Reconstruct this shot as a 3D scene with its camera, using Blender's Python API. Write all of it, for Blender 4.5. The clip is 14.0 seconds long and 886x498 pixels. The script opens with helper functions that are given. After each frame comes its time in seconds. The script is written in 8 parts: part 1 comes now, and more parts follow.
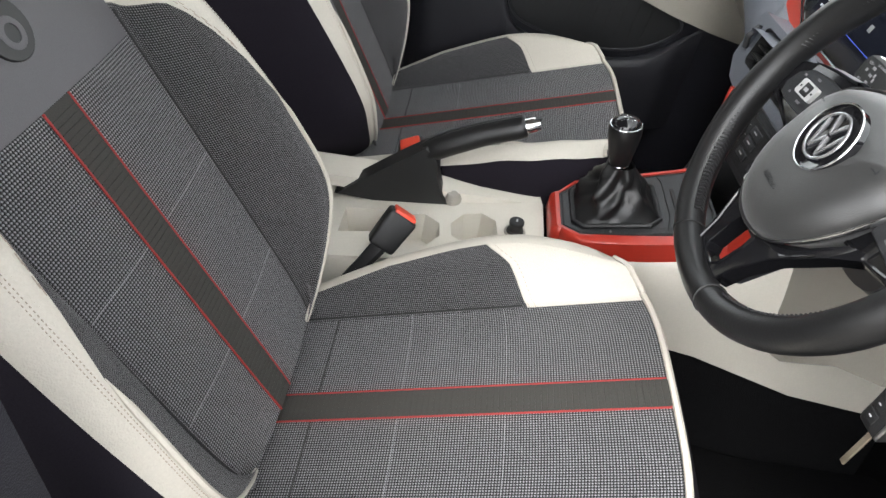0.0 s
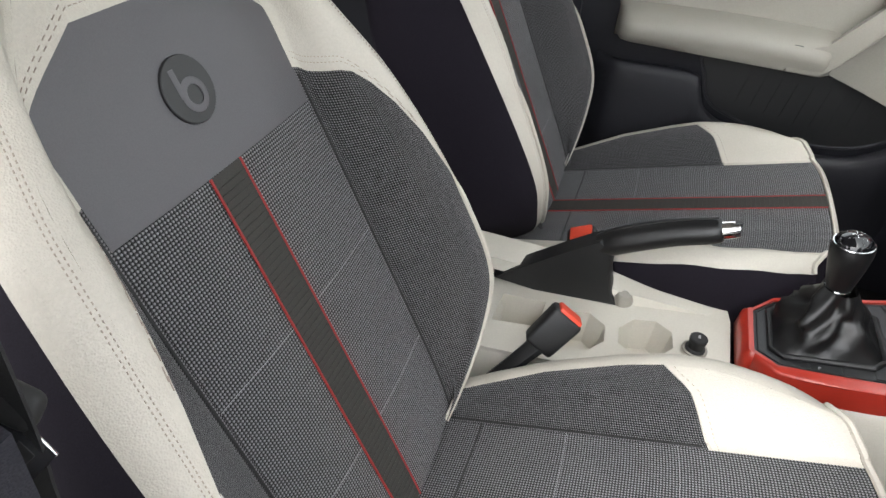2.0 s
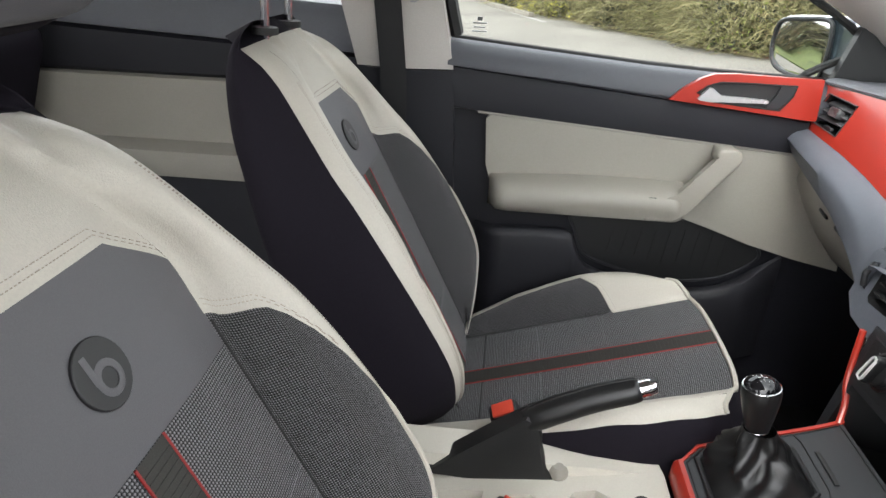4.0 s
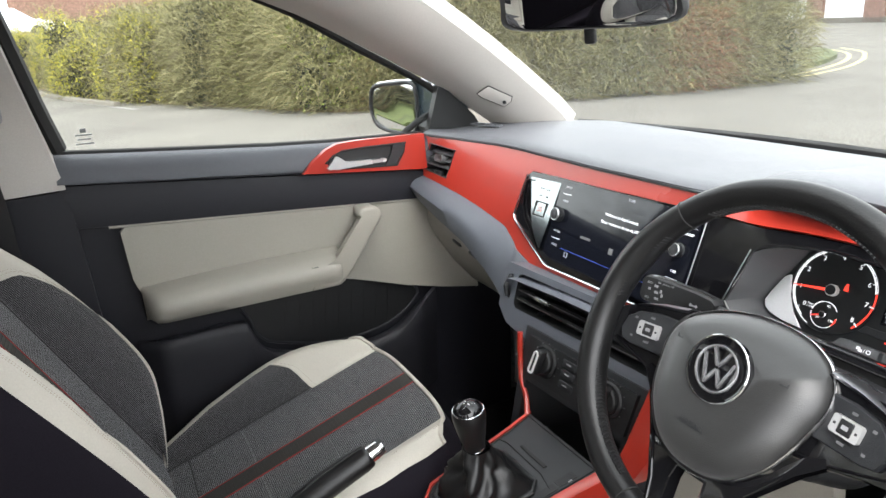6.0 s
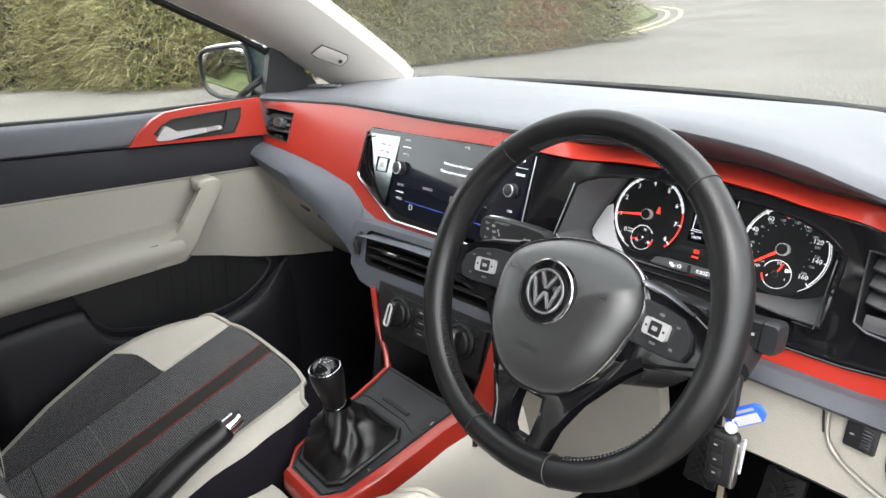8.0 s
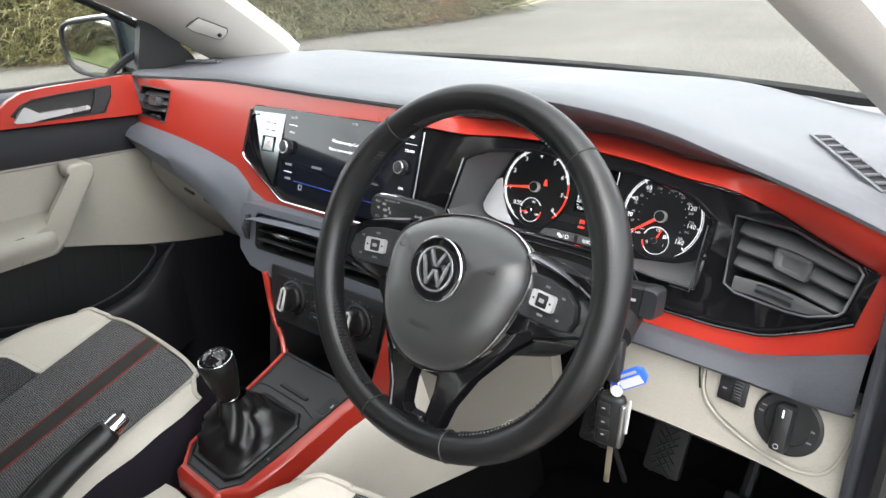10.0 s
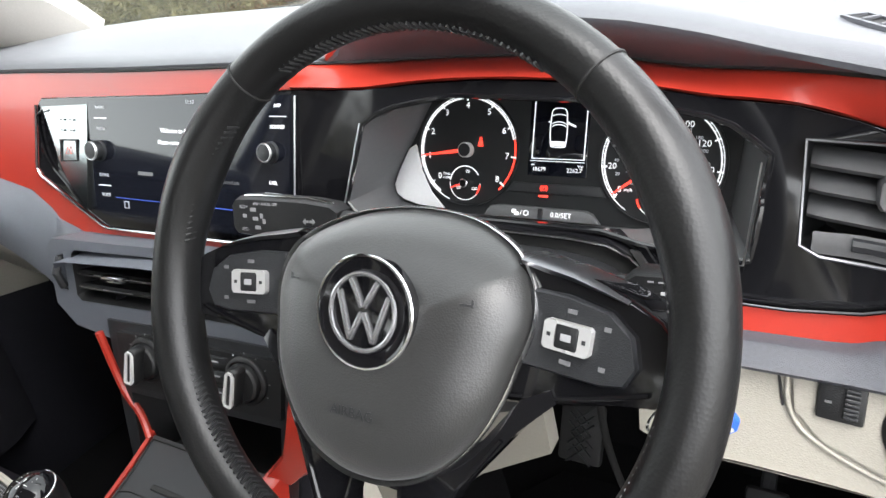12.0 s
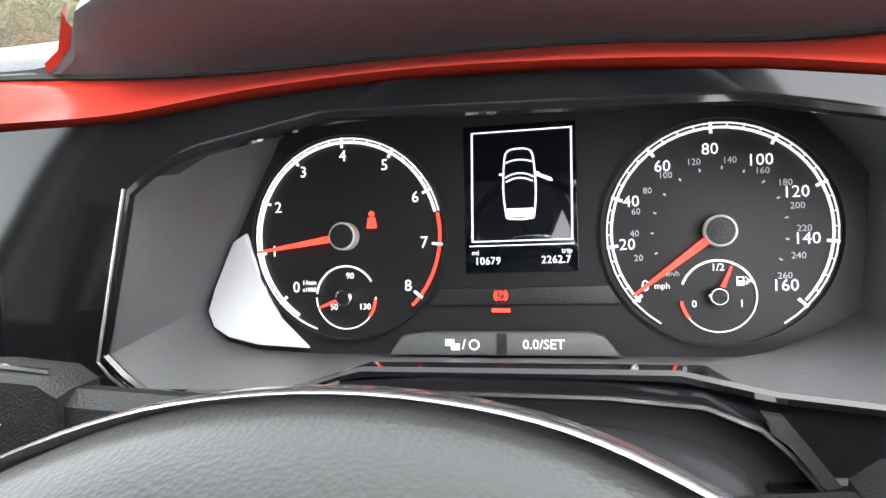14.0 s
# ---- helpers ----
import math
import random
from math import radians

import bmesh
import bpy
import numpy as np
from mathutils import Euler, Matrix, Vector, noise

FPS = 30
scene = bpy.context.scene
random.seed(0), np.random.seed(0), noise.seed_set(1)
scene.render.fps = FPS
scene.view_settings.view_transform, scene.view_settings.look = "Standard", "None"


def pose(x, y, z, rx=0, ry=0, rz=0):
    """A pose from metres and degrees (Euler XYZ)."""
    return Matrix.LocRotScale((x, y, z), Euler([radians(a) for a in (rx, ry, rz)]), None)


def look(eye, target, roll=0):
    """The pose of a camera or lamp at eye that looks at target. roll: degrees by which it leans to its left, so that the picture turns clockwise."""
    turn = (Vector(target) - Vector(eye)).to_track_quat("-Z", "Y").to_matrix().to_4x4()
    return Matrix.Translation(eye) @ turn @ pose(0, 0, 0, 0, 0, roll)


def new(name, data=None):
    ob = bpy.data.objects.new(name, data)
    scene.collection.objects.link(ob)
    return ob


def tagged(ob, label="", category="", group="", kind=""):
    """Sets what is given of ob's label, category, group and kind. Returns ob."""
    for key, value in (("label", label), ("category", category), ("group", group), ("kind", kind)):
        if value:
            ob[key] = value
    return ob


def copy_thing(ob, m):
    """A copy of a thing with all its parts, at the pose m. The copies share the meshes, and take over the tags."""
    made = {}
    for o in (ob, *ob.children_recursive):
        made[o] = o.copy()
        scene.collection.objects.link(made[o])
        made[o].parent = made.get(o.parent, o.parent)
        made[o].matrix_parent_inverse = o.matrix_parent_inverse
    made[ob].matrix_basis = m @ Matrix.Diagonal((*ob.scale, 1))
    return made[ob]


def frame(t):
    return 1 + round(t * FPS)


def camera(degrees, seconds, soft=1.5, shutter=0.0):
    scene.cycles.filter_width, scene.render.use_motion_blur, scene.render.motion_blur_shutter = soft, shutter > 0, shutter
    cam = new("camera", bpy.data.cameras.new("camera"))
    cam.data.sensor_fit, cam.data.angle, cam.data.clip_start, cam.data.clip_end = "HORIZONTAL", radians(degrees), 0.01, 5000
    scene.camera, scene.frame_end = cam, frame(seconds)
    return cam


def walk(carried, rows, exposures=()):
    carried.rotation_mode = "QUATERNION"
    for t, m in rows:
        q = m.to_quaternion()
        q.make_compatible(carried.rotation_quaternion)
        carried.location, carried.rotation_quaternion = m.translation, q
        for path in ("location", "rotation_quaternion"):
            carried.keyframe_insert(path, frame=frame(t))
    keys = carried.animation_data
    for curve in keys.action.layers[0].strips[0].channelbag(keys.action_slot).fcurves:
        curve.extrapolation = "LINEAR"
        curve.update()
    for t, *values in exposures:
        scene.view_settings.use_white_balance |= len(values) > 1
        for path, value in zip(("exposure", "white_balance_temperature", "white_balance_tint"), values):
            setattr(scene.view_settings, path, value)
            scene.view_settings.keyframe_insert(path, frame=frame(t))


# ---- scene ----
cam = camera(66.8, 14.0)
PATH = [
    (0, (0.852, -0.308, 1.209), (-0.66, -0.302, -0.099), 8.5),
    (0.5, (0.814, -0.307, 1.182), (-0.659, -0.446, -0.163), 8.6),
    (1, (0.791, -0.322, 1.173), (-0.669, -0.583, -0.169), 8.1),
    (1.5, (0.776, -0.334, 1.173), (-0.723, -0.697, -0.1), 6.9),
    (2, (0.763, -0.351, 1.176), (-0.777, -0.791, -0.023), 5.6),
    (2.2, (0.761, -0.361, 1.172), (-0.815, -0.818, 0.028), 4.7),
    (4.3, (0.721, -0.444, 1.249), (-1.152, -0.394, 0.55), 0.6),
    (4.5, (0.716, -0.469, 1.264), (-1.14, -0.184, 0.576), -0.1),
    (5, (0.718, -0.472, 1.267), (-1.077, 0.126, 0.619), -0.4),
    (5.5, (0.712, -0.455, 1.254), (-1.049, 0.244, 0.615), -2.2),
    (6, (0.718, -0.453, 1.254), (-0.983, 0.391, 0.625), -3.2),
    (6.5, (0.726, -0.453, 1.246), (-0.923, 0.48, 0.605), -3.5),
    (7, (0.733, -0.448, 1.242), (-0.845, 0.585, 0.576), -4.0),
    (7.5, (0.736, -0.444, 1.236), (-0.782, 0.658, 0.542), -4.1),
    (8, (0.741, -0.436, 1.231), (-0.717, 0.719, 0.495), -4.4),
    (8.5, (0.746, -0.424, 1.224), (-0.662, 0.768, 0.451), -5.2),
    (9, (0.743, -0.419, 1.229), (-0.536, 0.894, 0.43), -3.5),
    (9.2, (0.744, -0.419, 1.231), (-0.522, 0.899, 0.419), -3.7),
    (11.3, (0.718, -0.39, 1.217), (-0.389, 1.034, 0.353), -2.2),
    (11.5, (0.685, -0.367, 1.21), (-0.375, 1.073, 0.315), -3.1),
    (12, (0.557, -0.244, 1.142), (-0.394, 1.26, 0.23), -9.1),
    (12.3, (0.49, -0.171, 1.102), (-0.387, 1.418, 0.262), -9.2),
    (12.5, (0.458, -0.135, 1.09), (-0.334, 1.519, 0.292), -11.6),
    (13, (0.405, -0.05, 1.051), (-0.215, 1.715, 0.346), -7.7),
    (13.5, (0.396, -0.031, 1.043), (-0.104, 1.793, 0.392), -6.3),
    (14, (0.4, -0.026, 1.04), (-0.071, 1.797, 0.366), -6.7),
]
walk(cam, [(t, look(eye, target, roll)) for t, eye, target, roll in PATH], ((0, 3.05), (4.5, 3.05), (7, 2.91), (11.5, 2.92), (12.5, 3.35), (14, 3.5)))

# ---- world and light: an overcast day ----
world = bpy.data.worlds.new("overcast_sky")
scene.world = world
world.use_nodes = True
wn = world.node_tree.nodes
sky = wn.new("ShaderNodeTexSky")
sky.sky_type = 'NISHITA'
sky.sun_disc = False
sky.sun_elevation = radians(63)
sky.sun_rotation = radians(122)
sky.air_density, sky.dust_density, sky.ozone_density = 1.0, 2.0, 0.6
wn["Background"].inputs["Strength"].default_value = 0.15
grey = wn.new("ShaderNodeHueSaturation")
grey.inputs["Saturation"].default_value = 0.12
world.node_tree.links.new(sky.outputs[0], grey.inputs["Color"])
world.node_tree.links.new(grey.outputs[0], wn["Background"].inputs[0])
sun_data = bpy.data.lights.new("sun", 'SUN')
sun_data.energy, sun_data.angle, sun_data.color = 0.12, radians(40), (1.0, 0.97, 0.93)
sun = new("sun", sun_data)
sun.matrix_world = look((4, -2.5, 9), (0, 0, 0))

# ---- mesh helpers ----
def mesh_of(name, verts, faces, sharp=35):
    me = bpy.data.meshes.new(name)
    me.from_pydata([tuple(v) for v in verts], [], faces)
    me.validate()
    bm = bmesh.new()
    bm.from_mesh(me)
    bmesh.ops.recalc_face_normals(bm, faces=bm.faces)
    bm.to_mesh(me)
    bm.free()
    me.polygons.foreach_set("use_smooth", [True] * len(me.polygons))
    me.set_sharp_from_angle(angle=radians(sharp))
    return me


def thing(name, at, label, category, group="", kind=""):
    ob = new(name)
    ob.empty_display_size = 0.05
    ob.location = at
    return tagged(ob, label, category, group, kind)


def base_of(ob):
    return Matrix.Translation(ob.location) if ob.type == 'EMPTY' else Matrix.Identity(4)


def part(name, geo, material, parent=None, label="", sharp=35):
    """geo: (verts, faces) in world metres. One mesh object under its thing or part."""
    ob = new(name, mesh_of(name, geo[0], geo[1], sharp))
    ob.data.materials.append(material)
    if parent:
        ob.parent = parent
        ob.matrix_parent_inverse = base_of(parent).inverted()
    return tagged(ob, label)


def join(*geos):
    v, f = [], []
    for gv, gf in geos:
        n = len(v)
        v += [Vector(p) for p in gv]
        f += [tuple(i + n for i in face) for face in gf]
    return v, f


def moved(geo, m):
    return [m @ Vector(p) for p in geo[0]], geo[1]


def axes(origin, u, v):
    """Local (u, v, n) to world, n = u x v."""
    u, v = Vector(u).normalized(), Vector(v).normalized()
    n = u.cross(v)
    m = Matrix((u, v, n)).transposed().to_4x4()
    m.translation = Vector(origin)
    return m


def from_bm(bm):
    bm.verts.index_update()
    geo = [v.co.copy() for v in bm.verts], [tuple(v.index for v in f.verts) for f in bm.faces]
    bm.free()
    return geo


def block(size, bevel=0.004, segments=2, m=None, taper=1.0):
    bm = bmesh.new()
    bmesh.ops.create_cube(bm, size=1.0)
    for v in bm.verts:
        k = taper if v.co.z > 0 else 1.0
        v.co = Vector((v.co.x * size[0] * k, v.co.y * size[1] * k, v.co.z * size[2]))
    if bevel:
        bmesh.ops.bevel(bm, geom=list(bm.edges), offset=bevel, segments=segments, profile=0.5, affect='EDGES')
    geo = from_bm(bm)
    return moved(geo, m) if m else geo


def box_at(c, size, bevel=0.004, rx=0, ry=0, rz=0, segments=2, taper=1.0):
    return block(size, bevel, segments, pose(*c, rx, ry, rz), taper)


def prism(outline, depth, bevel=0.002, m=None, segments=2):
    """A plate with that outline in local u, v, from n = -depth to n = 0, its front edges rounded."""
    bm = bmesh.new()
    lo = [bm.verts.new((p[0], p[1], -depth)) for p in outline]
    hi = [bm.verts.new((p[0], p[1], 0)) for p in outline]
    n = len(outline)
    front = bm.faces.new(hi)
    bm.faces.new(lo[::-1])
    for i in range(n):
        bm.faces.new((lo[i], lo[(i + 1) % n], hi[(i + 1) % n], hi[i]))
    if bevel:
        bmesh.ops.bevel(bm, geom=list(front.edges), offset=bevel, segments=segments, profile=0.5, affect='EDGES')
    geo = from_bm(bm)
    return moved(geo, m) if m else geo


def spline(points, count, closed=False):
    """Points along a smooth curve through those given."""
    p = [Vector(q) for q in points]
    n = len(p)
    spans = n if closed else n - 1
    out = []
    for k in range(count):
        s = k * spans / (count if closed else count - 1)
        i = min(int(s), spans - 1)
        t = s - i
        if closed:
            a, b, c, d = p[(i - 1) % n], p[i % n], p[(i + 1) % n], p[(i + 2) % n]
        else:
            b, c = p[i], p[i + 1]
            a = p[i - 1] if i else b * 2 - c
            d = p[i + 2] if i + 2 < n else c * 2 - b
        out.append(0.5 * ((2 * b) + (c - a) * t + (2 * a - 5 * b + 4 * c - d) * t * t + (3 * b - a - 3 * c + d) * t ** 3))
    return out


def tube(points, radius, segs=8, closed=False, flat=1.0, up=None):
    """A round bar along points; radius a number or one per point; flat squeezes it along its second axis."""
    p = [Vector(q) for q in points]
    n = len(p)
    r = radius if isinstance(radius, (list, tuple)) else [radius] * n
    verts, faces = [], []
    side = None
    for i in range(n):
        a = p[(i - 1) % n] if closed or i else p[i]
        b = p[(i + 1) % n] if closed or i + 1 < n else p[i]
        t = (b - a).normalized()
        if up is not None:
            side = t.cross(Vector(up)).normalized()
        elif side is None:
            side = t.orthogonal().normalized()
        else:
            side = (side - t * side.dot(t)).normalized()
        w = t.cross(side)
        for k in range(segs):
            ang = 2 * math.pi * k / segs
            verts.append(p[i] + side * math.cos(ang) * r[i] + w * math.sin(ang) * r[i] * flat)
    for i in range(n if closed else n - 1):
        for k in range(segs):
            a, b = i * segs, ((i + 1) % n) * segs
            faces.append((a + k, a + (k + 1) % segs, b + (k + 1) % segs, b + k))
    if not closed:
        faces.append(tuple(range(segs))[::-1])
        faces.append(tuple((n - 1) * segs + k for k in range(segs)))
    return verts, faces


def loft(rows, close_u=False, close_v=False, caps=False):
    """A surface through rows of points, all rows of one length."""
    n, m = len(rows), len(rows[0])
    verts = [Vector(p) for row in rows for p in row]
    faces = []
    for i in range(n if close_v else n - 1):
        for j in range(m if close_u else m - 1):
            a, b = i * m, ((i + 1) % n) * m
            faces.append((a + j, a + (j + 1) % m, b + (j + 1) % m, b + j))
    if caps:
        faces.append(tuple(range(m))[::-1])
        faces.append(tuple((n - 1) * m + j for j in range(m)))
    return verts, faces


def sheet(rows, thick):
    """A surface through rows with a thickness towards the side that thick's sign gives (along the mean normal of each point)."""
    n, m = len(rows), len(rows[0])
    rows = [[Vector(p) for p in row] for row in rows]
    under = []
    for i in range(n):
        line = []
        for j in range(m):
            a = rows[min(i + 1, n - 1)][j] - rows[max(i - 1, 0)][j]
            b = rows[i][min(j + 1, m - 1)] - rows[i][max(j - 1, 0)]
            nn = a.cross(b)
            line.append(rows[i][j] + (nn.normalized() if nn.length > 1e-12 else Vector((0, 0, 1))) * thick)
        under.append(line)
    v1, f1 = loft(rows)
    v2, f2 = loft(under)
    k = len(v1)
    faces = f1 + [tuple(q + k for q in f[::-1]) for f in f2]
    ring = [i * m for i in range(n)] + [(n - 1) * m + j for j in range(1, m)] + [i * m + m - 1 for i in range(n - 2, -1, -1)] + list(range(m - 2, 0, -1))
    for a, b in zip(ring, ring[1:] + ring[:1]):
        faces.append((a, b, b + k, a + k))
    return v1 + v2, faces


def lathe(profile, segs=24, m=None):
    """Turn (radius, height) pairs round local n."""
    verts, faces = [], []
    for r, h in profile:
        for k in range(segs):
            a = 2 * math.pi * k / segs
            verts.append(Vector((r * math.cos(a), r * math.sin(a), h)))
    for i in range(len(profile) - 1):
        for k in range(segs):
            faces.append((i * segs + k, i * segs + (k + 1) % segs, (i + 1) * segs + (k + 1) % segs, (i + 1) * segs + k))
    faces.append(tuple(range(segs))[::-1])
    faces.append(tuple((len(profile) - 1) * segs + k for k in range(segs)))
    geo = verts, faces
    return moved(geo, m) if m else geo


def ring2(outline, inner, depth, m=None):
    """A frame between two outlines of one length, from n = -depth to 0."""
    n = len(outline)
    v = [Vector((*p[:2], 0)) for p in outline] + [Vector((*p[:2], 0)) for p in inner] + [Vector((*p[:2], -depth)) for p in outline] + [Vector((*p[:2], -depth)) for p in inner]
    f = []
    for i in range(n):
        j = (i + 1) % n
        f += [(i, j, n + j, n + i), (2 * n + i, 3 * n + i, 3 * n + j, 2 * n + j), (i, 2 * n + i, 2 * n + j, j), (n + i, n + j, 3 * n + j, 3 * n + i)]
    return moved((v, f), m) if m else (v, f)


def inside(p, poly):
    hit = False
    for (ax, ay), (bx, by) in zip(poly, poly[1:] + poly[:1]):
        if (ay > p[1]) != (by > p[1]) and p[0] < (bx - ax) * (p[1] - ay) / (by - ay) + ax:
            hit = not hit
    return hit


def panel(outline, holes, depth, warp, step=0.02):
    """A warped plate with openings: (a, b) of the outlines go through warp(a, b, n) to the world."""
    from mathutils.geometry import delaunay_2d_cdt
    pts, edges = [], []

    def add(poly):
        k = len(pts)
        fine = []
        for (ax, ay), (bx, by) in zip(poly, poly[1:] + poly[:1]):
            c = max(1, int(math.hypot(bx - ax, by - ay) / step))
            fine += [(ax + (bx - ax) * i / c, ay + (by - ay) * i / c) for i in range(c)]
        pts.extend(Vector(q) for q in fine)
        edges.extend((k + i, k + (i + 1) % len(fine)) for i in range(len(fine)))
        return fine

    fines = [add(list(outline))] + [add(list(h)) for h in holes]
    xs, ys = [q[0] for q in outline], [q[1] for q in outline]
    a = min(xs) + step / 2
    while a < max(xs):
        b = min(ys) + step / 2
        while b < max(ys):
            if inside((a, b), list(outline)) and not any(inside((a, b), list(h)) for h in holes):
                pts.append(Vector((a, b)))
            b += step
        a += step
    vo, eo, fo, *_ = delaunay_2d_cdt(pts, edges, [], 0, 1e-5)
    keep = []
    for f in fo:
        c = sum((vo[i] for i in f), Vector((0, 0))) / len(f)
        if inside(c, list(outline)) and not any(inside(c, list(h)) for h in holes):
            keep.append(tuple(f))
    n = len(vo)
    verts = [warp(p.x, p.y, 0.0) for p in vo] + [warp(p.x, p.y, -depth) for p in vo]
    faces = keep + [tuple(i + n for i in f[::-1]) for f in keep]
    count = {}
    for f in keep:
        for i, j in zip(f, f[1:] + f[:1]):
            count[(i, j)] = count.get((i, j), 0) + 1
    for (i, j) in count:
        if (j, i) not in count:
            faces.append((j, i, i + n, j + n))
    return verts, faces


def lerp_table(table, x):
    """Linear reading of rows (x, a, b, ...)."""
    if x <= table[0][0]:
        return table[0][1:]
    for p, q in zip(table, table[1:]):
        if x <= q[0]:
            t = (x - p[0]) / (q[0] - p[0])
            return tuple(a + (b - a) * t for a, b in zip(p[1:], q[1:]))
    return table[-1][1:]


def smooth_table(table, x):
    """Smooth reading of rows (x, a, b, ...) with even easing between rows."""
    if x <= table[0][0]:
        return table[0][1:]
    if x >= table[-1][0]:
        return table[-1][1:]
    i = max(k for k in range(len(table) - 1) if table[k][0] <= x)
    p, q = table[i], table[i + 1]
    a = table[i - 1] if i else p
    d = table[i + 2] if i + 2 < len(table) else q
    h = q[0] - p[0]
    t = (x - p[0]) / h
    out = []
    for k in range(1, len(p)):
        m0 = (q[k] - a[k]) / (q[0] - a[0]) * h
        m1 = (d[k] - p[k]) / (d[0] - p[0]) * h
        out.append((2 * t ** 3 - 3 * t * t + 1) * p[k] + (t ** 3 - 2 * t * t + t) * m0 + (3 * t * t - 2 * t ** 3) * q[k] + (t ** 3 - t * t) * m1)
    return tuple(out)


def ease(t):
    t = max(0.0, min(1.0, t))
    return t * t * (3 - 2 * t)


def words(text, size, m, material, parent, label="", name="lettering", align='CENTER', stretch=1.0):
    """Raised lettering in the built-in font, lying in local u, v at m."""
    cu = bpy.data.curves.new(name, 'FONT')
    cu.body, cu.size, cu.align_x, cu.align_y = text, size, align, 'CENTER'
    cu.extrude = 0.0001
    cu.resolution_u = 2
    tmp = bpy.data.objects.new(name, cu)
    scene.collection.objects.link(tmp)
    me = bpy.data.meshes.new_from_object(tmp.evaluated_get(bpy.context.evaluated_depsgraph_get()))
    bpy.data.objects.remove(tmp)
    bpy.data.curves.remove(cu)
    me.transform(m @ Matrix.Diagonal((stretch, 1, 1, 1)))
    me.materials.clear()
    me.materials.append(material)
    ob = new(name, me)
    ob.parent = parent
    ob.matrix_parent_inverse = base_of(parent).inverted()
    return tagged(ob, label)

# ---- materials ----
def mat(name, color, rough=0.6, metal=0.0, grain=0.0, grain_scale=400.0, bump=0.0, bump_scale=600.0, stain=0.0, stain_scale=6.0, coat=0.0, sheen=0.0, spec=0.5, emit=0.0):
    """A surface with grain (fine) and stain (broad) variation of colour and roughness, and a fine relief."""
    m = bpy.data.materials.new(name)
    m.use_nodes = True
    t = m.node_tree
    b = t.nodes["Principled BSDF"]
    b.inputs["Base Color"].default_value = (*color, 1)
    b.inputs["Roughness"].default_value = rough
    b.inputs["Metallic"].default_value = metal
    b.inputs["Coat Weight"].default_value = coat
    b.inputs["Coat Roughness"].default_value = 0.06
    b.inputs["Sheen Weight"].default_value = sheen
    b.inputs["Specular IOR Level"].default_value = spec
    if emit:
        b.inputs["Emission Color"].default_value = (*color, 1)
        b.inputs["Emission Strength"].default_value = emit
    co = t.nodes.new("ShaderNodeTexCoord")
    if grain or stain:
        last = None
        for amount, size in ((grain, grain_scale), (stain, stain_scale)):
            if not amount:
                continue
            nz = t.nodes.new("ShaderNodeTexNoise")
            nz.inputs["Scale"].default_value = size
            nz.inputs["Detail"].default_value = 4
            t.links.new(co.outputs["Object"], nz.inputs["Vector"])
            ramp = t.nodes.new("ShaderNodeMapRange")
            ramp.inputs["From Min"].default_value, ramp.inputs["From Max"].default_value = 0.3, 0.7
            ramp.inputs["To Min"].default_value, ramp.inputs["To Max"].default_value = 1 - amount, 1 + amount * 0.6
            t.links.new(nz.outputs["Fac"], ramp.inputs["Value"])
            mul = t.nodes.new("ShaderNodeVectorMath")
            mul.operation = 'SCALE'
            if last:
                t.links.new(last, mul.inputs[0])
            else:
                mul.inputs[0].default_value = color
            t.links.new(ramp.outputs[0], mul.inputs["Scale"])
            last = mul.outputs[0]
            if amount is stain and stain:
                rr = t.nodes.new("ShaderNodeMapRange")
                rr.inputs["To Min"].default_value, rr.inputs["To Max"].default_value = max(0.02, rough - 0.12 * (rough > 0.2)), min(1, rough + (0.1 if rough > 0.2 else 0.015))
                t.links.new(nz.outputs["Fac"], rr.inputs["Value"])
                t.links.new(rr.outputs[0], b.inputs["Roughness"])
        t.links.new(last, b.inputs["Base Color"])
    if bump:
        nz = t.nodes.new("ShaderNodeTexVoronoi")
        nz.inputs["Scale"].default_value = bump_scale
        t.links.new(co.outputs["Object"], nz.inputs["Vector"])
        bp = t.nodes.new("ShaderNodeBump")
        bp.inputs["Strength"].default_value = bump
        bp.inputs["Distance"].default_value = 0.001
        t.links.new(nz.outputs["Distance"], bp.inputs["Height"])
        t.links.new(bp.outputs[0], b.inputs["Normal"])
    return m


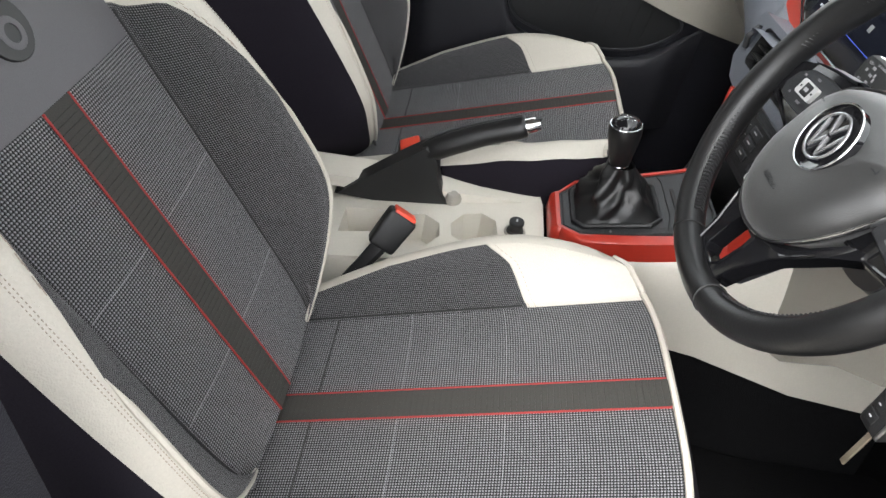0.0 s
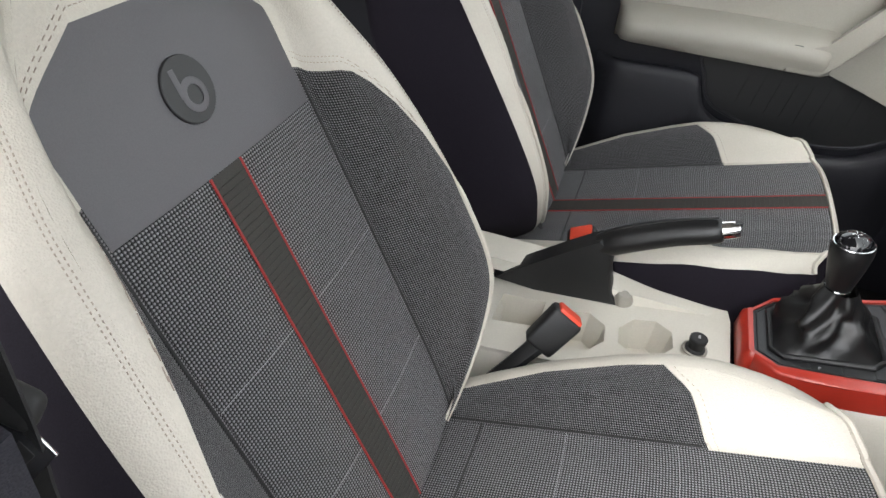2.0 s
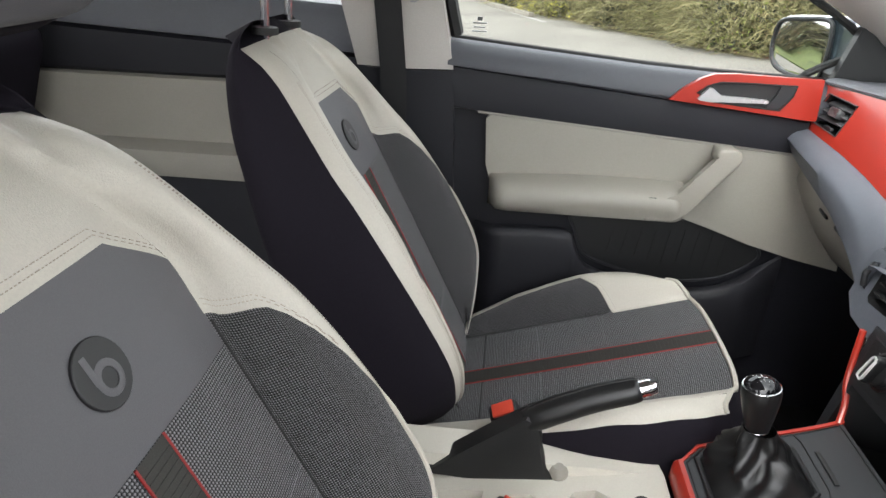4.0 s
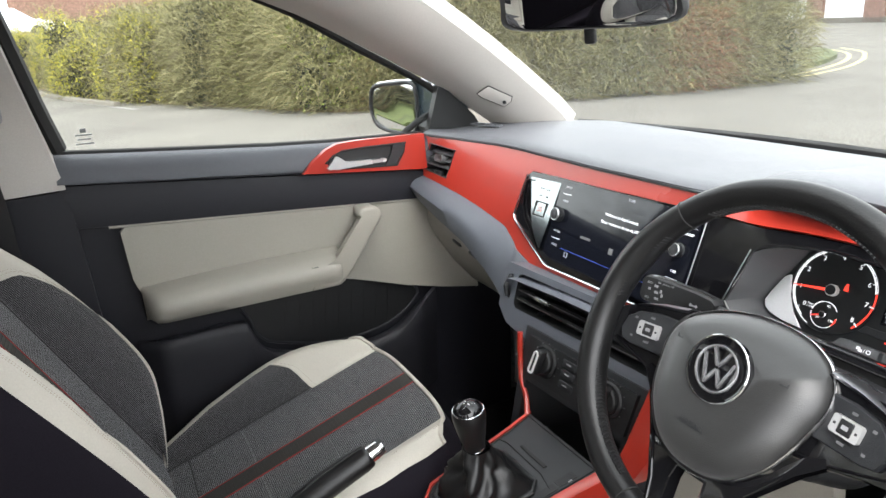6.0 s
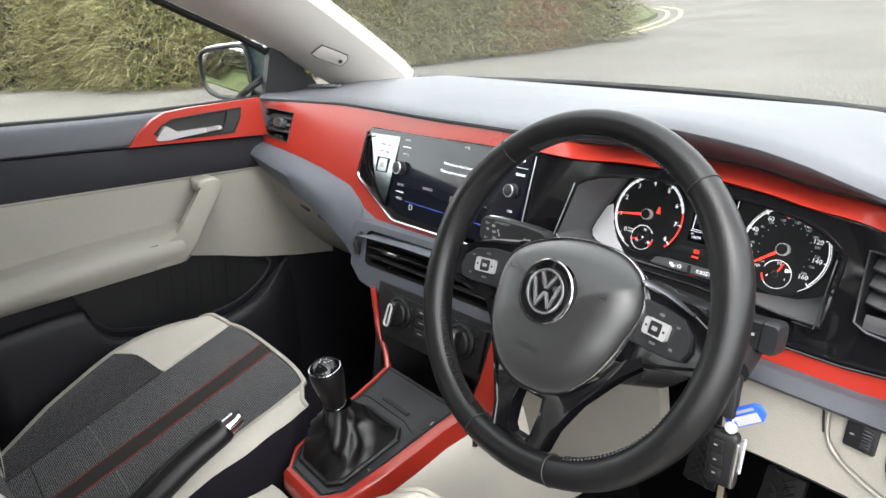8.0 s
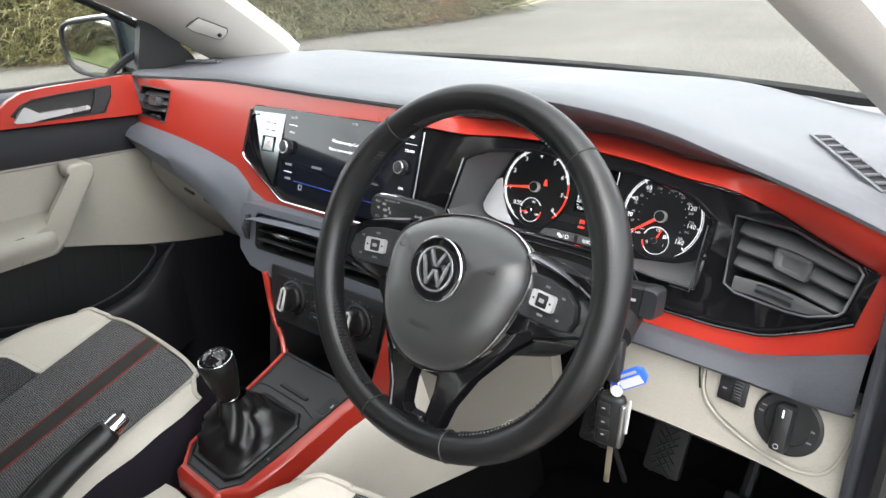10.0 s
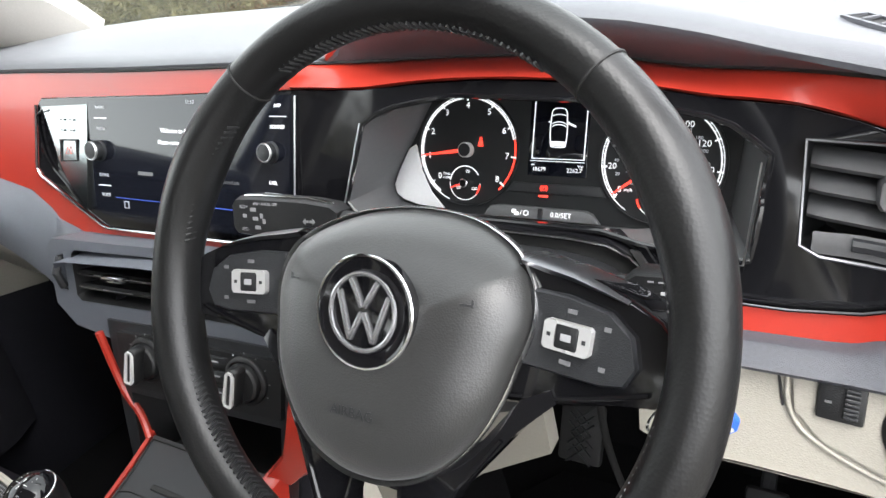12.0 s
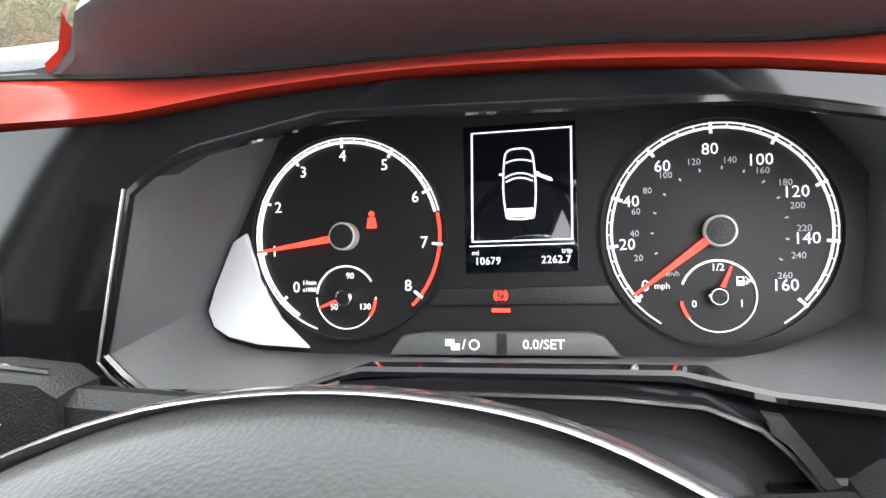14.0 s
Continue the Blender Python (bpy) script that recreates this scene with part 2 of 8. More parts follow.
def weave(name, dark, light, scale, axis_map=((1, 1, 0), (1, -1, 0))):
    """A knit of small light and dark squares, laid out in the cloth's own metres (the attribute "cloth")."""
    m = bpy.data.materials.new(name)
    m.use_nodes = True
    t = m.node_tree
    b = t.nodes["Principled BSDF"]
    b.inputs["Roughness"].default_value = 0.85
    b.inputs["Sheen Weight"].default_value = 0.15
    b.inputs["Specular IOR Level"].default_value = 0.25
    co = t.nodes.new("ShaderNodeAttribute")
    co.attribute_name = "cloth"
    dots = []
    for v in axis_map:
        d = t.nodes.new("ShaderNodeVectorMath")
        d.operation = 'DOT_PRODUCT'
        d.inputs[1].default_value = v
        t.links.new(co.outputs["Vector"], d.inputs[0])
        s = t.nodes.new("ShaderNodeMath")
        s.operation = 'MULTIPLY'
        s.inputs[1].default_value = scale
        t.links.new(d.outputs["Value"], s.inputs[0])
        w = t.nodes.new("ShaderNodeMath")
        w.operation = 'SINE'
        t.links.new(s.outputs[0], w.inputs[0])
        dots.append(w)
    mul = t.nodes.new("ShaderNodeMath")
    mul.operation = 'MULTIPLY'
    t.links.new(dots[0].outputs[0], mul.inputs[0])
    t.links.new(dots[1].outputs[0], mul.inputs[1])
    nz = t.nodes.new("ShaderNodeTexNoise")
    nz.inputs["Scale"].default_value = 700
    t.links.new(co.outputs["Vector"], nz.inputs["Vector"])
    add = t.nodes.new("ShaderNodeMath")
    add.operation = 'MULTIPLY_ADD'
    add.inputs[1].default_value = 0.6
    t.links.new(nz.outputs["Fac"], add.inputs[0])
    t.links.new(mul.outputs[0], add.inputs[2])
    ramp = t.nodes.new("ShaderNodeMapRange")
    ramp.inputs["From Min"].default_value, ramp.inputs["From Max"].default_value = 0.28, 0.88
    t.links.new(add.outputs[0], ramp.inputs["Value"])
    mix = t.nodes.new("ShaderNodeMix")
    mix.data_type = 'RGBA'
    mix.inputs["A"].default_value = (*dark, 1)
    mix.inputs["B"].default_value = (*light, 1)
    t.links.new(ramp.outputs[0], mix.inputs["Factor"])
    t.links.new(mix.outputs["Result"], b.inputs["Base Color"])
    bp = t.nodes.new("ShaderNodeBump")
    bp.inputs["Strength"].default_value = 0.8
    bp.inputs["Distance"].default_value = 0.001
    t.links.new(mul.outputs[0], bp.inputs["Height"])
    t.links.new(bp.outputs[0], b.inputs["Normal"])
    return m


def pane(name, tint=(1, 1, 1), gloss=0.5, veil=0.0, veil_color=(0.8, 0.8, 0.8)):
    """Thin glass: clear with a Fresnel gloss, and a thin film of dust."""
    m = bpy.data.materials.new(name)
    m.use_nodes = True
    t = m.node_tree
    t.nodes.remove(t.nodes["Principled BSDF"])
    out = t.nodes["Material Output"]
    tr = t.nodes.new("ShaderNodeBsdfTransparent")
    tr.inputs[0].default_value = (*tint, 1)
    gl = t.nodes.new("ShaderNodeBsdfGlossy")
    gl.inputs["Roughness"].default_value = 0.02
    fr = t.nodes.new("ShaderNodeFresnel")
    fr.inputs[0].default_value = 1.45
    k = t.nodes.new("ShaderNodeMath")
    k.operation = 'MULTIPLY'
    k.inputs[1].default_value = gloss
    t.links.new(fr.outputs[0], k.inputs[0])
    mx = t.nodes.new("ShaderNodeMixShader")
    t.links.new(k.outputs[0], mx.inputs[0])
    t.links.new(tr.outputs[0], mx.inputs[1])
    t.links.new(gl.outputs[0], mx.inputs[2])
    last = mx
    if veil:
        df = t.nodes.new("ShaderNodeBsdfDiffuse")
        df.inputs[0].default_value = (*veil_color, 1)
        m2 = t.nodes.new("ShaderNodeMixShader")
        m2.inputs[0].default_value = veil
        t.links.new(mx.outputs[0], m2.inputs[1])
        t.links.new(df.outputs[0], m2.inputs[2])
        last = m2
    t.links.new(last.outputs[0], out.inputs[0])
    return m


DASH_TOP = mat("dash_top_soft_plastic", (0.098, 0.101, 0.112), 0.40, grain=0.08, bump=0.3, bump_scale=1300, stain=0.06, stain_scale=5)
VENT_GREY = mat("vent_slat_grey", (0.055, 0.055, 0.057), 0.4, grain=0.08, bump=0.15, bump_scale=1500, stain=0.08)
SLATE = mat("slate_soft_plastic", (0.058, 0.061, 0.072), 0.46, grain=0.10, bump=0.3, bump_scale=1300, stain=0.08, stain_scale=5)
SLATE_LIGHT = mat("grey_soft_plastic", (0.09, 0.098, 0.115), 0.5, grain=0.1, bump=0.35, bump_scale=900, stain=0.06)
NAVY = mat("dark_navy_plastic", (0.010, 0.0102, 0.0145), 0.6, spec=0.35, grain=0.15, bump=0.3, bump_scale=900, stain=0.12)
DARK = mat("black_grained_plastic", (0.008, 0.0083, 0.009), 0.48, grain=0.15, bump=0.25, bump_scale=1100, stain=0.12)
GREYBLACK = mat("charcoal_plastic", (0.016, 0.017, 0.019), 0.42, grain=0.12, bump=0.2, bump_scale=1200, stain=0.1)
MIRROR_BLACK = mat("mirror_bright_switch_field", (0.27, 0.295, 0.295), 0.12, 1.0, stain=0.06, stain_scale=14)
GLOSS = mat("piano_black", (0.006, 0.006, 0.007), 0.05, stain=0.2, stain_scale=14)
RED = mat("satin_red_paint", (0.35, 0.026, 0.015), 0.32, grain=0.04, grain_scale=900, stain=0.05, coat=0.15)
CREAM = mat("cream_plastic", (0.290, 0.272, 0.235), 0.55, grain=0.05, bump=0.3, bump_scale=800, stain=0.05)
WHITE_LEATHER = mat("off_white_leatherette", (0.46, 0.43, 0.37), 0.55, grain=0.05, bump=0.35, bump_scale=700, stain=0.05)
SIDE_CLOTH = mat("dark_plum_grey_cloth", (0.0125, 0.0106, 0.0150), 0.95, grain=0.25, grain_scale=900, bump=0.2, bump_scale=1400, stain=0.12, spec=0.1)
LOGO_VINYL = mat("mid_grey_vinyl", (0.082, 0.079, 0.085), 0.6, grain=0.08, grain_scale=900, bump=0.2, bump_scale=1000, stain=0.05)
EMBLEM = mat("emblem_dark_grey", (0.011, 0.0112, 0.012), 0.5, grain=0.1)
RED_THREAD = mat("red_thread", (0.24, 0.018, 0.016), 0.7, grain=0.3, grain_scale=1500)
PALE_THREAD = mat("pale_thread", (0.26, 0.26, 0.27), 0.8)
EDGE_CHROME = mat("bright_edge_chrome", (0.88, 0.88, 0.88), 0.2, 1.0, stain=0.04)
DARK_CHROME = mat("dark_satin_chrome", (0.22, 0.22, 0.23), 0.3, 1.0, stain=0.05)
CHROME = mat("chrome", (0.66, 0.67, 0.68), 0.12, 1.0, stain=0.04)
SATIN = mat("satin_silver", (0.62, 0.62, 0.62), 0.3, 1.0, grain=0.05, stain=0.05)
BADGE_SILVER = mat("badge_silver", (0.34, 0.34, 0.35), 0.24, 0.75, stain=0.05)
SILVER_PAINT = mat("silver_paint", (0.5, 0.5, 0.5), 0.28, 0.45, stain=0.05)
BLACK_LEATHER = mat("black_leather", (0.0075, 0.0075, 0.0078), 0.37, spec=0.42, grain=0.12, bump=0.10, bump_scale=520, stain=0.15, stain_scale=12)
PAD_PLASTIC = mat("grained_airbag_cover", (0.0155, 0.0157, 0.0155), 0.41, spec=0.66, sheen=0.17, grain=0.1, bump=0.12, bump_scale=900, stain=0.08)
BLACK_THREAD = mat("waxed_black_thread", (0.02, 0.02, 0.021), 0.28, grain=0.2, grain_scale=1500)
STITCH = mat("sunk_brown_stitches", (0.30, 0.25, 0.215), 0.8, grain=0.2, grain_scale=1500)
TRAY_CREAM = mat("pale_cream_tray_plastic", (0.56, 0.53, 0.46), 0.5, grain=0.04, bump=0.25, bump_scale=800, stain=0.06)
DOOR_DARK = mat("door_charcoal_plastic", (0.0165, 0.0165, 0.0205), 0.55, spec=0.4, grain=0.14, bump=0.3, bump_scale=900, stain=0.12)
RUBBER = mat("black_rubber", (0.012, 0.012, 0.012), 0.7, grain=0.2, stain=0.2)
CARPET = mat("black_carpet", (0.0045, 0.0045, 0.005), 0.95, grain=0.4, grain_scale=500, bump=0.6, bump_scale=500, stain=0.2, spec=0.1)
BELT = mat("black_belt_webbing", (0.012, 0.012, 0.013), 0.75, grain=0.25, grain_scale=900, bump=0.3, bump_scale=1400)
PILLAR_TRIM = mat("pale_grey_pillar_trim", (0.45, 0.425, 0.395), 0.6, grain=0.05, bump=0.2, bump_scale=900, stain=0.04)
BUTTON_RED = mat("red_buckle_plastic", (0.62, 0.06, 0.03), 0.4, grain=0.06)
BODY = mat("white_car_paint", (0.62, 0.63, 0.64), 0.15, coat=0.8, stain=0.03)
MIRROR_BODY = mat("dark_blue_grey_car_paint", (0.030, 0.042, 0.05), 0.2, coat=0.8, stain=0.08)
MIRROR = mat("mirror_silvering", (0.86, 0.87, 0.87), 0.01, 1.0)
WHITE_INK = mat("white_print", (0.85, 0.85, 0.85), 0.5)
GREY_INK = mat("grey_print", (0.30, 0.30, 0.31), 0.5)
DIM_INK = mat("dim_print", (0.14, 0.14, 0.145), 0.5)
LIT_WHITE = mat("lit_white_print", (0.9, 0.92, 0.95), 0.5, emit=0.12)
LIT_DIM = mat("lit_dim_print", (0.5, 0.52, 0.55), 0.5, emit=0.05)
LIT_RED = mat("lit_red", (0.95, 0.05, 0.03), 0.5, emit=0.25)
LIT_BLUE = mat("lit_blue", (0.06, 0.12, 0.6), 0.5, emit=0.05)
SCREEN = mat("dark_glass_screen", (0.006, 0.007, 0.011), 0.04, stain=0.1, stain_scale=9)
KNOB_SILVER = mat("bright_knob_outline", (0.66, 0.66, 0.65), 0.35, 0.15, stain=0.05)
GAUGE_FACE = mat("matt_black_dial", (0.010, 0.011, 0.012), 0.45, grain=0.1)
BEZEL = mat("grey_cluster_surround", (0.085, 0.087, 0.09), 0.45, grain=0.08, bump=0.15, bump_scale=1200, stain=0.1)
# Near-white colour that stands in for sky reflected in the cluster
SKY_REFLECTION = mat("cluster_sky_reflection", (0.88, 0.89, 0.90), 0.3, grain=0.03)
BLUE_TAG = mat("blue_tag_plastic", (0.02, 0.09, 0.55), 0.35, stain=0.1)
CARD = mat("matt_white_card", (0.42, 0.42, 0.42), 0.7, stain=0.08)
BRASS_KEY = mat("key_steel", (0.62, 0.55, 0.42), 0.35, 1.0, stain=0.15, stain_scale=60)
GLASS = pane("window_glass", (0.94, 0.96, 0.95), 0.12)
SCREEN_GLASS = pane("windscreen_glass", (0.95, 0.97, 0.96), 0.07, veil=0.045)
SEAT_KNIT = weave("charcoal_checked_knit", (0.004, 0.0041, 0.0046), (0.215, 0.213, 0.222), 1000)
BOLSTER_KNIT = weave("fine_dark_knit", (0.007, 0.0071, 0.0076), (0.155, 0.151, 0.156), 1160)
STRIPE_CLOTH = mat("ribbed_dark_stripe", (0.030, 0.029, 0.025), 0.9, grain=0.25, grain_scale=900, stain=0.1)

# ---- outside ----
ASPHALT = mat("worn_pale_asphalt", (0.168, 0.158, 0.140), 0.9, spec=0.08, grain=0.75, grain_scale=42, bump=0.7, bump_scale=80, stain=0.22, stain_scale=0.5)
KERB = mat("kerb_concrete", (0.15, 0.135, 0.11), 0.9, grain=0.3, grain_scale=40, stain=0.2, stain_scale=2)
GRASS = mat("short_grass", (0.075, 0.092, 0.026), 0.95, grain=0.5, grain_scale=25, bump=0.8, bump_scale=60, stain=0.4, stain_scale=1.5)
LITTER = mat("brown_leaf_litter", (0.11, 0.08, 0.05), 0.95, grain=0.5, grain_scale=30, bump=0.8, bump_scale=60, stain=0.4)
ROAD_YELLOW = mat("faded_yellow_line", (0.42, 0.36, 0.17), 0.8, grain=0.3, grain_scale=60, stain=0.2)
ROAD_WHITE = mat("faded_white_line", (0.22, 0.215, 0.20), 0.8, grain=0.3, grain_scale=60, stain=0.2)
BRICK = mat("red_brick", (0.20, 0.115, 0.085), 0.9, grain=0.3, grain_scale=8, stain=0.2)
GARAGE = mat("white_cladding", (0.72, 0.73, 0.74), 0.6, stain=0.08, stain_scale=0.6)
TWIG = mat("dry_hedge_twig", (0.13, 0.105, 0.075), 0.9, grain=0.3, grain_scale=20)

ground = part("ground", loft([[(-400 + 80 * i, -400 + 80 * j, 0.0) for i in range(11)] for j in range(11)]), ASPHALT)
tagged(ground, "pale worn grey asphalt car park", "ground", kind="structure")

# the hedge's foot, from the far end to the corner by the entrance
HEDGE_FOOT = spline([(-30, -3.2, 0), (-24, -1.7, 0), (-17.6, -0.1, 0), (-14.5, 1.05, 0), (-11.9, 2.25, 0), (-10.2, 3.0, 0), (-9.1, 4.6, 0), (-8.6, 6.0, 0), (-8.3, 7.2, 0), (-7.95, 8.3, 0), (-7.75, 9.4, 0)], 64)


def verge():
    foot = HEDGE_FOOT
    inner = [p + Vector((-9, 6, 0)) for p in foot]
    rows = [[(p.x, p.y, 0.0) for p in foot], [(p.x, p.y, 0.05) for p in foot], [(*((p * 0.5 + q * 0.5).xy), 0.12) for p, q in zip(foot, inner)], [(q.x, q.y, 0.1) for q in inner]]
    tagged(part("verge", loft(rows), LITTER), "brown leaf litter and soil under the hedge", "verge", kind="structure")


verge()


def leaf_colors(name, base, alt):
    m = bpy.data.materials.new(name)
    m.use_nodes = True
    t = m.node_tree
    b = t.nodes["Principled BSDF"]
    b.inputs["Roughness"].default_value = 0.7
    g = t.nodes.new("ShaderNodeNewGeometry")
    mix = t.nodes.new("ShaderNodeMix")
    mix.data_type = 'RGBA'
    mix.inputs["A"].default_value = (*base, 1)
    mix.inputs["B"].default_value = (*alt, 1)
    t.links.new(g.outputs["Random Per Island"], mix.inputs["Factor"])
    t.links.new(mix.outputs["Result"], b.inputs["Base Color"])
    return m


LEAF_OLIVE = leaf_colors("olive_leaves", (0.016, 0.020, 0.005), (0.115, 0.113, 0.030))
LEAF_GREEN = leaf_colors("bright_green_leaves", (0.025, 0.045, 0.005), (0.21, 0.25, 0.028))
LEAF_YELLOW = leaf_colors("yellow_green_leaves", (0.09, 0.10, 0.008), (0.46, 0.42, 0.03))
LEAF_DRY = leaf_colors("dry_pale_twigs", (0.040, 0.040, 0.014), (0.30, 0.268, 0.125))
# Leaf colour darkened to paint the shade deep inside a shrub
LEAF_INNER = leaf_colors("shaded_inner_leaves", (0.010, 0.011, 0.005), (0.040, 0.040, 0.018))
LEAF_RUST = leaf_colors("rusty_leaves", (0.16, 0.07, 0.03), (0.30, 0.13, 0.07))


def shrub(name, center, radius, height, leaf, twig, seed, leaves, twigs, label, dry=None, dry_share=0.3):
    """A mound of arching twigs: leaves within, coloured dark for the shade there, and a coat of fine pale sprigs and
    small leaves that hangs to the ground.
    """
    rng = random.Random(seed)
    ob = thing(name, (*center, 0.03), label, "shrub", "shrubs of the hedge")
    stems = []
    for i in range(twigs):
        a = rng.uniform(0, 2 * math.pi)
        r = radius * math.sqrt(rng.random())
        top = height * (1 - 0.5 * (r / radius) ** 2) * rng.uniform(0.7, 1.06)
        p0 = Vector((center[0] + r * .4 * math.cos(a), center[1] + r * .4 * math.sin(a), 0.0))
        p2 = Vector((center[0] + r * math.cos(a), center[1] + r * math.sin(a), top))
        p1 = p0.lerp(p2, .5) + Vector((0, 0, .18 * height))
        p3 = p2 + Vector((math.cos(a) * .22 + rng.uniform(-.1, .1), math.sin(a) * .22 + rng.uniform(-.1, .1), -rng.uniform(.03, .25) * height))
        stems.append(tube([p0, p1, p2, p3], [0.010, 0.008, 0.005, 0.002], 3))
    stem_ob = part("stem", join(*stems), TWIG, ob)
    stem_ob["kind"] = "stuff"
    lump = [(rng.uniform(0, 6.28), rng.uniform(.3, 1.3), rng.uniform(.06, .2)) for k in range(14)]

    def shell(depth):
        """A point near the mound's surface, depth 0 at the skin."""
        a, e = rng.uniform(0, 2 * math.pi), math.asin(rng.random() ** .8)
        k = 1 + sum(h * math.exp(-((a - b + math.pi) % (2 * math.pi) - math.pi) ** 2 * 5 - (e - c) ** 2 * 8) for b, c, h in lump) - .08
        k *= 1 - depth
        out = Vector((math.cos(a) * math.cos(e) ** .7, math.sin(a) * math.cos(e) ** .7, 0))
        q = Vector((center[0], center[1], 0)) + out * radius * k + Vector((0, 0, height * k * math.sin(e)))
        return q, (out + Vector((0, 0, math.sin(e)))).normalized()

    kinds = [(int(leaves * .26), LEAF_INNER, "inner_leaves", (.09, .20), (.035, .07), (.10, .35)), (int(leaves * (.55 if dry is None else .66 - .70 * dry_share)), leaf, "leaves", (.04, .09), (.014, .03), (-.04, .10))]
    if dry:
        kinds.append((int(leaves * dry_share * 1.15), dry, "dry_sprigs", (.22, .60), (.005, .0105), (-.05, .08)))
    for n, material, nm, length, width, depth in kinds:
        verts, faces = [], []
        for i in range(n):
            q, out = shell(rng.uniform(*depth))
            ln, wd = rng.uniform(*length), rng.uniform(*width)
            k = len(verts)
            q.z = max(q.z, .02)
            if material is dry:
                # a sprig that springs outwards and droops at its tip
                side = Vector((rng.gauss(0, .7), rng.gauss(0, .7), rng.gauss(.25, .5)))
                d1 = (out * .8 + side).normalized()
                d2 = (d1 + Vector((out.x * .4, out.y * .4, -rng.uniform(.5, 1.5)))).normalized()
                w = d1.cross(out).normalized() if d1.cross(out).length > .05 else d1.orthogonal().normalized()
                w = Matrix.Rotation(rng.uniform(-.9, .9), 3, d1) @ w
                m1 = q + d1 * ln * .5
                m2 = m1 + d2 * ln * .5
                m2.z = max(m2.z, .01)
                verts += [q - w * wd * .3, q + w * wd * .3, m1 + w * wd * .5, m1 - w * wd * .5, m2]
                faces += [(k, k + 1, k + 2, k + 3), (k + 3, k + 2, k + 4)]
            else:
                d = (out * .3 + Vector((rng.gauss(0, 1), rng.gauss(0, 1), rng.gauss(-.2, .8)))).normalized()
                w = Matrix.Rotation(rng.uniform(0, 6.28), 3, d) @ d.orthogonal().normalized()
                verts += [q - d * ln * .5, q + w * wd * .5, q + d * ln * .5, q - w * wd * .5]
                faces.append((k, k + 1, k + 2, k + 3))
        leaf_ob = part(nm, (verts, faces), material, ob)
        leaf_ob["kind"] = "stuff"
    return ob


def hedge():
    rng = random.Random(7)
    k = 0
    for i in range(0, 64):
        p = HEDGE_FOOT[i]
        t = i / 63
        if i % 2 and t < 0.5:
            continue
        for row in range(2 if t > 0.2 else 1):
            q = p + Vector((-0.75 - 1.4 * row + rng.uniform(-.25, .25), 0.62 + 0.9 * row + rng.uniform(-.25, .25), 0))
            height = (1.75 if t < 0.24 else 1.9 if t < 0.31 else 2.0) + 0.4 * row + rng.uniform(-.2, .25)
            if t < 0.31:
                leaf, label = LEAF_YELLOW, "low yellow-green leafy shrub beside the kerb"
            elif rng.random() < 0.34:
                leaf, label = LEAF_GREEN, "rounded green shrub among dry twigs in the hedge"
            else:
                leaf, label = LEAF_OLIVE, "dense olive shrub with arching dry twigs in the hedge"
            rust = LEAF_RUST if t > 0.8 and rng.random() < 0.10 else LEAF_DRY
            n = 13000 if row == 0 else 5000
            shrub("shrub", (q.x, q.y), 1.15 + rng.uniform(-.1, .2), height, leaf, TWIG, 100 + k, n, 60, label, rust, 0.16 if t < 0.24 else 0.34 if t < 0.31 else 0.6)
            k += 1


hedge()

# ---- the car's shell ----
LOW, SILL = 0.27, 1.05
part_floor = part("floor", loft([[(-0.70, y, LOW - 0.004 * (y > .3)), (-.35, y, LOW), (0, y, LOW), (.35, y, LOW), (0.70, y, LOW)] for y in (-1.5, -1.0, -.5, 0, .5, .75)]), CARPET)
tagged(part_floor, "black carpeted car floor", "floor", kind="structure")
bulk = part("footwell_wall", sheet([[(x, .62, LOW) for x in (-.7, 0, .7)], [(x, .75, .55) for x in (-.7, 0, .7)], [(x, .75, .98) for x in (-.7, 0, .7)]], 0.02), CARPET)
tagged(bulk, "black carpeted footwell front wall", "wall", kind="structure")

# pillars, roof and screen, mirrored for the two sides


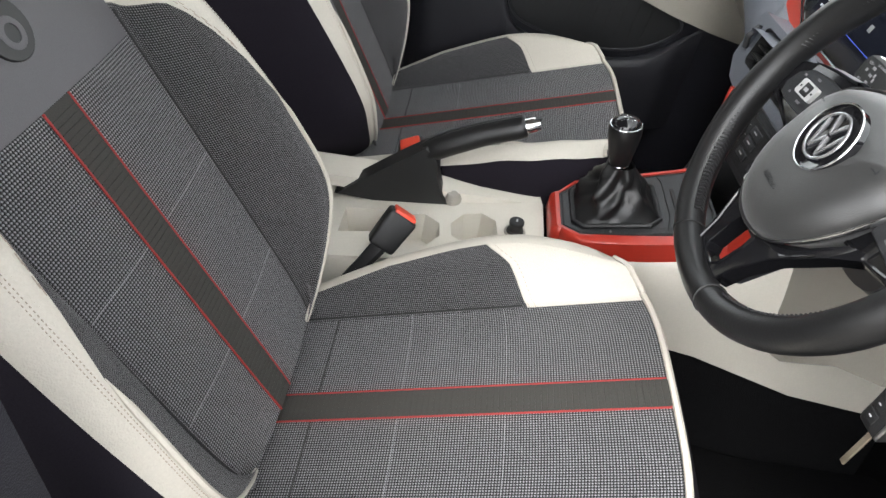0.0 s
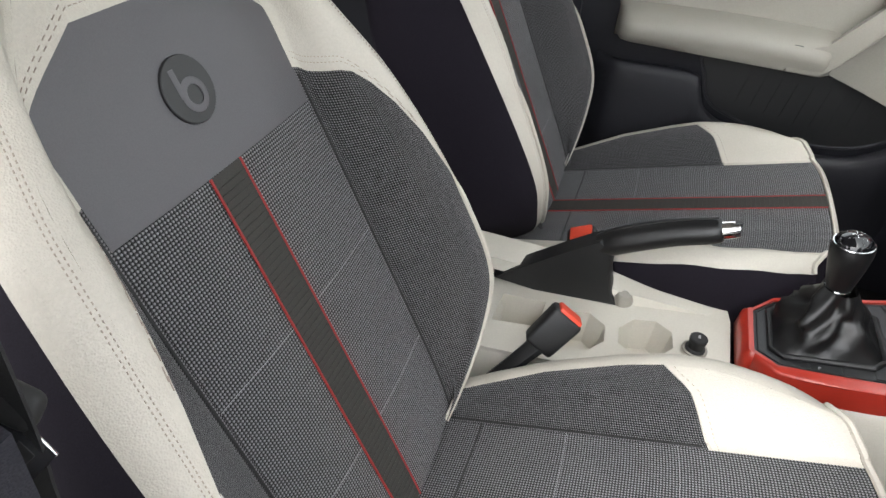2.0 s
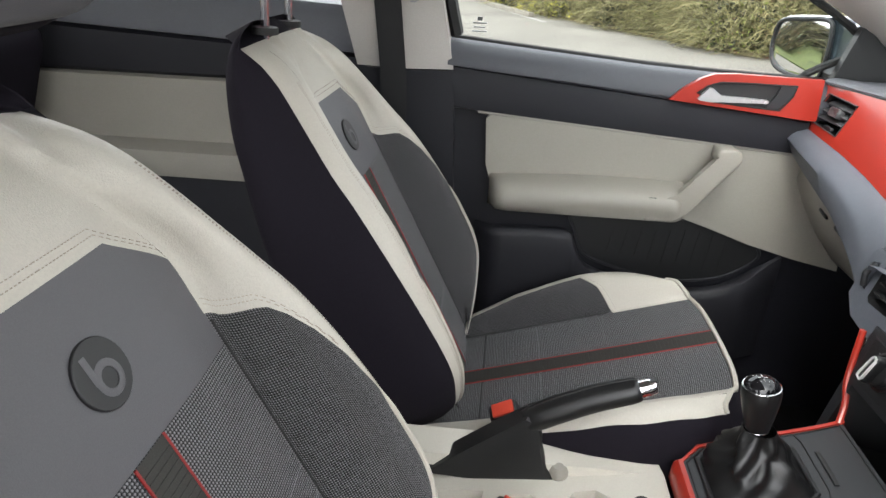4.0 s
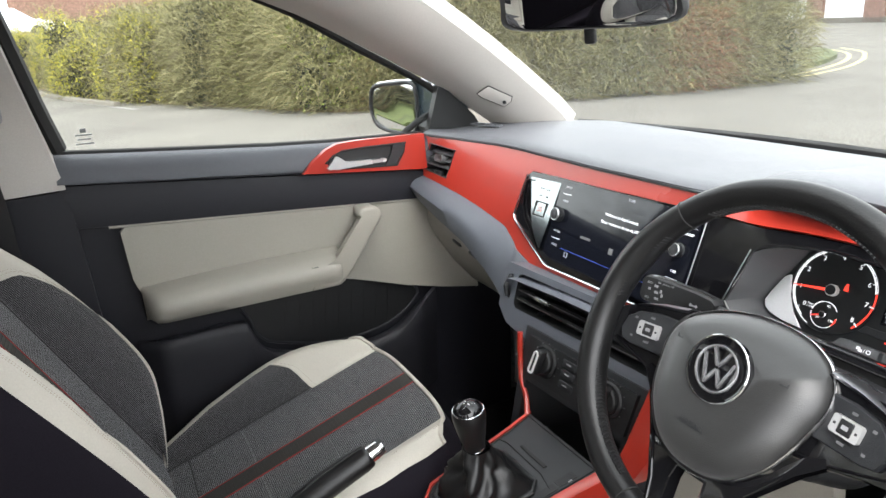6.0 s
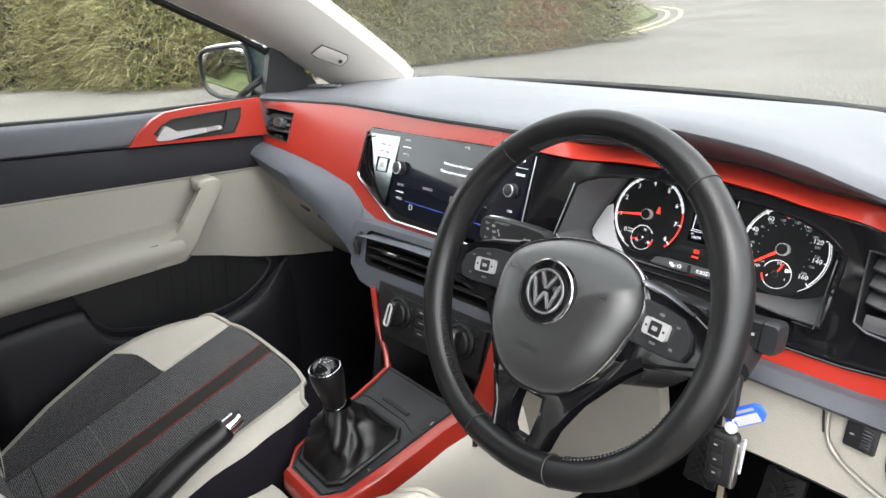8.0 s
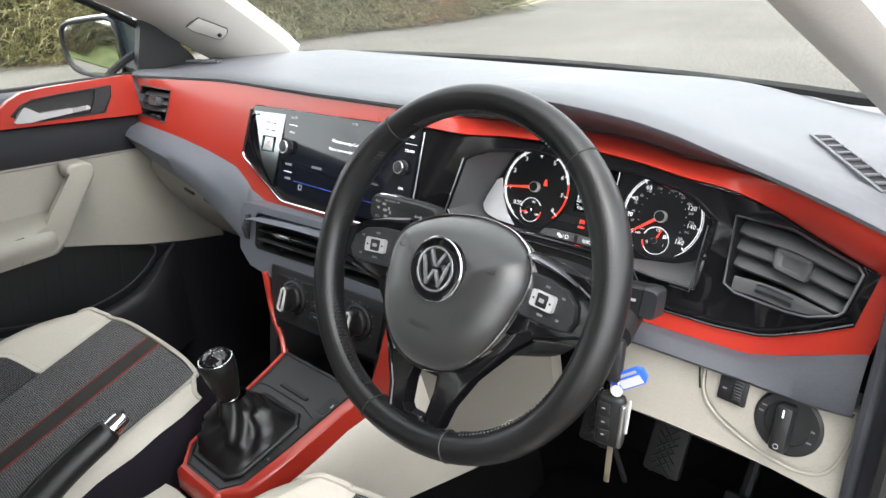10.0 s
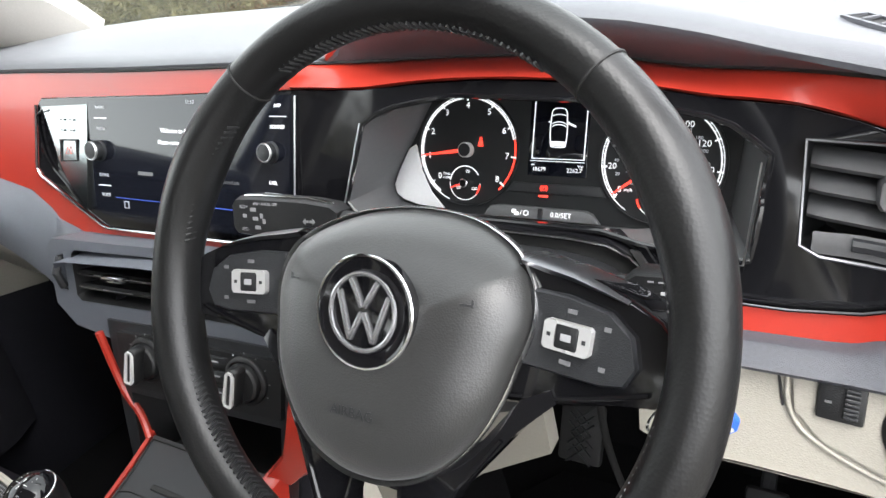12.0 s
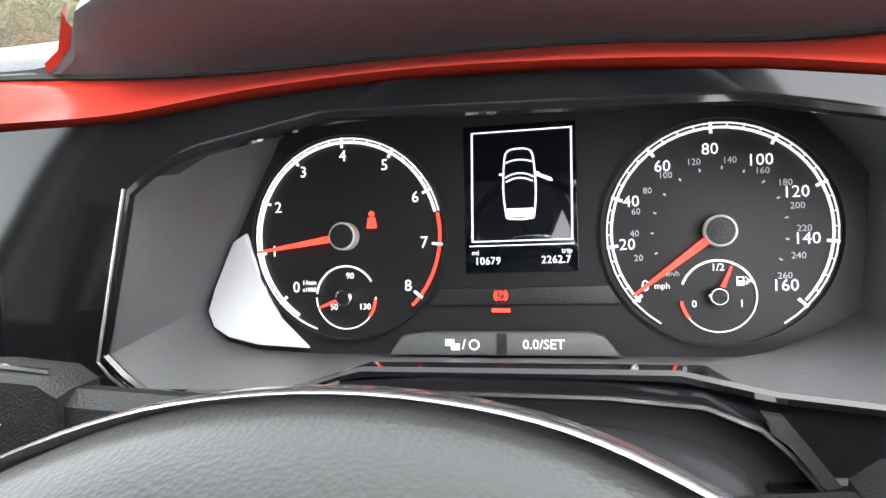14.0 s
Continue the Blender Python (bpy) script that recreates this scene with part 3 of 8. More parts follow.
def a_pillar(s, name):
    outer = spline([(0.672, 0.40, 1.02), (0.655, 0.28, 1.10), (0.625, 0.08, 1.235), (0.585, -0.12, 1.345), (0.545, -0.34, 1.405)], 14)
    inner = spline([(0.555, 0.53, 1.02), (0.550, 0.47, 1.075), (0.52, 0.26, 1.225), (0.49, 0.04, 1.355), (0.47, -0.14, 1.412)], 14)
    if s < 0:
        outer = spline([(0.682, 0.40, 1.02), (0.674, 0.31, 1.082), (0.662, 0.25, 1.122), (0.632, 0.061, 1.221), (0.602, -0.108, 1.302), (0.562, -0.36, 1.39)], 14)
    if s > 0:
        outer = spline([(0.700, 0.36, 0.985), (0.684, 0.33, 1.035), (0.668, 0.29, 1.072), (0.641, 0.195, 1.127), (0.613, 0.10, 1.183), (0.565, -0.10, 1.30), (0.53, -0.30, 1.395)], 18)
        inner = spline([(0.655, 0.345, 0.985), (0.652, 0.333, 1.018), (0.645, 0.322, 1.046), (0.631, 0.276, 1.078), (0.611, 0.20, 1.122), (0.586, 0.10, 1.178), (0.535, -0.10, 1.29), (0.49, -0.30, 1.400)], 18)
    rows = []
    for p, q in zip(outer, inner):
        mid = (p + q) / 2 + Vector((-0.018, -0.022, -0.010)) * (1.0 if s < 0 else 0.12)
        a = p + Vector((0.014, 0.004, 0.012))
        b = q + Vector((0.020, 0.03, 0.02))
        if s > 0:
            q = q + Vector((0.004, 0.004, 0))
        ring = [p, p.lerp(mid, .5) + Vector((-.008, -.006, 0)) * (1.0 if s < 0 else .3), mid, mid.lerp(q, .6) + Vector((-.006, -.004, 0)), q, b, (a + b) / 2 + Vector((.016, .01, .012)), a]
        rows.append([(s * v.x, v.y, v.z) for v in ring])
    return part(name, loft(rows, close_u=True, caps=True), PILLAR_TRIM)


for side, nm in ((-1, "pillar_left"), (1, "pillar_right")):
    ob = a_pillar(side, nm)
    tagged(ob, "pale grey windscreen pillar trim with airbag badge", "pillar", kind="structure")


def roof():
    rows = []
    for y, z, w in ((-0.10, 1.418, .50), (-0.3, 1.435, .60), (-.6, 1.445, .64), (-1.0, 1.44, .64), (-1.5, 1.40, .62), (-1.85, 1.33, .56)):
        rows.append([(w * k, y, z - 0.035 * abs(k) ** 3) for k in (-1, -.85, -.6, -.3, 0, .3, .6, .85, 1)])
    ob = part("ceiling", sheet(rows, 0.05), PILLAR_TRIM)
    tagged(ob, "pale grey cloth headlining", "ceiling", kind="structure")


roof()


def windscreen():
    rows = []
    for k in range(9):
        t = k / 8
        y, z, w = 0.585 + (-0.11 - .585) * t, 1.02 + (1.418 - 1.02) * t + 0.02 * math.sin(math.pi * t), 0.60 + (0.49 - 0.60) * t
        rows.append([(w * u, y + 0.10 * (1 - u * u) * (1 - t * .6), z) for u in (-1, -.75, -.5, -.25, 0, .25, .5, .75, 1)])
    ob = part("windscreen", sheet(rows, 0.004), SCREEN_GLASS)
    tagged(ob, "large raked windscreen with faint haze", "window", kind="structure")
    ob.visible_shadow = False
    edge = [Vector(p) + Vector((0, 0.004, -0.004)) for p in rows[0]]
    ob = part("windscreen_seal", tube(spline(edge, 30), 0.008, 6), RUBBER)
    tagged(ob, "black rubber strip along the windscreen foot", "seal", kind="structure")
    rows = []
    for k, (y, z, w) in enumerate(((0.60, 0.955, .62), (.70, 0.95, .66), (.78, 0.94, .70), (1.2, .88, .74), (1.6, .76, .74), (1.72, .60, .72))):
        rows.append([(w * u, y + 0.10 * (1 - u * u), z - .06 * abs(u) ** 3) for u in (-1, -.75, -.5, -.25, 0, .25, .5, .75, 1)])
    tagged(part("bonnet", sheet(rows, 0.03), BODY), "glossy white car bonnet", "bonnet", kind="structure")


windscreen()


def body_side(s):
    """Outer skin below the sill line, ahead of and behind the door openings."""
    nm = "left" if s < 0 else "right"
    rows = [[(s * .74, y, .25 + (top - .25) * k) for y, top in ((0.42, .93), (.8, .88), (1.3, .80), (1.7, .62))] for k in (0, .5, 1)]
    tagged(part("front_wing_" + nm, sheet(rows, 0.03 * s), BODY), "white painted front wing of the car", "wing", kind="structure")
    rows = [[(s * .70, y, z) for y in (-1.55, -1.0, -.55, 0, .45)] for z in (.18, .24, .30)]
    tagged(part("door_sill_" + nm, sheet(rows, 0.03 * s), DARK), "black plastic door sill", "sill", kind="structure")


for side, nm in ((-1, "left"), (1, "right")):
    rows = [[(side * x, y, z) for x, y in ((.712, .10), (.722, .12), (.722, .30), (.722, .46))] for z in (.26, .5, .75, .99)]
    tagged(part("door_jamb_" + nm, sheet(rows, 0.012 * side), NAVY), "dark door jamb with rubber seal", "door jamb", kind="structure")
    tagged(part("door_seal_" + nm, tube(spline([(side * .716, .105, z) for z in (.28, .5, .75, .9)] + [(side * .700, .16, 1.02), (side * .69, .29, 1.09)], 24), .008, 8), RUBBER), "black rubber door seal", "seal", kind="structure")
body_side(-1)
body_side(1)


def b_pillar(s, nm, dy=0.0, dx=0.0):
    rows = []
    for y0, y1, x, z in ((-0.475, -0.66, .69, .30), (-0.49, -0.67, .68, .62), (-.505, -.68, .665, 1.01)):
        x, y0, y1 = x + dx, y0 + dy, y1 + dy
        rows.append([(s * (x - .03), y0, z), (s * (x - .045), (y0 + y1) / 2, z), (s * (x - .03), y1, z), (s * (x + .02), y1, z), (s * (x + .02), y0, z)])
    tagged(part("pillar_lower_" + nm, loft(rows, close_u=True, caps=True), NAVY), "dark lower door pillar trim", "pillar", kind="structure")
    rows = []
    for y0, y1, x, z in ((-.505, -.70, .668, 1.013), (-.53, -.73, .645, 1.15), (-.555, -.75, .60, 1.30), (-.58, -.78, .55, 1.41)):
        x, y0, y1 = x + dx, y0 + dy, y1 + dy
        rows.append([(s * (x - .03), y0, z), (s * (x - .05), (y0 + y1) / 2, z), (s * (x - .03), y1, z), (s * (x + .02), y1, z), (s * (x + .02), y0, z)])
    tagged(part("pillar_upper_" + nm, loft(rows, close_u=True, caps=True), PILLAR_TRIM), "pale grey upper door pillar trim", "pillar", kind="structure")


b_pillar(-1, "b_left", -.018)
b_pillar(1, "b_right", .010, .05)

# rear of the cabin
tagged(part("rear_wall", sheet([[(x, -1.75, z) for x in (-.7, 0, .7)] for z in (LOW, .7, 1.1)], 0.03), NAVY), "dark rear cabin wall", "wall", kind="structure")
for s, nm in ((-1, "left"), (1, "right")):
    tagged(part("quarter_panel_" + nm, sheet([[(s * .69, y, z) for y in (-1.75, -1.5, -1.28)] for z in (LOW, .7, 1.12)], 0.03), NAVY), "dark rear quarter trim", "wall", kind="structure")

# ---- front seats ----
SEAT_AT = Vector((0.379, -0.26, 0.30))
BACK_O, BACK_V, BACK_N = Vector((0.379, -0.589, 0.775)), Vector((0, -0.443, 0.896)), Vector((0, 0.896, 0.443))
CUSH_O, CUSH_W, CUSH_N = Vector((0.379, -0.26, 0.57)), Vector((0, 0.955, 0.297)), Vector((0, -0.297, 0.955))
# along the back: v, half width, bolster height, depth behind, half width of the middle panel
BACK_ROWS = [(-0.275, 0.150, -0.005, 0.117, 0.12), (-0.245, 0.188, 0.018, 0.127, 0.128), (-0.2, 0.234, 0.045, 0.142, 0.132), (-0.14, 0.260, 0.069, 0.148, 0.133), (-0.05, 0.260, 0.073, 0.142, 0.133),
             (0.05, 0.250, 0.067, 0.136, 0.133), (0.13, 0.237, 0.056, 0.13, 0.132), (0.18, 0.225, 0.044, 0.124, 0.132), (0.23, 0.208, 0.034, 0.119, 0.129), (0.28, 0.190, 0.024, 0.114, 0.10), (0.345, 0.163, 0.008, 0.098, 0.055),
             (0.375, 0.148, -0.006, 0.084, 0.045), (0.396, 0.125, -0.018, 0.070, 0.035), (0.408, 0.09, -0.030, 0.055, 0.03)]


def back_ring(v):
    w, b, k, c = smooth_table(BACK_ROWS, v)
    w -= .004
    top = max(0.0, (v - 0.30) / 0.085) ** 2 * -0.02
    half = [(0, top + 0.004), (c * .5, top + 0.003), (c, top - 0.002), (c + .012, top + 0.006), (c + (w - .048 - c) * .55, top + b * .62), (w - .048, b + top), (w - .014, b - .016 + top), (w, max(b - .062, -k * .48)), (w + .003, -k * .6), (w - .025, -k + .012), (w * .55, -k), (0, -k - .004)]
    return half


def ring_at(half, s):
    """A point on half a ring, s running over its corners."""
    n = len(half)
    i = min(int(s), n - 2)
    t = s - i
    a, b, c, d = (Vector(half[max(i - 1, 0)]), Vector(half[i]), Vector(half[i + 1]), Vector(half[min(i + 2, n - 1)]))
    if i == 0:
        a = Vector((-half[1][0], half[1][1]))
    return 0.5 * ((2 * b) + (c - a) * t + (2 * a - 5 * b + 4 * c - d) * t * t + (3 * b - a - 3 * c + d) * t ** 3)


def back_point(s, v, side, lift=0.0, shift=-0.013):
    u, n = ring_at(back_ring(v), abs(s))
    return BACK_O + Vector((side * u + shift, 0, 0)) + BACK_V * v + BACK_N * (n + lift)


def back_grid(s0, s1, v0, v1, side, ns=8, nv=24, lift=0.0):
    f0 = v0 if callable(v0) else (lambda s: v0)
    f1 = v1 if callable(v1) else (lambda s: v1)
    ss = [s0 + (s1 - s0) * i / ns for i in range(ns + 1)]
    return [[back_point(s, f0(s) + (f1(s) - f0(s)) * j / nv, side, lift) for s in ss] for j in range(nv + 1)]


def back_patch(s0, s1, v0, v1, side, ns=8, nv=24, lift=0.0):
    return loft(back_grid(s0, s1, v0, v1, side, ns, nv, lift))


def back_band(s0, s1, v0, v1, side, ns=6, nv=40):
    """A strip of the back between two lines s0(v) and s1(v)."""
    rows = []
    for j in range(nv + 1):
        v = v0 + (v1 - v0) * j / nv
        a, b = s0(v), s1(v)
        rows.append([back_point(a + (b - a) * i / ns, v, side) for i in range(ns + 1)])
    return loft(rows)


def edge_end(v):
    """Where the white edge gives way to the dark side cloth: narrower towards the seat."""
    return 5.74 + .42 * ease((v + .24) / .36)


def cush_front(u):
    return 0.268 - 24.0 * u ** 4


def cush_point(s, t, side, lift=0.0):
    """s across from the middle over the bolster and down the side, t from the back of the cushion to its rounded front."""
    w0 = -0.25 + 0.50 * min(t, 1.0)
    bol = lerp_table([(-.25, .030), (-.1, .050), (0.05, .058), (.14, .047), (.2, .031), (.25, .015)], w0)[0]
    half_w = lerp_table([(-.25, .195), (-.18, .215), (-.1, .235), (0, .252), (.1, .257), (.18, .242), (.25, .212)], w0)[0]
    half = [(0, .004), (.075, .003), (.146, .002), (.157, .009), (.157 + (half_w - .197) * .5, bol * .68), (half_w - .04, bol), (half_w - .012, bol - .008), (half_w, bol - .035), (half_w + .004, -.06), (half_w - .01, -.15)]
    u, n = ring_at(half, s)
    reach = cush_front(min(u, .207)) + 0.25
    w = -0.25 + reach * min(t, 1.0)
    over = max(0.0, t - 0.93) / 0.07
    drop = -0.0
    if over > 0:
        a = min(over, 1.0) * math.pi / 2
        w -= reach * 0.07 * (min(over, 1.0) - math.sin(a) * 0.55)
        drop = -0.035 * (1 - math.cos(a)) - max(0.0, over - 1.0) * 0.10
    if t > 1.0:
        w -= (over - 1) * 0.012
    return CUSH_O + Vector((side * u, 0, 0)) + CUSH_W * w + CUSH_N * (n + drop + lift)


def cush_grid(s0, s1, t0, t1, side, ns=8, nt=20, lift=0.0):
    """t0, t1: numbers, or functions of s."""
    f0 = t0 if callable(t0) else (lambda s: t0)
    f1 = t1 if callable(t1) else (lambda s: t1)
    return [[cush_point(s0 + (s1 - s0) * i / ns, f0(s0 + (s1 - s0) * i / ns) + (f1(s0 + (s1 - s0) * i / ns) - f0(s0 + (s1 - s0) * i / ns)) * j / nt, side, lift) for i in range(ns + 1)] for j in range(nt + 1)]


def cush_patch(s0, s1, t0, t1, side, ns=8, nt=20, lift=0.0):
    return loft(cush_grid(s0, s1, t0, t1, side, ns, nt, lift))


def laid(name, grids, material, parent, label=""):
    """Cloth over grids of points: one mesh whose weave follows the lengths along the grid."""
    ob = part(name, join(*[loft(g) for g in grids]), material, parent, label, 60)
    flat = []
    for g in grids:
        mid = len(g[0]) // 2
        down = [0.0]
        for a, b in zip(g, g[1:]):
            down.append(down[-1] + (Vector(b[mid]) - Vector(a[mid])).length)
        for row, d in zip(g, down):
            across = 0.0
            for k, q in enumerate(row):
                across += (Vector(q) - Vector(row[k - 1])).length if k else 0.0
                flat += [across, d, 0.0]
    at = ob.data.attributes.new("cloth", 'FLOAT_VECTOR', 'POINT')
    at.data.foreach_set("vector", flat)
    return ob


def dashes(fn, count, radius=.0004, fill=.5):
    """A row of short stitches along fn(0..1)."""
    return join(*[tube([fn((i + .1) / count), fn((i + .1 + fill) / count)], radius, 4) for i in range(count)])


def both(fn):
    return join(fn(1), fn(-1))


LOGO_V0, WHITE_V = 0.134, 0.168


def white_from(s):
    """Where the white shoulder begins above the knit of a back bolster."""
    return WHITE_V - 0.035 * max(0.0, (s - 2) / 3.25) - 0.13 * max(0.0, (s - 4.0) / 1.25) ** 2


def logo_top(s):
    """The upper edge of the vinyl panel, its corners cut off."""
    return 0.268 - 0.042 * max(0.0, (s - 1.25) / 0.75)


def seat_tilt(s):
    """Where the white front part of a cushion bolster begins."""
    return 0.650 - 0.006 * (s - 2) - 0.05 * max(0.0, s - 4.2)


def front_seat(label):
    seat = thing("front_seat", SEAT_AT, label, "car seat", "front seats")
    laid("backrest_panel", [back_grid(0, 2, -.27, LOGO_V0, d, 8, 30) for d in (1, -1)], SEAT_KNIT, seat, "charcoal checked knit middle panel")
    laid("backrest_bolster", [back_grid(2, 5.25, -.27, white_from, 1, 12, 30)], BOLSTER_KNIT, seat, "fine dark knit side bolster")
    laid("backrest_bolster", [back_grid(2, 5.25, -.27, white_from, -1, 12, 30)], BOLSTER_KNIT, seat, "fine dark knit side bolster")
    part("logo_panel", both(lambda d: back_patch(0, 2, LOGO_V0, logo_top, d, 16, 12)), LOGO_VINYL, seat, "plain mid-grey vinyl shoulder panel", 60)
    white = join(both(lambda d: back_patch(2, 5.25, white_from, .30, d, 12, 12)), both(lambda d: back_patch(2, 2.02, LOGO_V0, WHITE_V, d, 1, 3)), both(lambda d: back_patch(0, 2, logo_top, .30, d, 16, 4)), both(lambda d: back_patch(0, 5.25, .30, .380, d, 16, 10)),
                 both(lambda d: back_band(lambda v: 5.25, edge_end, -.27, .380, d)))
    part("leather_edge", white, WHITE_LEATHER, seat, "off-white leatherette edge and shoulders", 60)
    shell = join(both(lambda d: back_band(edge_end, lambda v: 11, -.27, .380, d, 12)), both(lambda d: back_patch(0, 11, .380, .408, d, 24, 4)), loft([[back_point(s * .55, .408, 1) for s in range(21)], [back_point(s * .55, .408, -1) for s in range(21)]]))
    part("back_shell", shell, SIDE_CLOTH, seat, "dark plum-grey cloth sides and back", 60)
    # stripe and seams of the back
    part("stripe", loft([[back_point(abs(k) / 4 * .30, v, 1 if k > 0 else -1, 0.0012, 0) for k in range(-4, 5)] for v in [-.27 + (LOGO_V0 + .27) * j / 40 for j in range(41)]]), STRIPE_CLOTH, seat, "dark ribbed centre stripe", 60)
    for d in (1, -1):
        part("red_seam", tube([back_point(.30, -.27 + (LOGO_V0 + .27) * j / 40, d, .0012, 0) for j in range(41)], .0013, 5), RED_THREAD, seat, "thin red stitched line")
        # a dark tube draws the shadow in the groove between panel and bolster
        part("panel_seam_shade", tube([back_point(2.12, -.26 + (.160 + .26) * j / 40, d, .0) for j in range(41)], .0016, 5), RUBBER, seat)
        part("piping", tube([back_point(5.25, -.27 + (white_from(5.25) + .27) * j / 40, d, .001) for j in range(41)], [.0032 * min(1, (40.4 - j) / 5) for j in range(41)], 6), WHITE_LEATHER, seat, "thin off-white piping")
        for rise in (.009, .015):
            ob = part("stitched_line", dashes(lambda k: back_point(2.15 + 2.85 * k, white_from(2.15 + 2.85 * k) + rise, d, .0002), 26), STITCH, seat)
            ob["kind"] = "stuff"
            ob = part("stitched_line", dashes(lambda k: back_point(2 * k, logo_top(2 * k) + rise, d, .0004), 26), STITCH, seat)
            ob["kind"] = "stuff"
        for line in (5.36, 5.44):
            ob = part("stitched_line", dashes(lambda k: back_point(line, -.25 + .56 * k, d, .0001), 150), STITCH, seat, "sunk brown stitches")
            ob["kind"] = "stuff"
    for v in (-0.011, -0.157):
        part("cross_seam", tube([back_point(abs(k) / 10 * 2, v + .0 * k, 1 if k > 0 else -1, .0009) for k in range(-10, 11)], .00032, 4), PALE_THREAD, seat, "pale stitched line")
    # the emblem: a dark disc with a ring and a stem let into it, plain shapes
    em = axes(BACK_O + BACK_V * .198 + BACK_N * .0062 + Vector((-.006, 0, 0)), (-1, 0, 0), BACK_V)
    part("emblem", lathe([(.0262, -.003), (.0262, 0), (.0255, .0006)], 32, em), EMBLEM, seat, "round dark emblem disc")
    ring = [em @ Vector((.002 + .0105 * math.cos(a * math.pi / 12), -.005 + .0105 * math.sin(a * math.pi / 12), .0009)) for a in range(24)]
    part("emblem_ring", tube(ring, .0032, 5, True, .3, BACK_N), LOGO_VINYL, seat)
    part("emblem_stem", tube([em @ Vector((-.0095, .018, .0009)), em @ Vector((-.0095, -.004, .0009))], .003, 5, False, .3, BACK_N), LOGO_VINYL, seat)
    # cushion
    laid("cushion_panel", [cush_grid(0, 2, .142, .93, d, 8, 26) for d in (1, -1)], SEAT_KNIT, seat, "charcoal checked knit cushion panel")
    laid("cushion_rear", [cush_grid(0, 2, -.06, .136, d, 8, 6) for d in (1, -1)], SEAT_KNIT, seat, "charcoal knit strip at the back of the cushion")
    for d in (1, -1):
        laid("cushion_bolster", [cush_grid(2, 5, -.06, seat_tilt, d, 10, 20)], BOLSTER_KNIT, seat, "fine dark knit cushion bolster")
        part("cushion_nose", cush_patch(2, 5, seat_tilt, .93, d, 10, 12), WHITE_LEATHER, seat, "off-white leatherette bolster front", 60)
        part("cushion_edge", cush_patch(5, 6.2, -.06, .94, d, 6, 28), WHITE_LEATHER, seat, "off-white leatherette bolster edge", 60)
        part("nose_seam", tube([cush_point(2 + 3 * j / 14, seat_tilt(2 + 3 * j / 14), d, .0008) for j in range(15)], .0016, 5), WHITE_LEATHER, seat)
        ob = part("stitched_line", dashes(lambda k: cush_point(2 + 3 * k, seat_tilt(2 + 3 * k) + .018, d, .0002), 22), STITCH, seat)
        ob["kind"] = "stuff"
        # dark tube in place of the shaded groove along the cushion bolster
        part("panel_seam_shade", tube([cush_point(2.12, -.02 + .655 * j / 30, d, .0) for j in range(31)], .0016, 5), RUBBER, seat)
        part("red_seam", tube([cush_point(.26, -.04 + .97 * j / 30, d, .0012) for j in range(31)], .0013, 5), RED_THREAD, seat, "thin red stitched line")
    part("cushion_front", both(lambda d: cush_patch(0, 6.2, .94, 1.8, d, 20, 12)), SIDE_CLOTH, seat, "dark plum-grey front face of the cushion", 60)
    part("front_piping", tube([cush_point(abs(k) / 24 * 6.2, .94, 1 if k > 0 else -1, .0015) for k in range(-24, 25)], .0040, 6), WHITE_LEATHER, seat, "off-white piping round the cushion front")
    part("stripe", loft([[cush_point(abs(k) / 4 * .26, t, 1 if k > 0 else -1, 0.0012) for k in range(-4, 5)] for t in [-.04 + .97 * j / 40 for j in range(41)]]), STRIPE_CLOTH, seat, "dark ribbed centre stripe", 60)
    for tt in [.0 + .93 * j / 70 for j in range(71)]:
        part("stripe_rib", tube([cush_point(abs(k) / 2 * .22, tt, 1 if k > 0 else -1, .0012) for k in (-2, -1, 0, 1, 2)], .0009, 4), STRIPE_CLOTH, seat)
    for tt in [-.26 + (LOGO_V0 + .25) * j / 60 for j in range(61)]:
        part("stripe_rib", tube([back_point(abs(k) / 2 * .26, tt, 1 if k > 0 else -1, .0012, 0) for k in (-2, -1, 0, 1, 2)], .0009, 4), STRIPE_CLOTH, seat)
    part("rear_seam", tube([cush_point(abs(k) / 10 * 2, .139, 1 if k > 0 else -1, -.001) for k in range(-10, 11)], .0016, 5), RUBBER, seat)
    for t in (.345, .585):
        part("cross_seam", tube([cush_point(abs(k) / 10 * 2, t, 1 if k > 0 else -1, .0009) for k in range(-10, 11)], .00032, 4), PALE_THREAD, seat, "pale stitched line")
    part("cushion_side", both(lambda d: cush_patch(6.2, 9, -.06, 1.8, d, 6, 26)), SIDE_CLOTH, seat, "dark plum-grey cloth side", 60)
    part("seat_base", box_at((.379, -.30, .40), (.44, .42, .16), .02), NAVY, seat, "dark plastic seat base")
    for d in (1, -1):
        part("seat_rail", box_at((.379 + d * .19, -.28, .295), (.04, .46, .05), .006), GREYBLACK, seat)
    # head restraint on two chromed posts
    up = Vector((0, .05, .9987))
    hr = Vector((BACK_O.x, -.738, 1.264))
    bm = bmesh.new()
    bmesh.ops.create_uvsphere(bm, u_segments=28, v_segments=16, radius=1)
    for v in bm.verts:
        q = [math.copysign(abs(c) ** .48, c) for c in v.co]
        v.co = Vector((q[0] * .128, q[1] * .098 * (1 - .08 * q[0] * q[0]), q[2] * .066 * (1 - .18 * max(0, -q[1]))))
    geo = moved(from_bm(bm), axes(hr, (1, 0, 0), up))
    part("head_restraint", geo, SIDE_CLOTH, seat, "dark padded head restraint", 80)
    bm = bmesh.new()
    bmesh.ops.create_uvsphere(bm, u_segments=28, v_segments=16, radius=1)
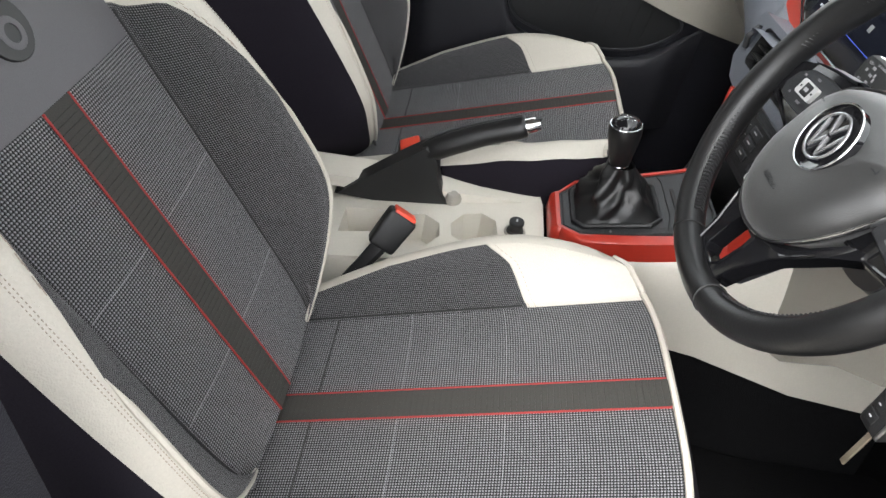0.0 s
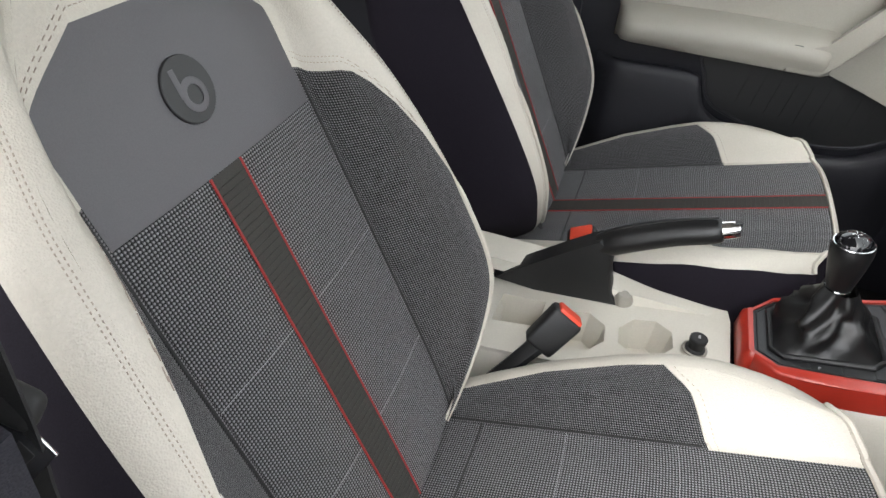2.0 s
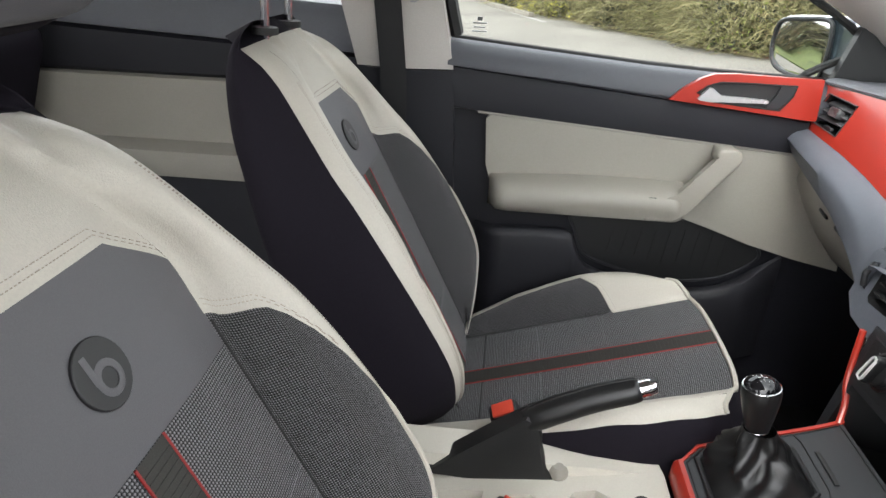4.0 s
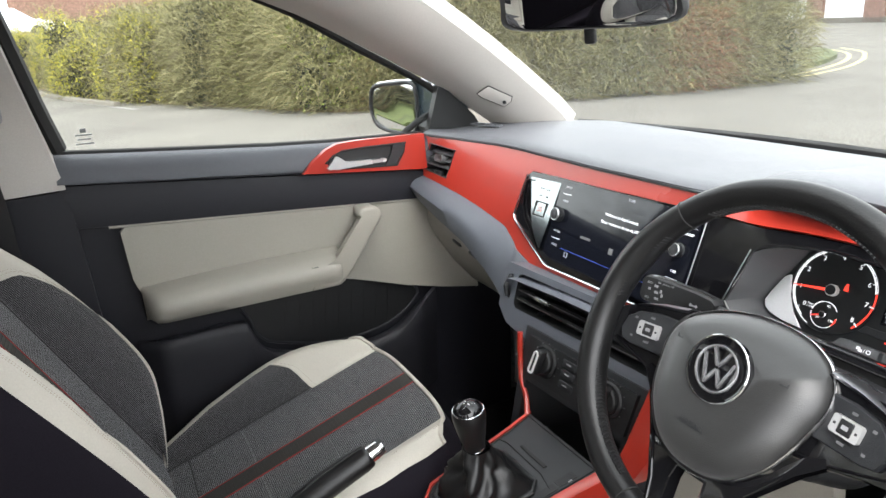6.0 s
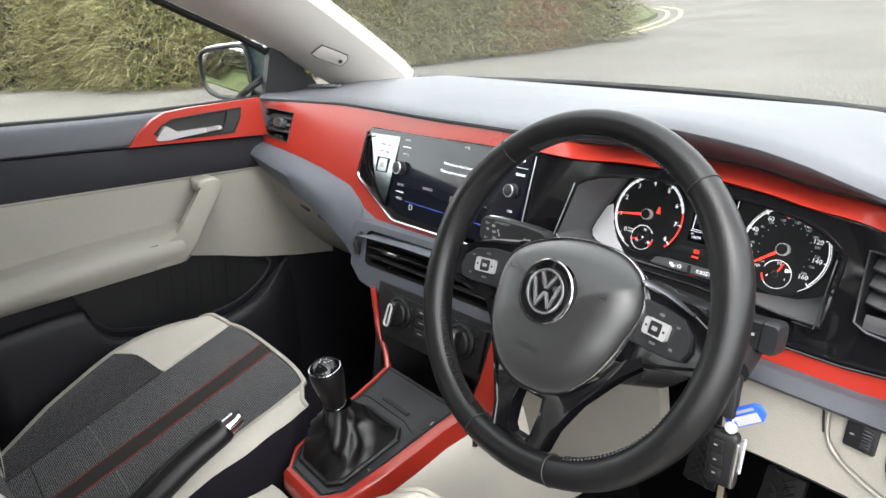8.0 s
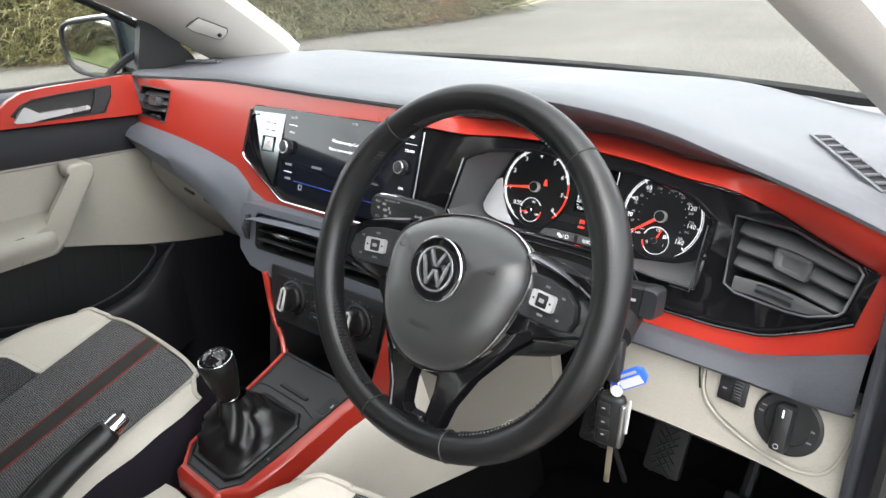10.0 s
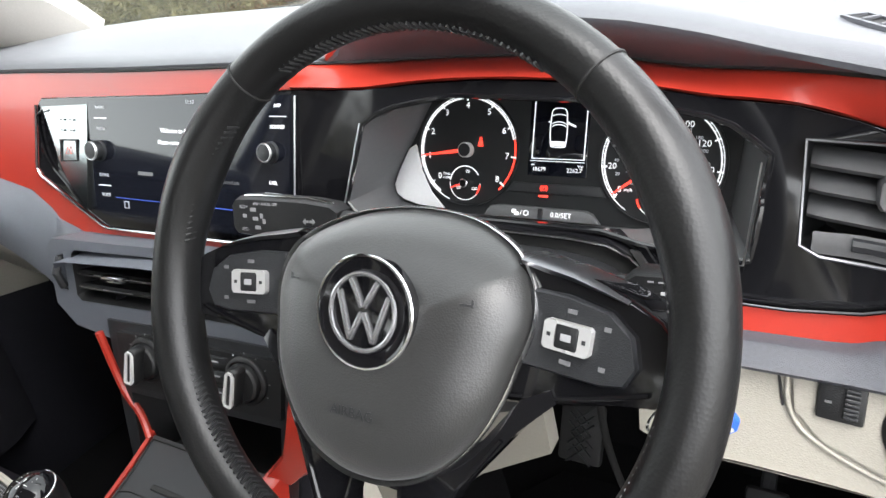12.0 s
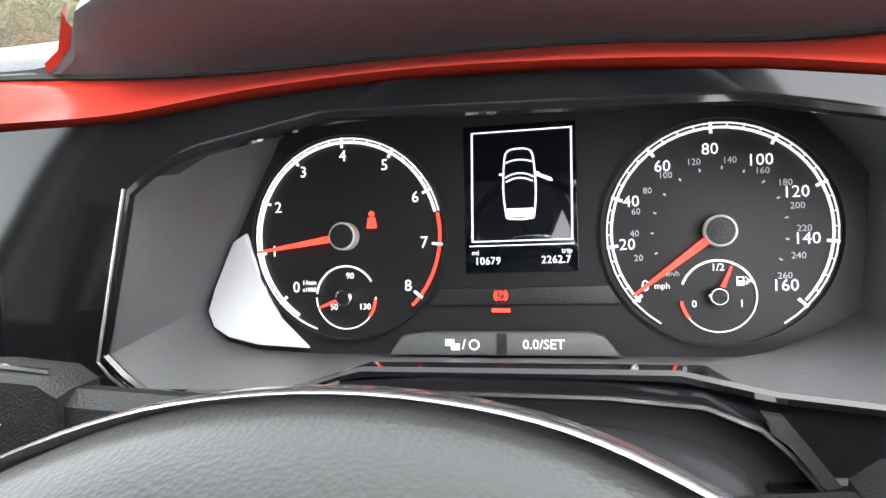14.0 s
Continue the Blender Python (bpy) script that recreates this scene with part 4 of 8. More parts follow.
    for v in bm.verts:
        q = [math.copysign(abs(c) ** .48, c) for c in v.co]
        v.co = Vector((q[0] * .108, q[1] * .084, .045 + q[2] * .026))
    part("restraint_face", moved(from_bm(bm), axes(hr, (-1, 0, 0), up)), LOGO_VINYL, seat, "mid-grey vinyl face of the head restraint", 80)
    for d in (1, -1):
        foot = BACK_O + Vector((d * .055, 0, 0)) + BACK_N * -.020 + BACK_V * .392
        part("post", tube([foot - up * .02, foot + up * .12], .0065, 10), CHROME, seat, "chromed head restraint post")
        part("post_collar", tube([foot - up * .006, foot + up * .004], .019, 18), RUBBER, seat)
    return seat


driver_seat = front_seat("charcoal knit driver's seat with white edges and red-lined stripe")
passenger_seat = copy_thing(driver_seat, pose(-0.311, -0.248, 0.296))
tagged(passenger_seat, "charcoal knit passenger seat with white edges and red-lined stripe")

# ---- passenger door ----
def sill_z(y):
    return lerp_table([(-.60, 1.073), (-.515, 1.0665), (-.35, 1.052), (-.14, 1.0345), (0, 1.0265), (.12, 1.0225), (.26, 1.0185), (.5, 1.010)], y)[0]


def crease_z(y):
    return .981 - (y + .119) * .098


def cream_z(y):
    return .929 - .077 * (y + .452)


def door():
    d = thing("door_1", (-.66, -.1, .25), "closed dark passenger door with cream panel and red handle surround", "door", kind="structure")
    ys = [-.535 + .79 * i / 24 for i in range(25)]
    part("top_rail", loft([[(-.715, y, sill_z(y) - .03), (-.705, y, sill_z(y) - .004), (-.675, y, sill_z(y) + .003), (-.650, y, sill_z(y) - .004), (-.636, y, sill_z(y) - .022), (-.632, y, sill_z(y) - .045), (-.632, y, crease_z(y) + .006), (-.637, y, crease_z(y)), (-.66, y, crease_z(y) - .002)] for y in ys]), SLATE, d, "blue-grey soft plastic window ledge", 50)
    part("upper_panel", loft([[(-.66, y, crease_z(y) + .004), (-.640, y, crease_z(y) - .003), (-.634, y, crease_z(y) - .02), (-.640, y, cream_z(y) + .004), (-.655, y, cream_z(y))] for y in ys]), NAVY, d, "dark navy plastic band", 50)
    part("door_core", loft([[(-.668, y, .25), (-.664, y, .6), (-.662, y, sill_z(y) - .02), (-.71, y, sill_z(y) - .02), (-.74, y, .6), (-.72, y, .25)] for y in [-.530, -.2, .1, .42]], close_u=True, caps=True), NAVY, d, "dark lower door skin")

    def flat(x0):
        return lambda a, b, n: Vector((x0 + n, a, b))

    cream = [(-.452, cream_z(-.452) - .012), (-.44, cream_z(-.45)), (.255, cream_z(.255)), (.30, .80), (.315, .635), (.22, .655), (.12, .682), (.04, .71), (-.04, .735), (-.40, .745), (-.432, .775), (-.447, .82)]
    part("cream_panel", panel(cream, [], .012, flat(-.644), .05), CREAM, d, "cream padded door panel", 30)
    part("panel_edge", tube([(-.645, y, cream_z(y) + .001) for y in ys[2:]], .0035, 6), CREAM, d)
    # armrest: a rounded ledge that swells out of the panel
    rows = []
    for i in range(25):
        y = -.437 + .40 * i / 24
        e = min(1.0, (y + .437) / .035, (-.03 - y) / .03)
        out = .068 * math.sqrt(max(0.0, 1 - (1 - max(e, 0.0)) ** 2)) + .002
        top = .792 + .01 * math.sin((y + .43) * 6)
        rows.append([(-.648, y, top + .012), (-.640 + out * .35, y, top + .004), (-.640 + out * .8, y, top - .002), (-.640 + out, y, top - .016), (-.640 + out, y, top - .034), (-.640 + out * .8, y, .742), (-.648, y, .732)])
    part("armrest", loft(rows, caps=True), CREAM, d, "cream moulded armrest", 50)
    part("armrest_seam", tube([(-.574, -.16, .768), (-.578, -.185, .787), (-.60, -.21, .794), (-.635, -.24, .802)], .0012, 5), RUBBER, d)
    grip = [(-.118, .742), (-.060, .742), (-.046, .752), (-.034, .768), (.046, .868), (.051, .880), (.047, .893), (.036, .899), (.010, .899), (.001, .893), (-.001, .884), (.004, .874), (-.058, .796), (-.075, .790), (-.112, .786)]
    part("grab_handle", prism(grip, .030, .006, Matrix(((0, 0, 1, -.578), (1, 0, 0, 0), (0, 1, 0, 0), (0, 0, 0, 1))), 3), CREAM, d, "cream diagonal grab handle", 45)
    part("handle_foot", block((.050, .040, .028), .008, 3, pose(-.618, .026, .882)), CREAM, d, "", 60)
    part("handle_hole", box_at((-.583, -.108, .791), (.012, .018, .006), .002), RUBBER, d)
    # lower panel: speaker and map pocket
    sp = [(-.243, .735), (-.243, .681), (-.224, .638), (-.182, .614), (-.055, .584), (.072, .597), (.148, .65), (.127, .69), (.082, .714), (-.027, .728)]
    rim = spline([(*q, 0) for q in sp], 60, True)
    part("speaker_cover", panel([(q.x, q.y) for q in rim], [], .004, flat(-.656), .04), DARK, d, "black speaker cover", 30)
    part("speaker_rim", tube([(-.648, q.x, q.y) for q in rim], .0035, 6, True), DOOR_DARK, d, "raised ridge round the speaker")
    for k in range(9):
        part("speaker_groove", tube([(-.6515, -.17 + .03 * k, .640 - .004 * k), (-.6515, -.16 + .03 * k, .70)], .0008, 4), RUBBER, d)
    # the pocket stands out from the door; its rim dips below the speaker
    lip = spline([(-.462, .690, 0), (-.40, .693, 0), (-.268, .695, 0), (-.246, .672, 0), (-.228, .632, 0), (-.185, .604, 0), (-.055, .573, 0), (.075, .586, 0), (.16, .64, 0), (.20, .66, 0)], 46)
    rows = []
    for q in lip:
        swell = ease((q.x + .47) / .06) * ease((.22 - q.x) / .1)
        x = -.655 + .037 * swell
        low = .40
        rows.append([(-.660, q.x, q.y - .012), (x - .008, q.x, q.y - .002), (x, q.x, q.y - .006), (x + .004, q.x, q.y - .022), (x + .001, q.x, q.y - .06), (x - .004, q.x, .5 * (q.y + low)), (x - .016, q.x, low)])
    part("map_pocket", loft(rows), DOOR_DARK, d, "charcoal plastic map pocket with a dipping rim", 50)
    # red surround with the inner handle
    rs = [(-.098, .981), (-.075, 1.003), (-.045, 1.024), (-.02, 1.034), (.02, 1.036), (.12, 1.034), (.181, 1.033), (.184, .955), (.16, .956), (.06, .966)]
    hole = [(-.048, .998), (-.03, 1.011), (-.008, 1.019), (.04, 1.020), (.135, 1.019), (.13, 1.0), (.112, .972), (.05, .976), (-.02, .982)]
    part("handle_surround", panel(rs, [hole], .014, flat(-.622), .03), RED, d, "satin red handle surround", 30)
    part("handle_recess", panel([(p[0] * 1.02, p[1]) for p in hole], [], .004, flat(-.627), .05), DARK, d)
    part("handle_rim", tube([(-.6215, p[0], p[1]) for p in hole], .0018, 6, True), RUBBER, d)
    ph = [(-.047, .9865), (-.028, 1.008), (-.021, 1.008), (-.003, .9945), (.085, .9905), (.0865, .9875), (.085, .9845), (.0, .9825), (-.02, .9812), (-.042, .9835)]
    part("inner_handle", panel(ph, [], .012, flat(-.616), .02), SILVER_PAINT, d, "silver inner door handle", 30)
    part("lock_button", panel([(.085, .976), (.108, .975), (.130, 1.0), (.134, 1.017), (.105, 1.018), (.100, 1.0)], [], .010, flat(-.621), .03), GREYBLACK, d, "dark grey lock rocker", 30)
    # window frame, seal and pane
    part("ledge_seal", tube([(-.690, y, sill_z(y) + .002) for y in ys], .007, 6), RUBBER, d)
    rear = [(-.676, -.522, 1.078), (-.655, -.540, 1.16), (-.62, -.566, 1.30), (-.585, -.585, 1.39)]
    part("rear_frame", tube(spline(rear, 12), .014, 6, False, 1.0), RUBBER, d, "black rear window frame")
    top = [(-.698, .30, 1.05), (-.684, .235, 1.122), (-.652, .045, 1.225), (-.620, -.12, 1.31), (-.585, -.36, 1.392), (-.590, -.575, 1.40)]
    part("front_frame", tube(spline(top, 24), .008, 6), RUBBER, d, "black window frame under the pillar")
    sail = [(.212, sill_z(.21) - .006), (.352, 1.028), (.335, 1.052), (.262, 1.118), (.240, 1.128)]
    part("mirror_sail", panel(sail, [], .02, lambda a, b, n: Vector((-.668 + (b - 1.03) * .12 + n, a, b)), .05), DARK, d, "black mirror base triangle", 30)
    g = [(-.515, 1.05), (.32, 1.03), (.20, 1.14), (.03, 1.26), (-.15, 1.36), (-.36, 1.41), (-.57, 1.40), (-.54, 1.2)]
    pane_ob = part("pane", panel(g, [], .004, lambda a, b, n: Vector((-.690 + .24 * max(0, b - 1.05) + n, a, b)), .2), GLASS, d, "clear side window pane")
    pane_ob.visible_shadow = False
    for k, (w, h) in enumerate(((.010, .008), (.028, .0025), (.022, .0025), (.03, .0025))):
        part("etched_mark", box_at((-.683, -.478, 1.108 - .008 * k), (.001, w, h), 0, 0, 14, 0), GREY_INK, d)
    return d


door()


def rear_door():
    d = thing("door_2", (-.66, -.95, .25), "closed dark rear door with cream armrest panel", "door", kind="structure")
    ys = [-1.55 + .86 * i / 12 for i in range(13)]
    zs = lambda y: 1.138 - (y + .95) * .05
    part("top_rail", loft([[(-.715, y, zs(y) - .03), (-.70, y, zs(y)), (-.65, y, zs(y) - .004), (-.634, y, zs(y) - .03), (-.634, y, zs(y) - .09), (-.66, y, zs(y) - .095)] for y in ys]), SLATE, d, "blue-grey window ledge", 50)
    part("upper_panel", loft([[(-.66, y, zs(y) - .092), (-.638, y, zs(y) - .10), (-.642, y, .975), (-.66, y, .965)] for y in ys]), NAVY, d, "dark plastic band", 50)
    part("cream_panel", loft([[(-.66, y, .968), (-.644, y, .962), (-.644, y, .83), (-.60, y, .815), (-.592, y, .79), (-.60, y, .76), (-.65, y, .752)] for y in ys]), CREAM, d, "cream panel with armrest", 50)
    part("lower_panel", loft([[(-.655, y, .76), (-.645, y, .7), (-.65, y, .25), (-.70, y, .25), (-.72, y, .7), (-.70, y, zs(y) - .02)] for y in ys]), NAVY, d, "dark lower panel", 50)
    ob = part("pane", loft([[(-.690, y, zs(y) - .02), (-.66, y, 1.22), (-.60, y, 1.39)] for y in ys]), GLASS, d, "clear rear side window pane")
    ob.visible_shadow = False
    part("frame_top", tube([(-.59, y, 1.39) for y in ys], .014, 6), RUBBER, d)


rear_door()


def door_mirror():
    m = thing("door_mirror", (-.80, .24, 1.0), "dark blue-grey door mirror seen through the side window", "mirror")
    f = axes((-.806, .213, 1.073), (.94, .34, 0), (-.008, .022, 1)) @ Matrix.Diagonal((1.30, 1.16, 1.12, 1))
    shape = spline([(-.088, .005, 0), (-.075, .042, 0), (0, .052, 0), (.070, .054, 0), (.088, .035, 0), (.092, -.02, 0), (.075, -.056, 0), (0, -.058, 0), (-.06, -.048, 0), (-.084, -.025, 0)], 40, True)
    rows = []
    for sc, n in ((.93, .0), (1.0, .004), (1.06, -.004), (1.09, -.03), (1.02, -.065), (.8, -.095), (.45, -.112), (.1, -.118)):
        rows.append([f @ Vector((p.x * sc + (.02 if n < -.05 else 0), p.y * sc, n)) for p in shape])
    part("housing", loft(rows, close_u=True, caps=True), MIRROR_BODY, m, "dark blue-grey painted housing", 50)
    part("mirror_glass", prism([(p.x * .66 - .020, p.y * .86) for p in shape], .004, .001, f @ Matrix.Translation((0, 0, .0045))), MIRROR, m, "mirror glass")
    part("glass_bezel", tube([f @ Vector((p.x * .70 - .020, p.y * .91, .004)) for p in shape], .0050, 8, True), DARK, m, "black mirror bezel")
    part("arm", tube([(-.68, .25, 1.045), (-.72, .25, 1.04), (-.77, .25, 1.045)], [.03, .028, .03], 10, False, .6), DARK, m, "black mirror arm")


door_mirror()


def room_mirror():
    m = thing("rear_view_mirror", (-.03, .14, 1.25), "black framed rear view mirror on the windscreen", "mirror")
    f = axes((-.022, .140, 1.276), (.86, .50, .0), (.10, -.17, .98))
    shape = spline([(-.122, .0, 0), (-.115, .030, 0), (-.05, .036, 0), (.05, .036, 0), (.115, .030, 0), (.122, 0, 0), (.112, -.032, 0), (0, -.036, 0), (-.112, -.032, 0)], 36, True)
    part("housing", loft([[f @ Vector((p.x * s, p.y * s, n)) for p in shape] for s, n in ((.95, .0), (1.0, .003), (1.03, -.004), (1.02, -.018), (.8, -.032), (.3, -.036))], close_u=True, caps=True), DARK, m, "black plastic housing", 50)
    part("mirror_glass", prism([(p.x * .94, p.y * .92) for p in shape], .003, .001, f @ Matrix.Translation((0, 0, .002))), MIRROR, m, "mirror glass")
    part("dip_lever", block((.016, .026, .012), .004, 2, f @ Matrix.Translation((.0, -.046, -.012))), DARK, m, "black dipping lever")
    part("stem", tube([f @ Vector((0, 0, -.03)), (-.01, .17, 1.335), (0, .175, 1.36)], .011, 8), DARK, m, "black stem")


room_mirror()


def belt_set():
    b = thing("seat_belt", (-.63, -.66, .5), "black seat belt with grey height adjuster on the door pillar", "seat belt")
    line = ((-.556, -.650, 1.250), (-.563, -.648, 1.226), (-.584, -.648, 1.15), (-.606, -.642, 1.04), (-.614, -.640, 1.0), (-.628, -.640, .7), (-.636, -.640, .4))
    part("webbing", sheet([[(x - .002, y - .026, z), (x, y, z), (x + .002, y + .026, z)] for x, y, z in line], .0016), BELT, b, "black belt webbing", 50)
    part("turning_loop", box_at((-.556, -.645, 1.238), (.014, .074, .020), .006, 0, 18, 0), DARK, b, "dark belt turning loop")
    part("adjuster", loft([[(-.585 + dx, -.650 + w * math.cos(a * math.pi / 12), z + h * math.sin(a * math.pi / 12)) for a in range(13)] for dx, w, h, z in ((.0, .042, .040, 1.244), (.030, .042, .040, 1.240), (.040, .038, .034, 1.241), (.043, .028, .022, 1.243))], caps=True), PILLAR_TRIM, b, "pale grey belt height adjuster", 50)
    part("guide_line", tube(spline([(-.556, -.612, 1.290), (-.566, -.596, 1.262), (-.589, -.588, 1.16), (-.593, -.594, 1.142), (-.594, -.606, 1.140)], 20), .0016, 5), GREY_INK, b, "moulded line in the trim")


belt_set()


def driver_belt():
    b = thing("seat_belt", (.65, -.58, .35), "black seat belt with a parked chrome tongue beside the driver's seat", "seat belt")
    line = spline([(.630, -.590, 1.27), (.642, -.574, 1.06), (.648, -.565, .95), (.650, -.568, .87), (.645, -.575, .6), (.65, -.58, .35)], 24)
    part("webbing", sheet([[(q.x + .002, q.y - .023, q.z), (q.x, q.y, q.z), (q.x + .002, q.y + .023, q.z)] for q in line], .0014), BELT, b, "black belt webbing", 50)
    f = axes((.648, -.566, .957), (-.1, .80, -.32), (-.55, .2, .8))
    part("tongue_body", block((.046, .017, .012), .005, 3, f), RUBBER, b, "dark grey tongue grip")
    part("tongue_blade", block((.026, .016, .0025), .001, 2, f @ Matrix.Translation((.020, -.016, -.002)) @ Matrix.Rotation(-.35, 4, 'Z')), CHROME, b, "chrome tongue blade")
    part("tongue_slot", block((.010, .007, .003), .001, 1, f @ Matrix.Translation((.022, -.018, -.002)) @ Matrix.Rotation(-.35, 4, 'Z')), RUBBER, b)


driver_belt()


def open_door():
    """The driver's door, swung wide open beside the driver's seat."""
    d = thing("door_3", (.74, .42, .25), "driver's door standing wide open", "door", kind="structure")
    f = Matrix.Translation((.745, .43, 0)) @ Matrix.Rotation(radians(-24), 4, 'Z')
    rows = []
    for z, a, b in ((.28, .0, .05), (.32, -.012, .06), (.6, -.03, .07), (.9, -.02, .06), (1.03, -.01, .045), (1.05, .0, .035)):
        rows.append([f @ Vector((x, y, z)) for x, y in ((0, a), (.5, a), (1.02, a), (1.02, b), (.5, b + .01), (0, b))])
    part("door_skin", loft(rows, close_u=True, caps=True), BODY, d, "white painted outer skin", 40)
    part("inner_panel", loft([[f @ Vector((x, -.035 - .02 * math.sin((z - .35) * 4), z)) for x in (.06, .5, .98)] for z in (.33, .5, .7, .85, .98, 1.03)]), NAVY, d, "dark inner trim panel", 40)
    part("window_frame", tube([f @ Vector(q) for q in ((.02, .01, 1.04), (.25, -.02, 1.22), (.6, -.06, 1.40), (.95, -.07, 1.42), (1.02, .0, 1.05))], .016, 8), RUBBER, d, "black window frame")
    pane_ob = part("pane", loft([[f @ Vector(q) for q in ((.03, .012, 1.045), (.5, .012, 1.045), (1.0, .012, 1.045))], [f @ Vector(q) for q in ((.27, -.018, 1.22), (.6, -.058, 1.39), (.94, -.066, 1.41))]]), GLASS, d, "clear side window pane")
    pane_ob.visible_shadow = False


open_door()

# ---- dashboard ----
FACE_V, FACE_N = Vector((0, .279, .960)), Vector((0, -.960, .279))


def face(a, b, n=0.0):
    """The dash face: a along x, b up its slope from z = 1, n towards the cabin."""
    back = .016 * ease((-.3 - a) / .33) + .030 * ease((a - .58) / .11)
    return Vector((a, .213 - back, 1.0)) + FACE_V * b + FACE_N * n


def stack(a, b, n=0.0):
    """The centre stack: a along x, b up its slope from z = .76."""
    return Vector((a, .112 + .06 * a, .76)) + Vector((0, .25, .968)) * b + Vector((0, -.968, .25)) * n


RIGHT_VENT = [(.549, -.021), (.60, -.0225), (.659, -.034), (.664, -.039), (.657, -.074), (.652, -.080), (.630, -.0915), (.612, -.0955), (.563, -.0935), (.551, -.087)]
LEFT_VENT = [(-.628, .0085), (-.519, .006), (-.533, -.0555), (-.628, -.0495), (-.645, -.033), (-.640, -.02)]
# edge between the soft top and the red band: x, y, z, height of the brow
TOP_EDGE = [(-.665, .20, 1.022, 0), (-.5, .212, 1.028, 0), (-.35, .222, 1.033, 0), (-.1, .222, 1.031, 0), (.08, .222, 1.032, 0), (.15, .224, 1.032, .0), (.19, .250, 1.026, .018), (.23, .272, 1.022, .028), (.30, .280, 1.021, .03),
            (.40, .275, 1.0195, .03), (.47, .256, 1.015, .026), (.53, .229, 1.0185, .02), (.58, .203, 1.020, .012), (.61, .188, 1.0185, .008), (.64, .173, 1.0145, .006), (.69, .153, 1.003, .004)]
# the lip of the hood over the instruments: x, y, z
HOOD = [(-.665, .199, 1.026), (-.5, .211, 1.032), (-.35, .221, 1.037), (-.1, .221, 1.035), (.08, .221, 1.036), (.170, .232, 1.034), (.180, .233, 1.040), (.190, .230, 1.055), (.215, .224, 1.062), (.26, .217, 1.066), (.34, .212, 1.066), (.40, .211, 1.061), (.44, .211, 1.056),
        (.48, .210, 1.048), (.53, .204, 1.036), (.555, .198, 1.0315), (.58, .191, 1.0275), (.61, .181, 1.0225), (.65, .166, 1.0155), (.69, .151, 1.007)]
# edge between the red band and the black panel on the face
BLACK_TOP = [(-.665, .018), (-.26, .004), (-.05, .007), (.14, .0115), (.21, .011), (.27, .016), (.33, .018), (.39, .016), (.45, .011), (.49, .005), (.54, .0), (.575, -.009), (.61, -.020), (.655, -.030), (.69, -.038)]


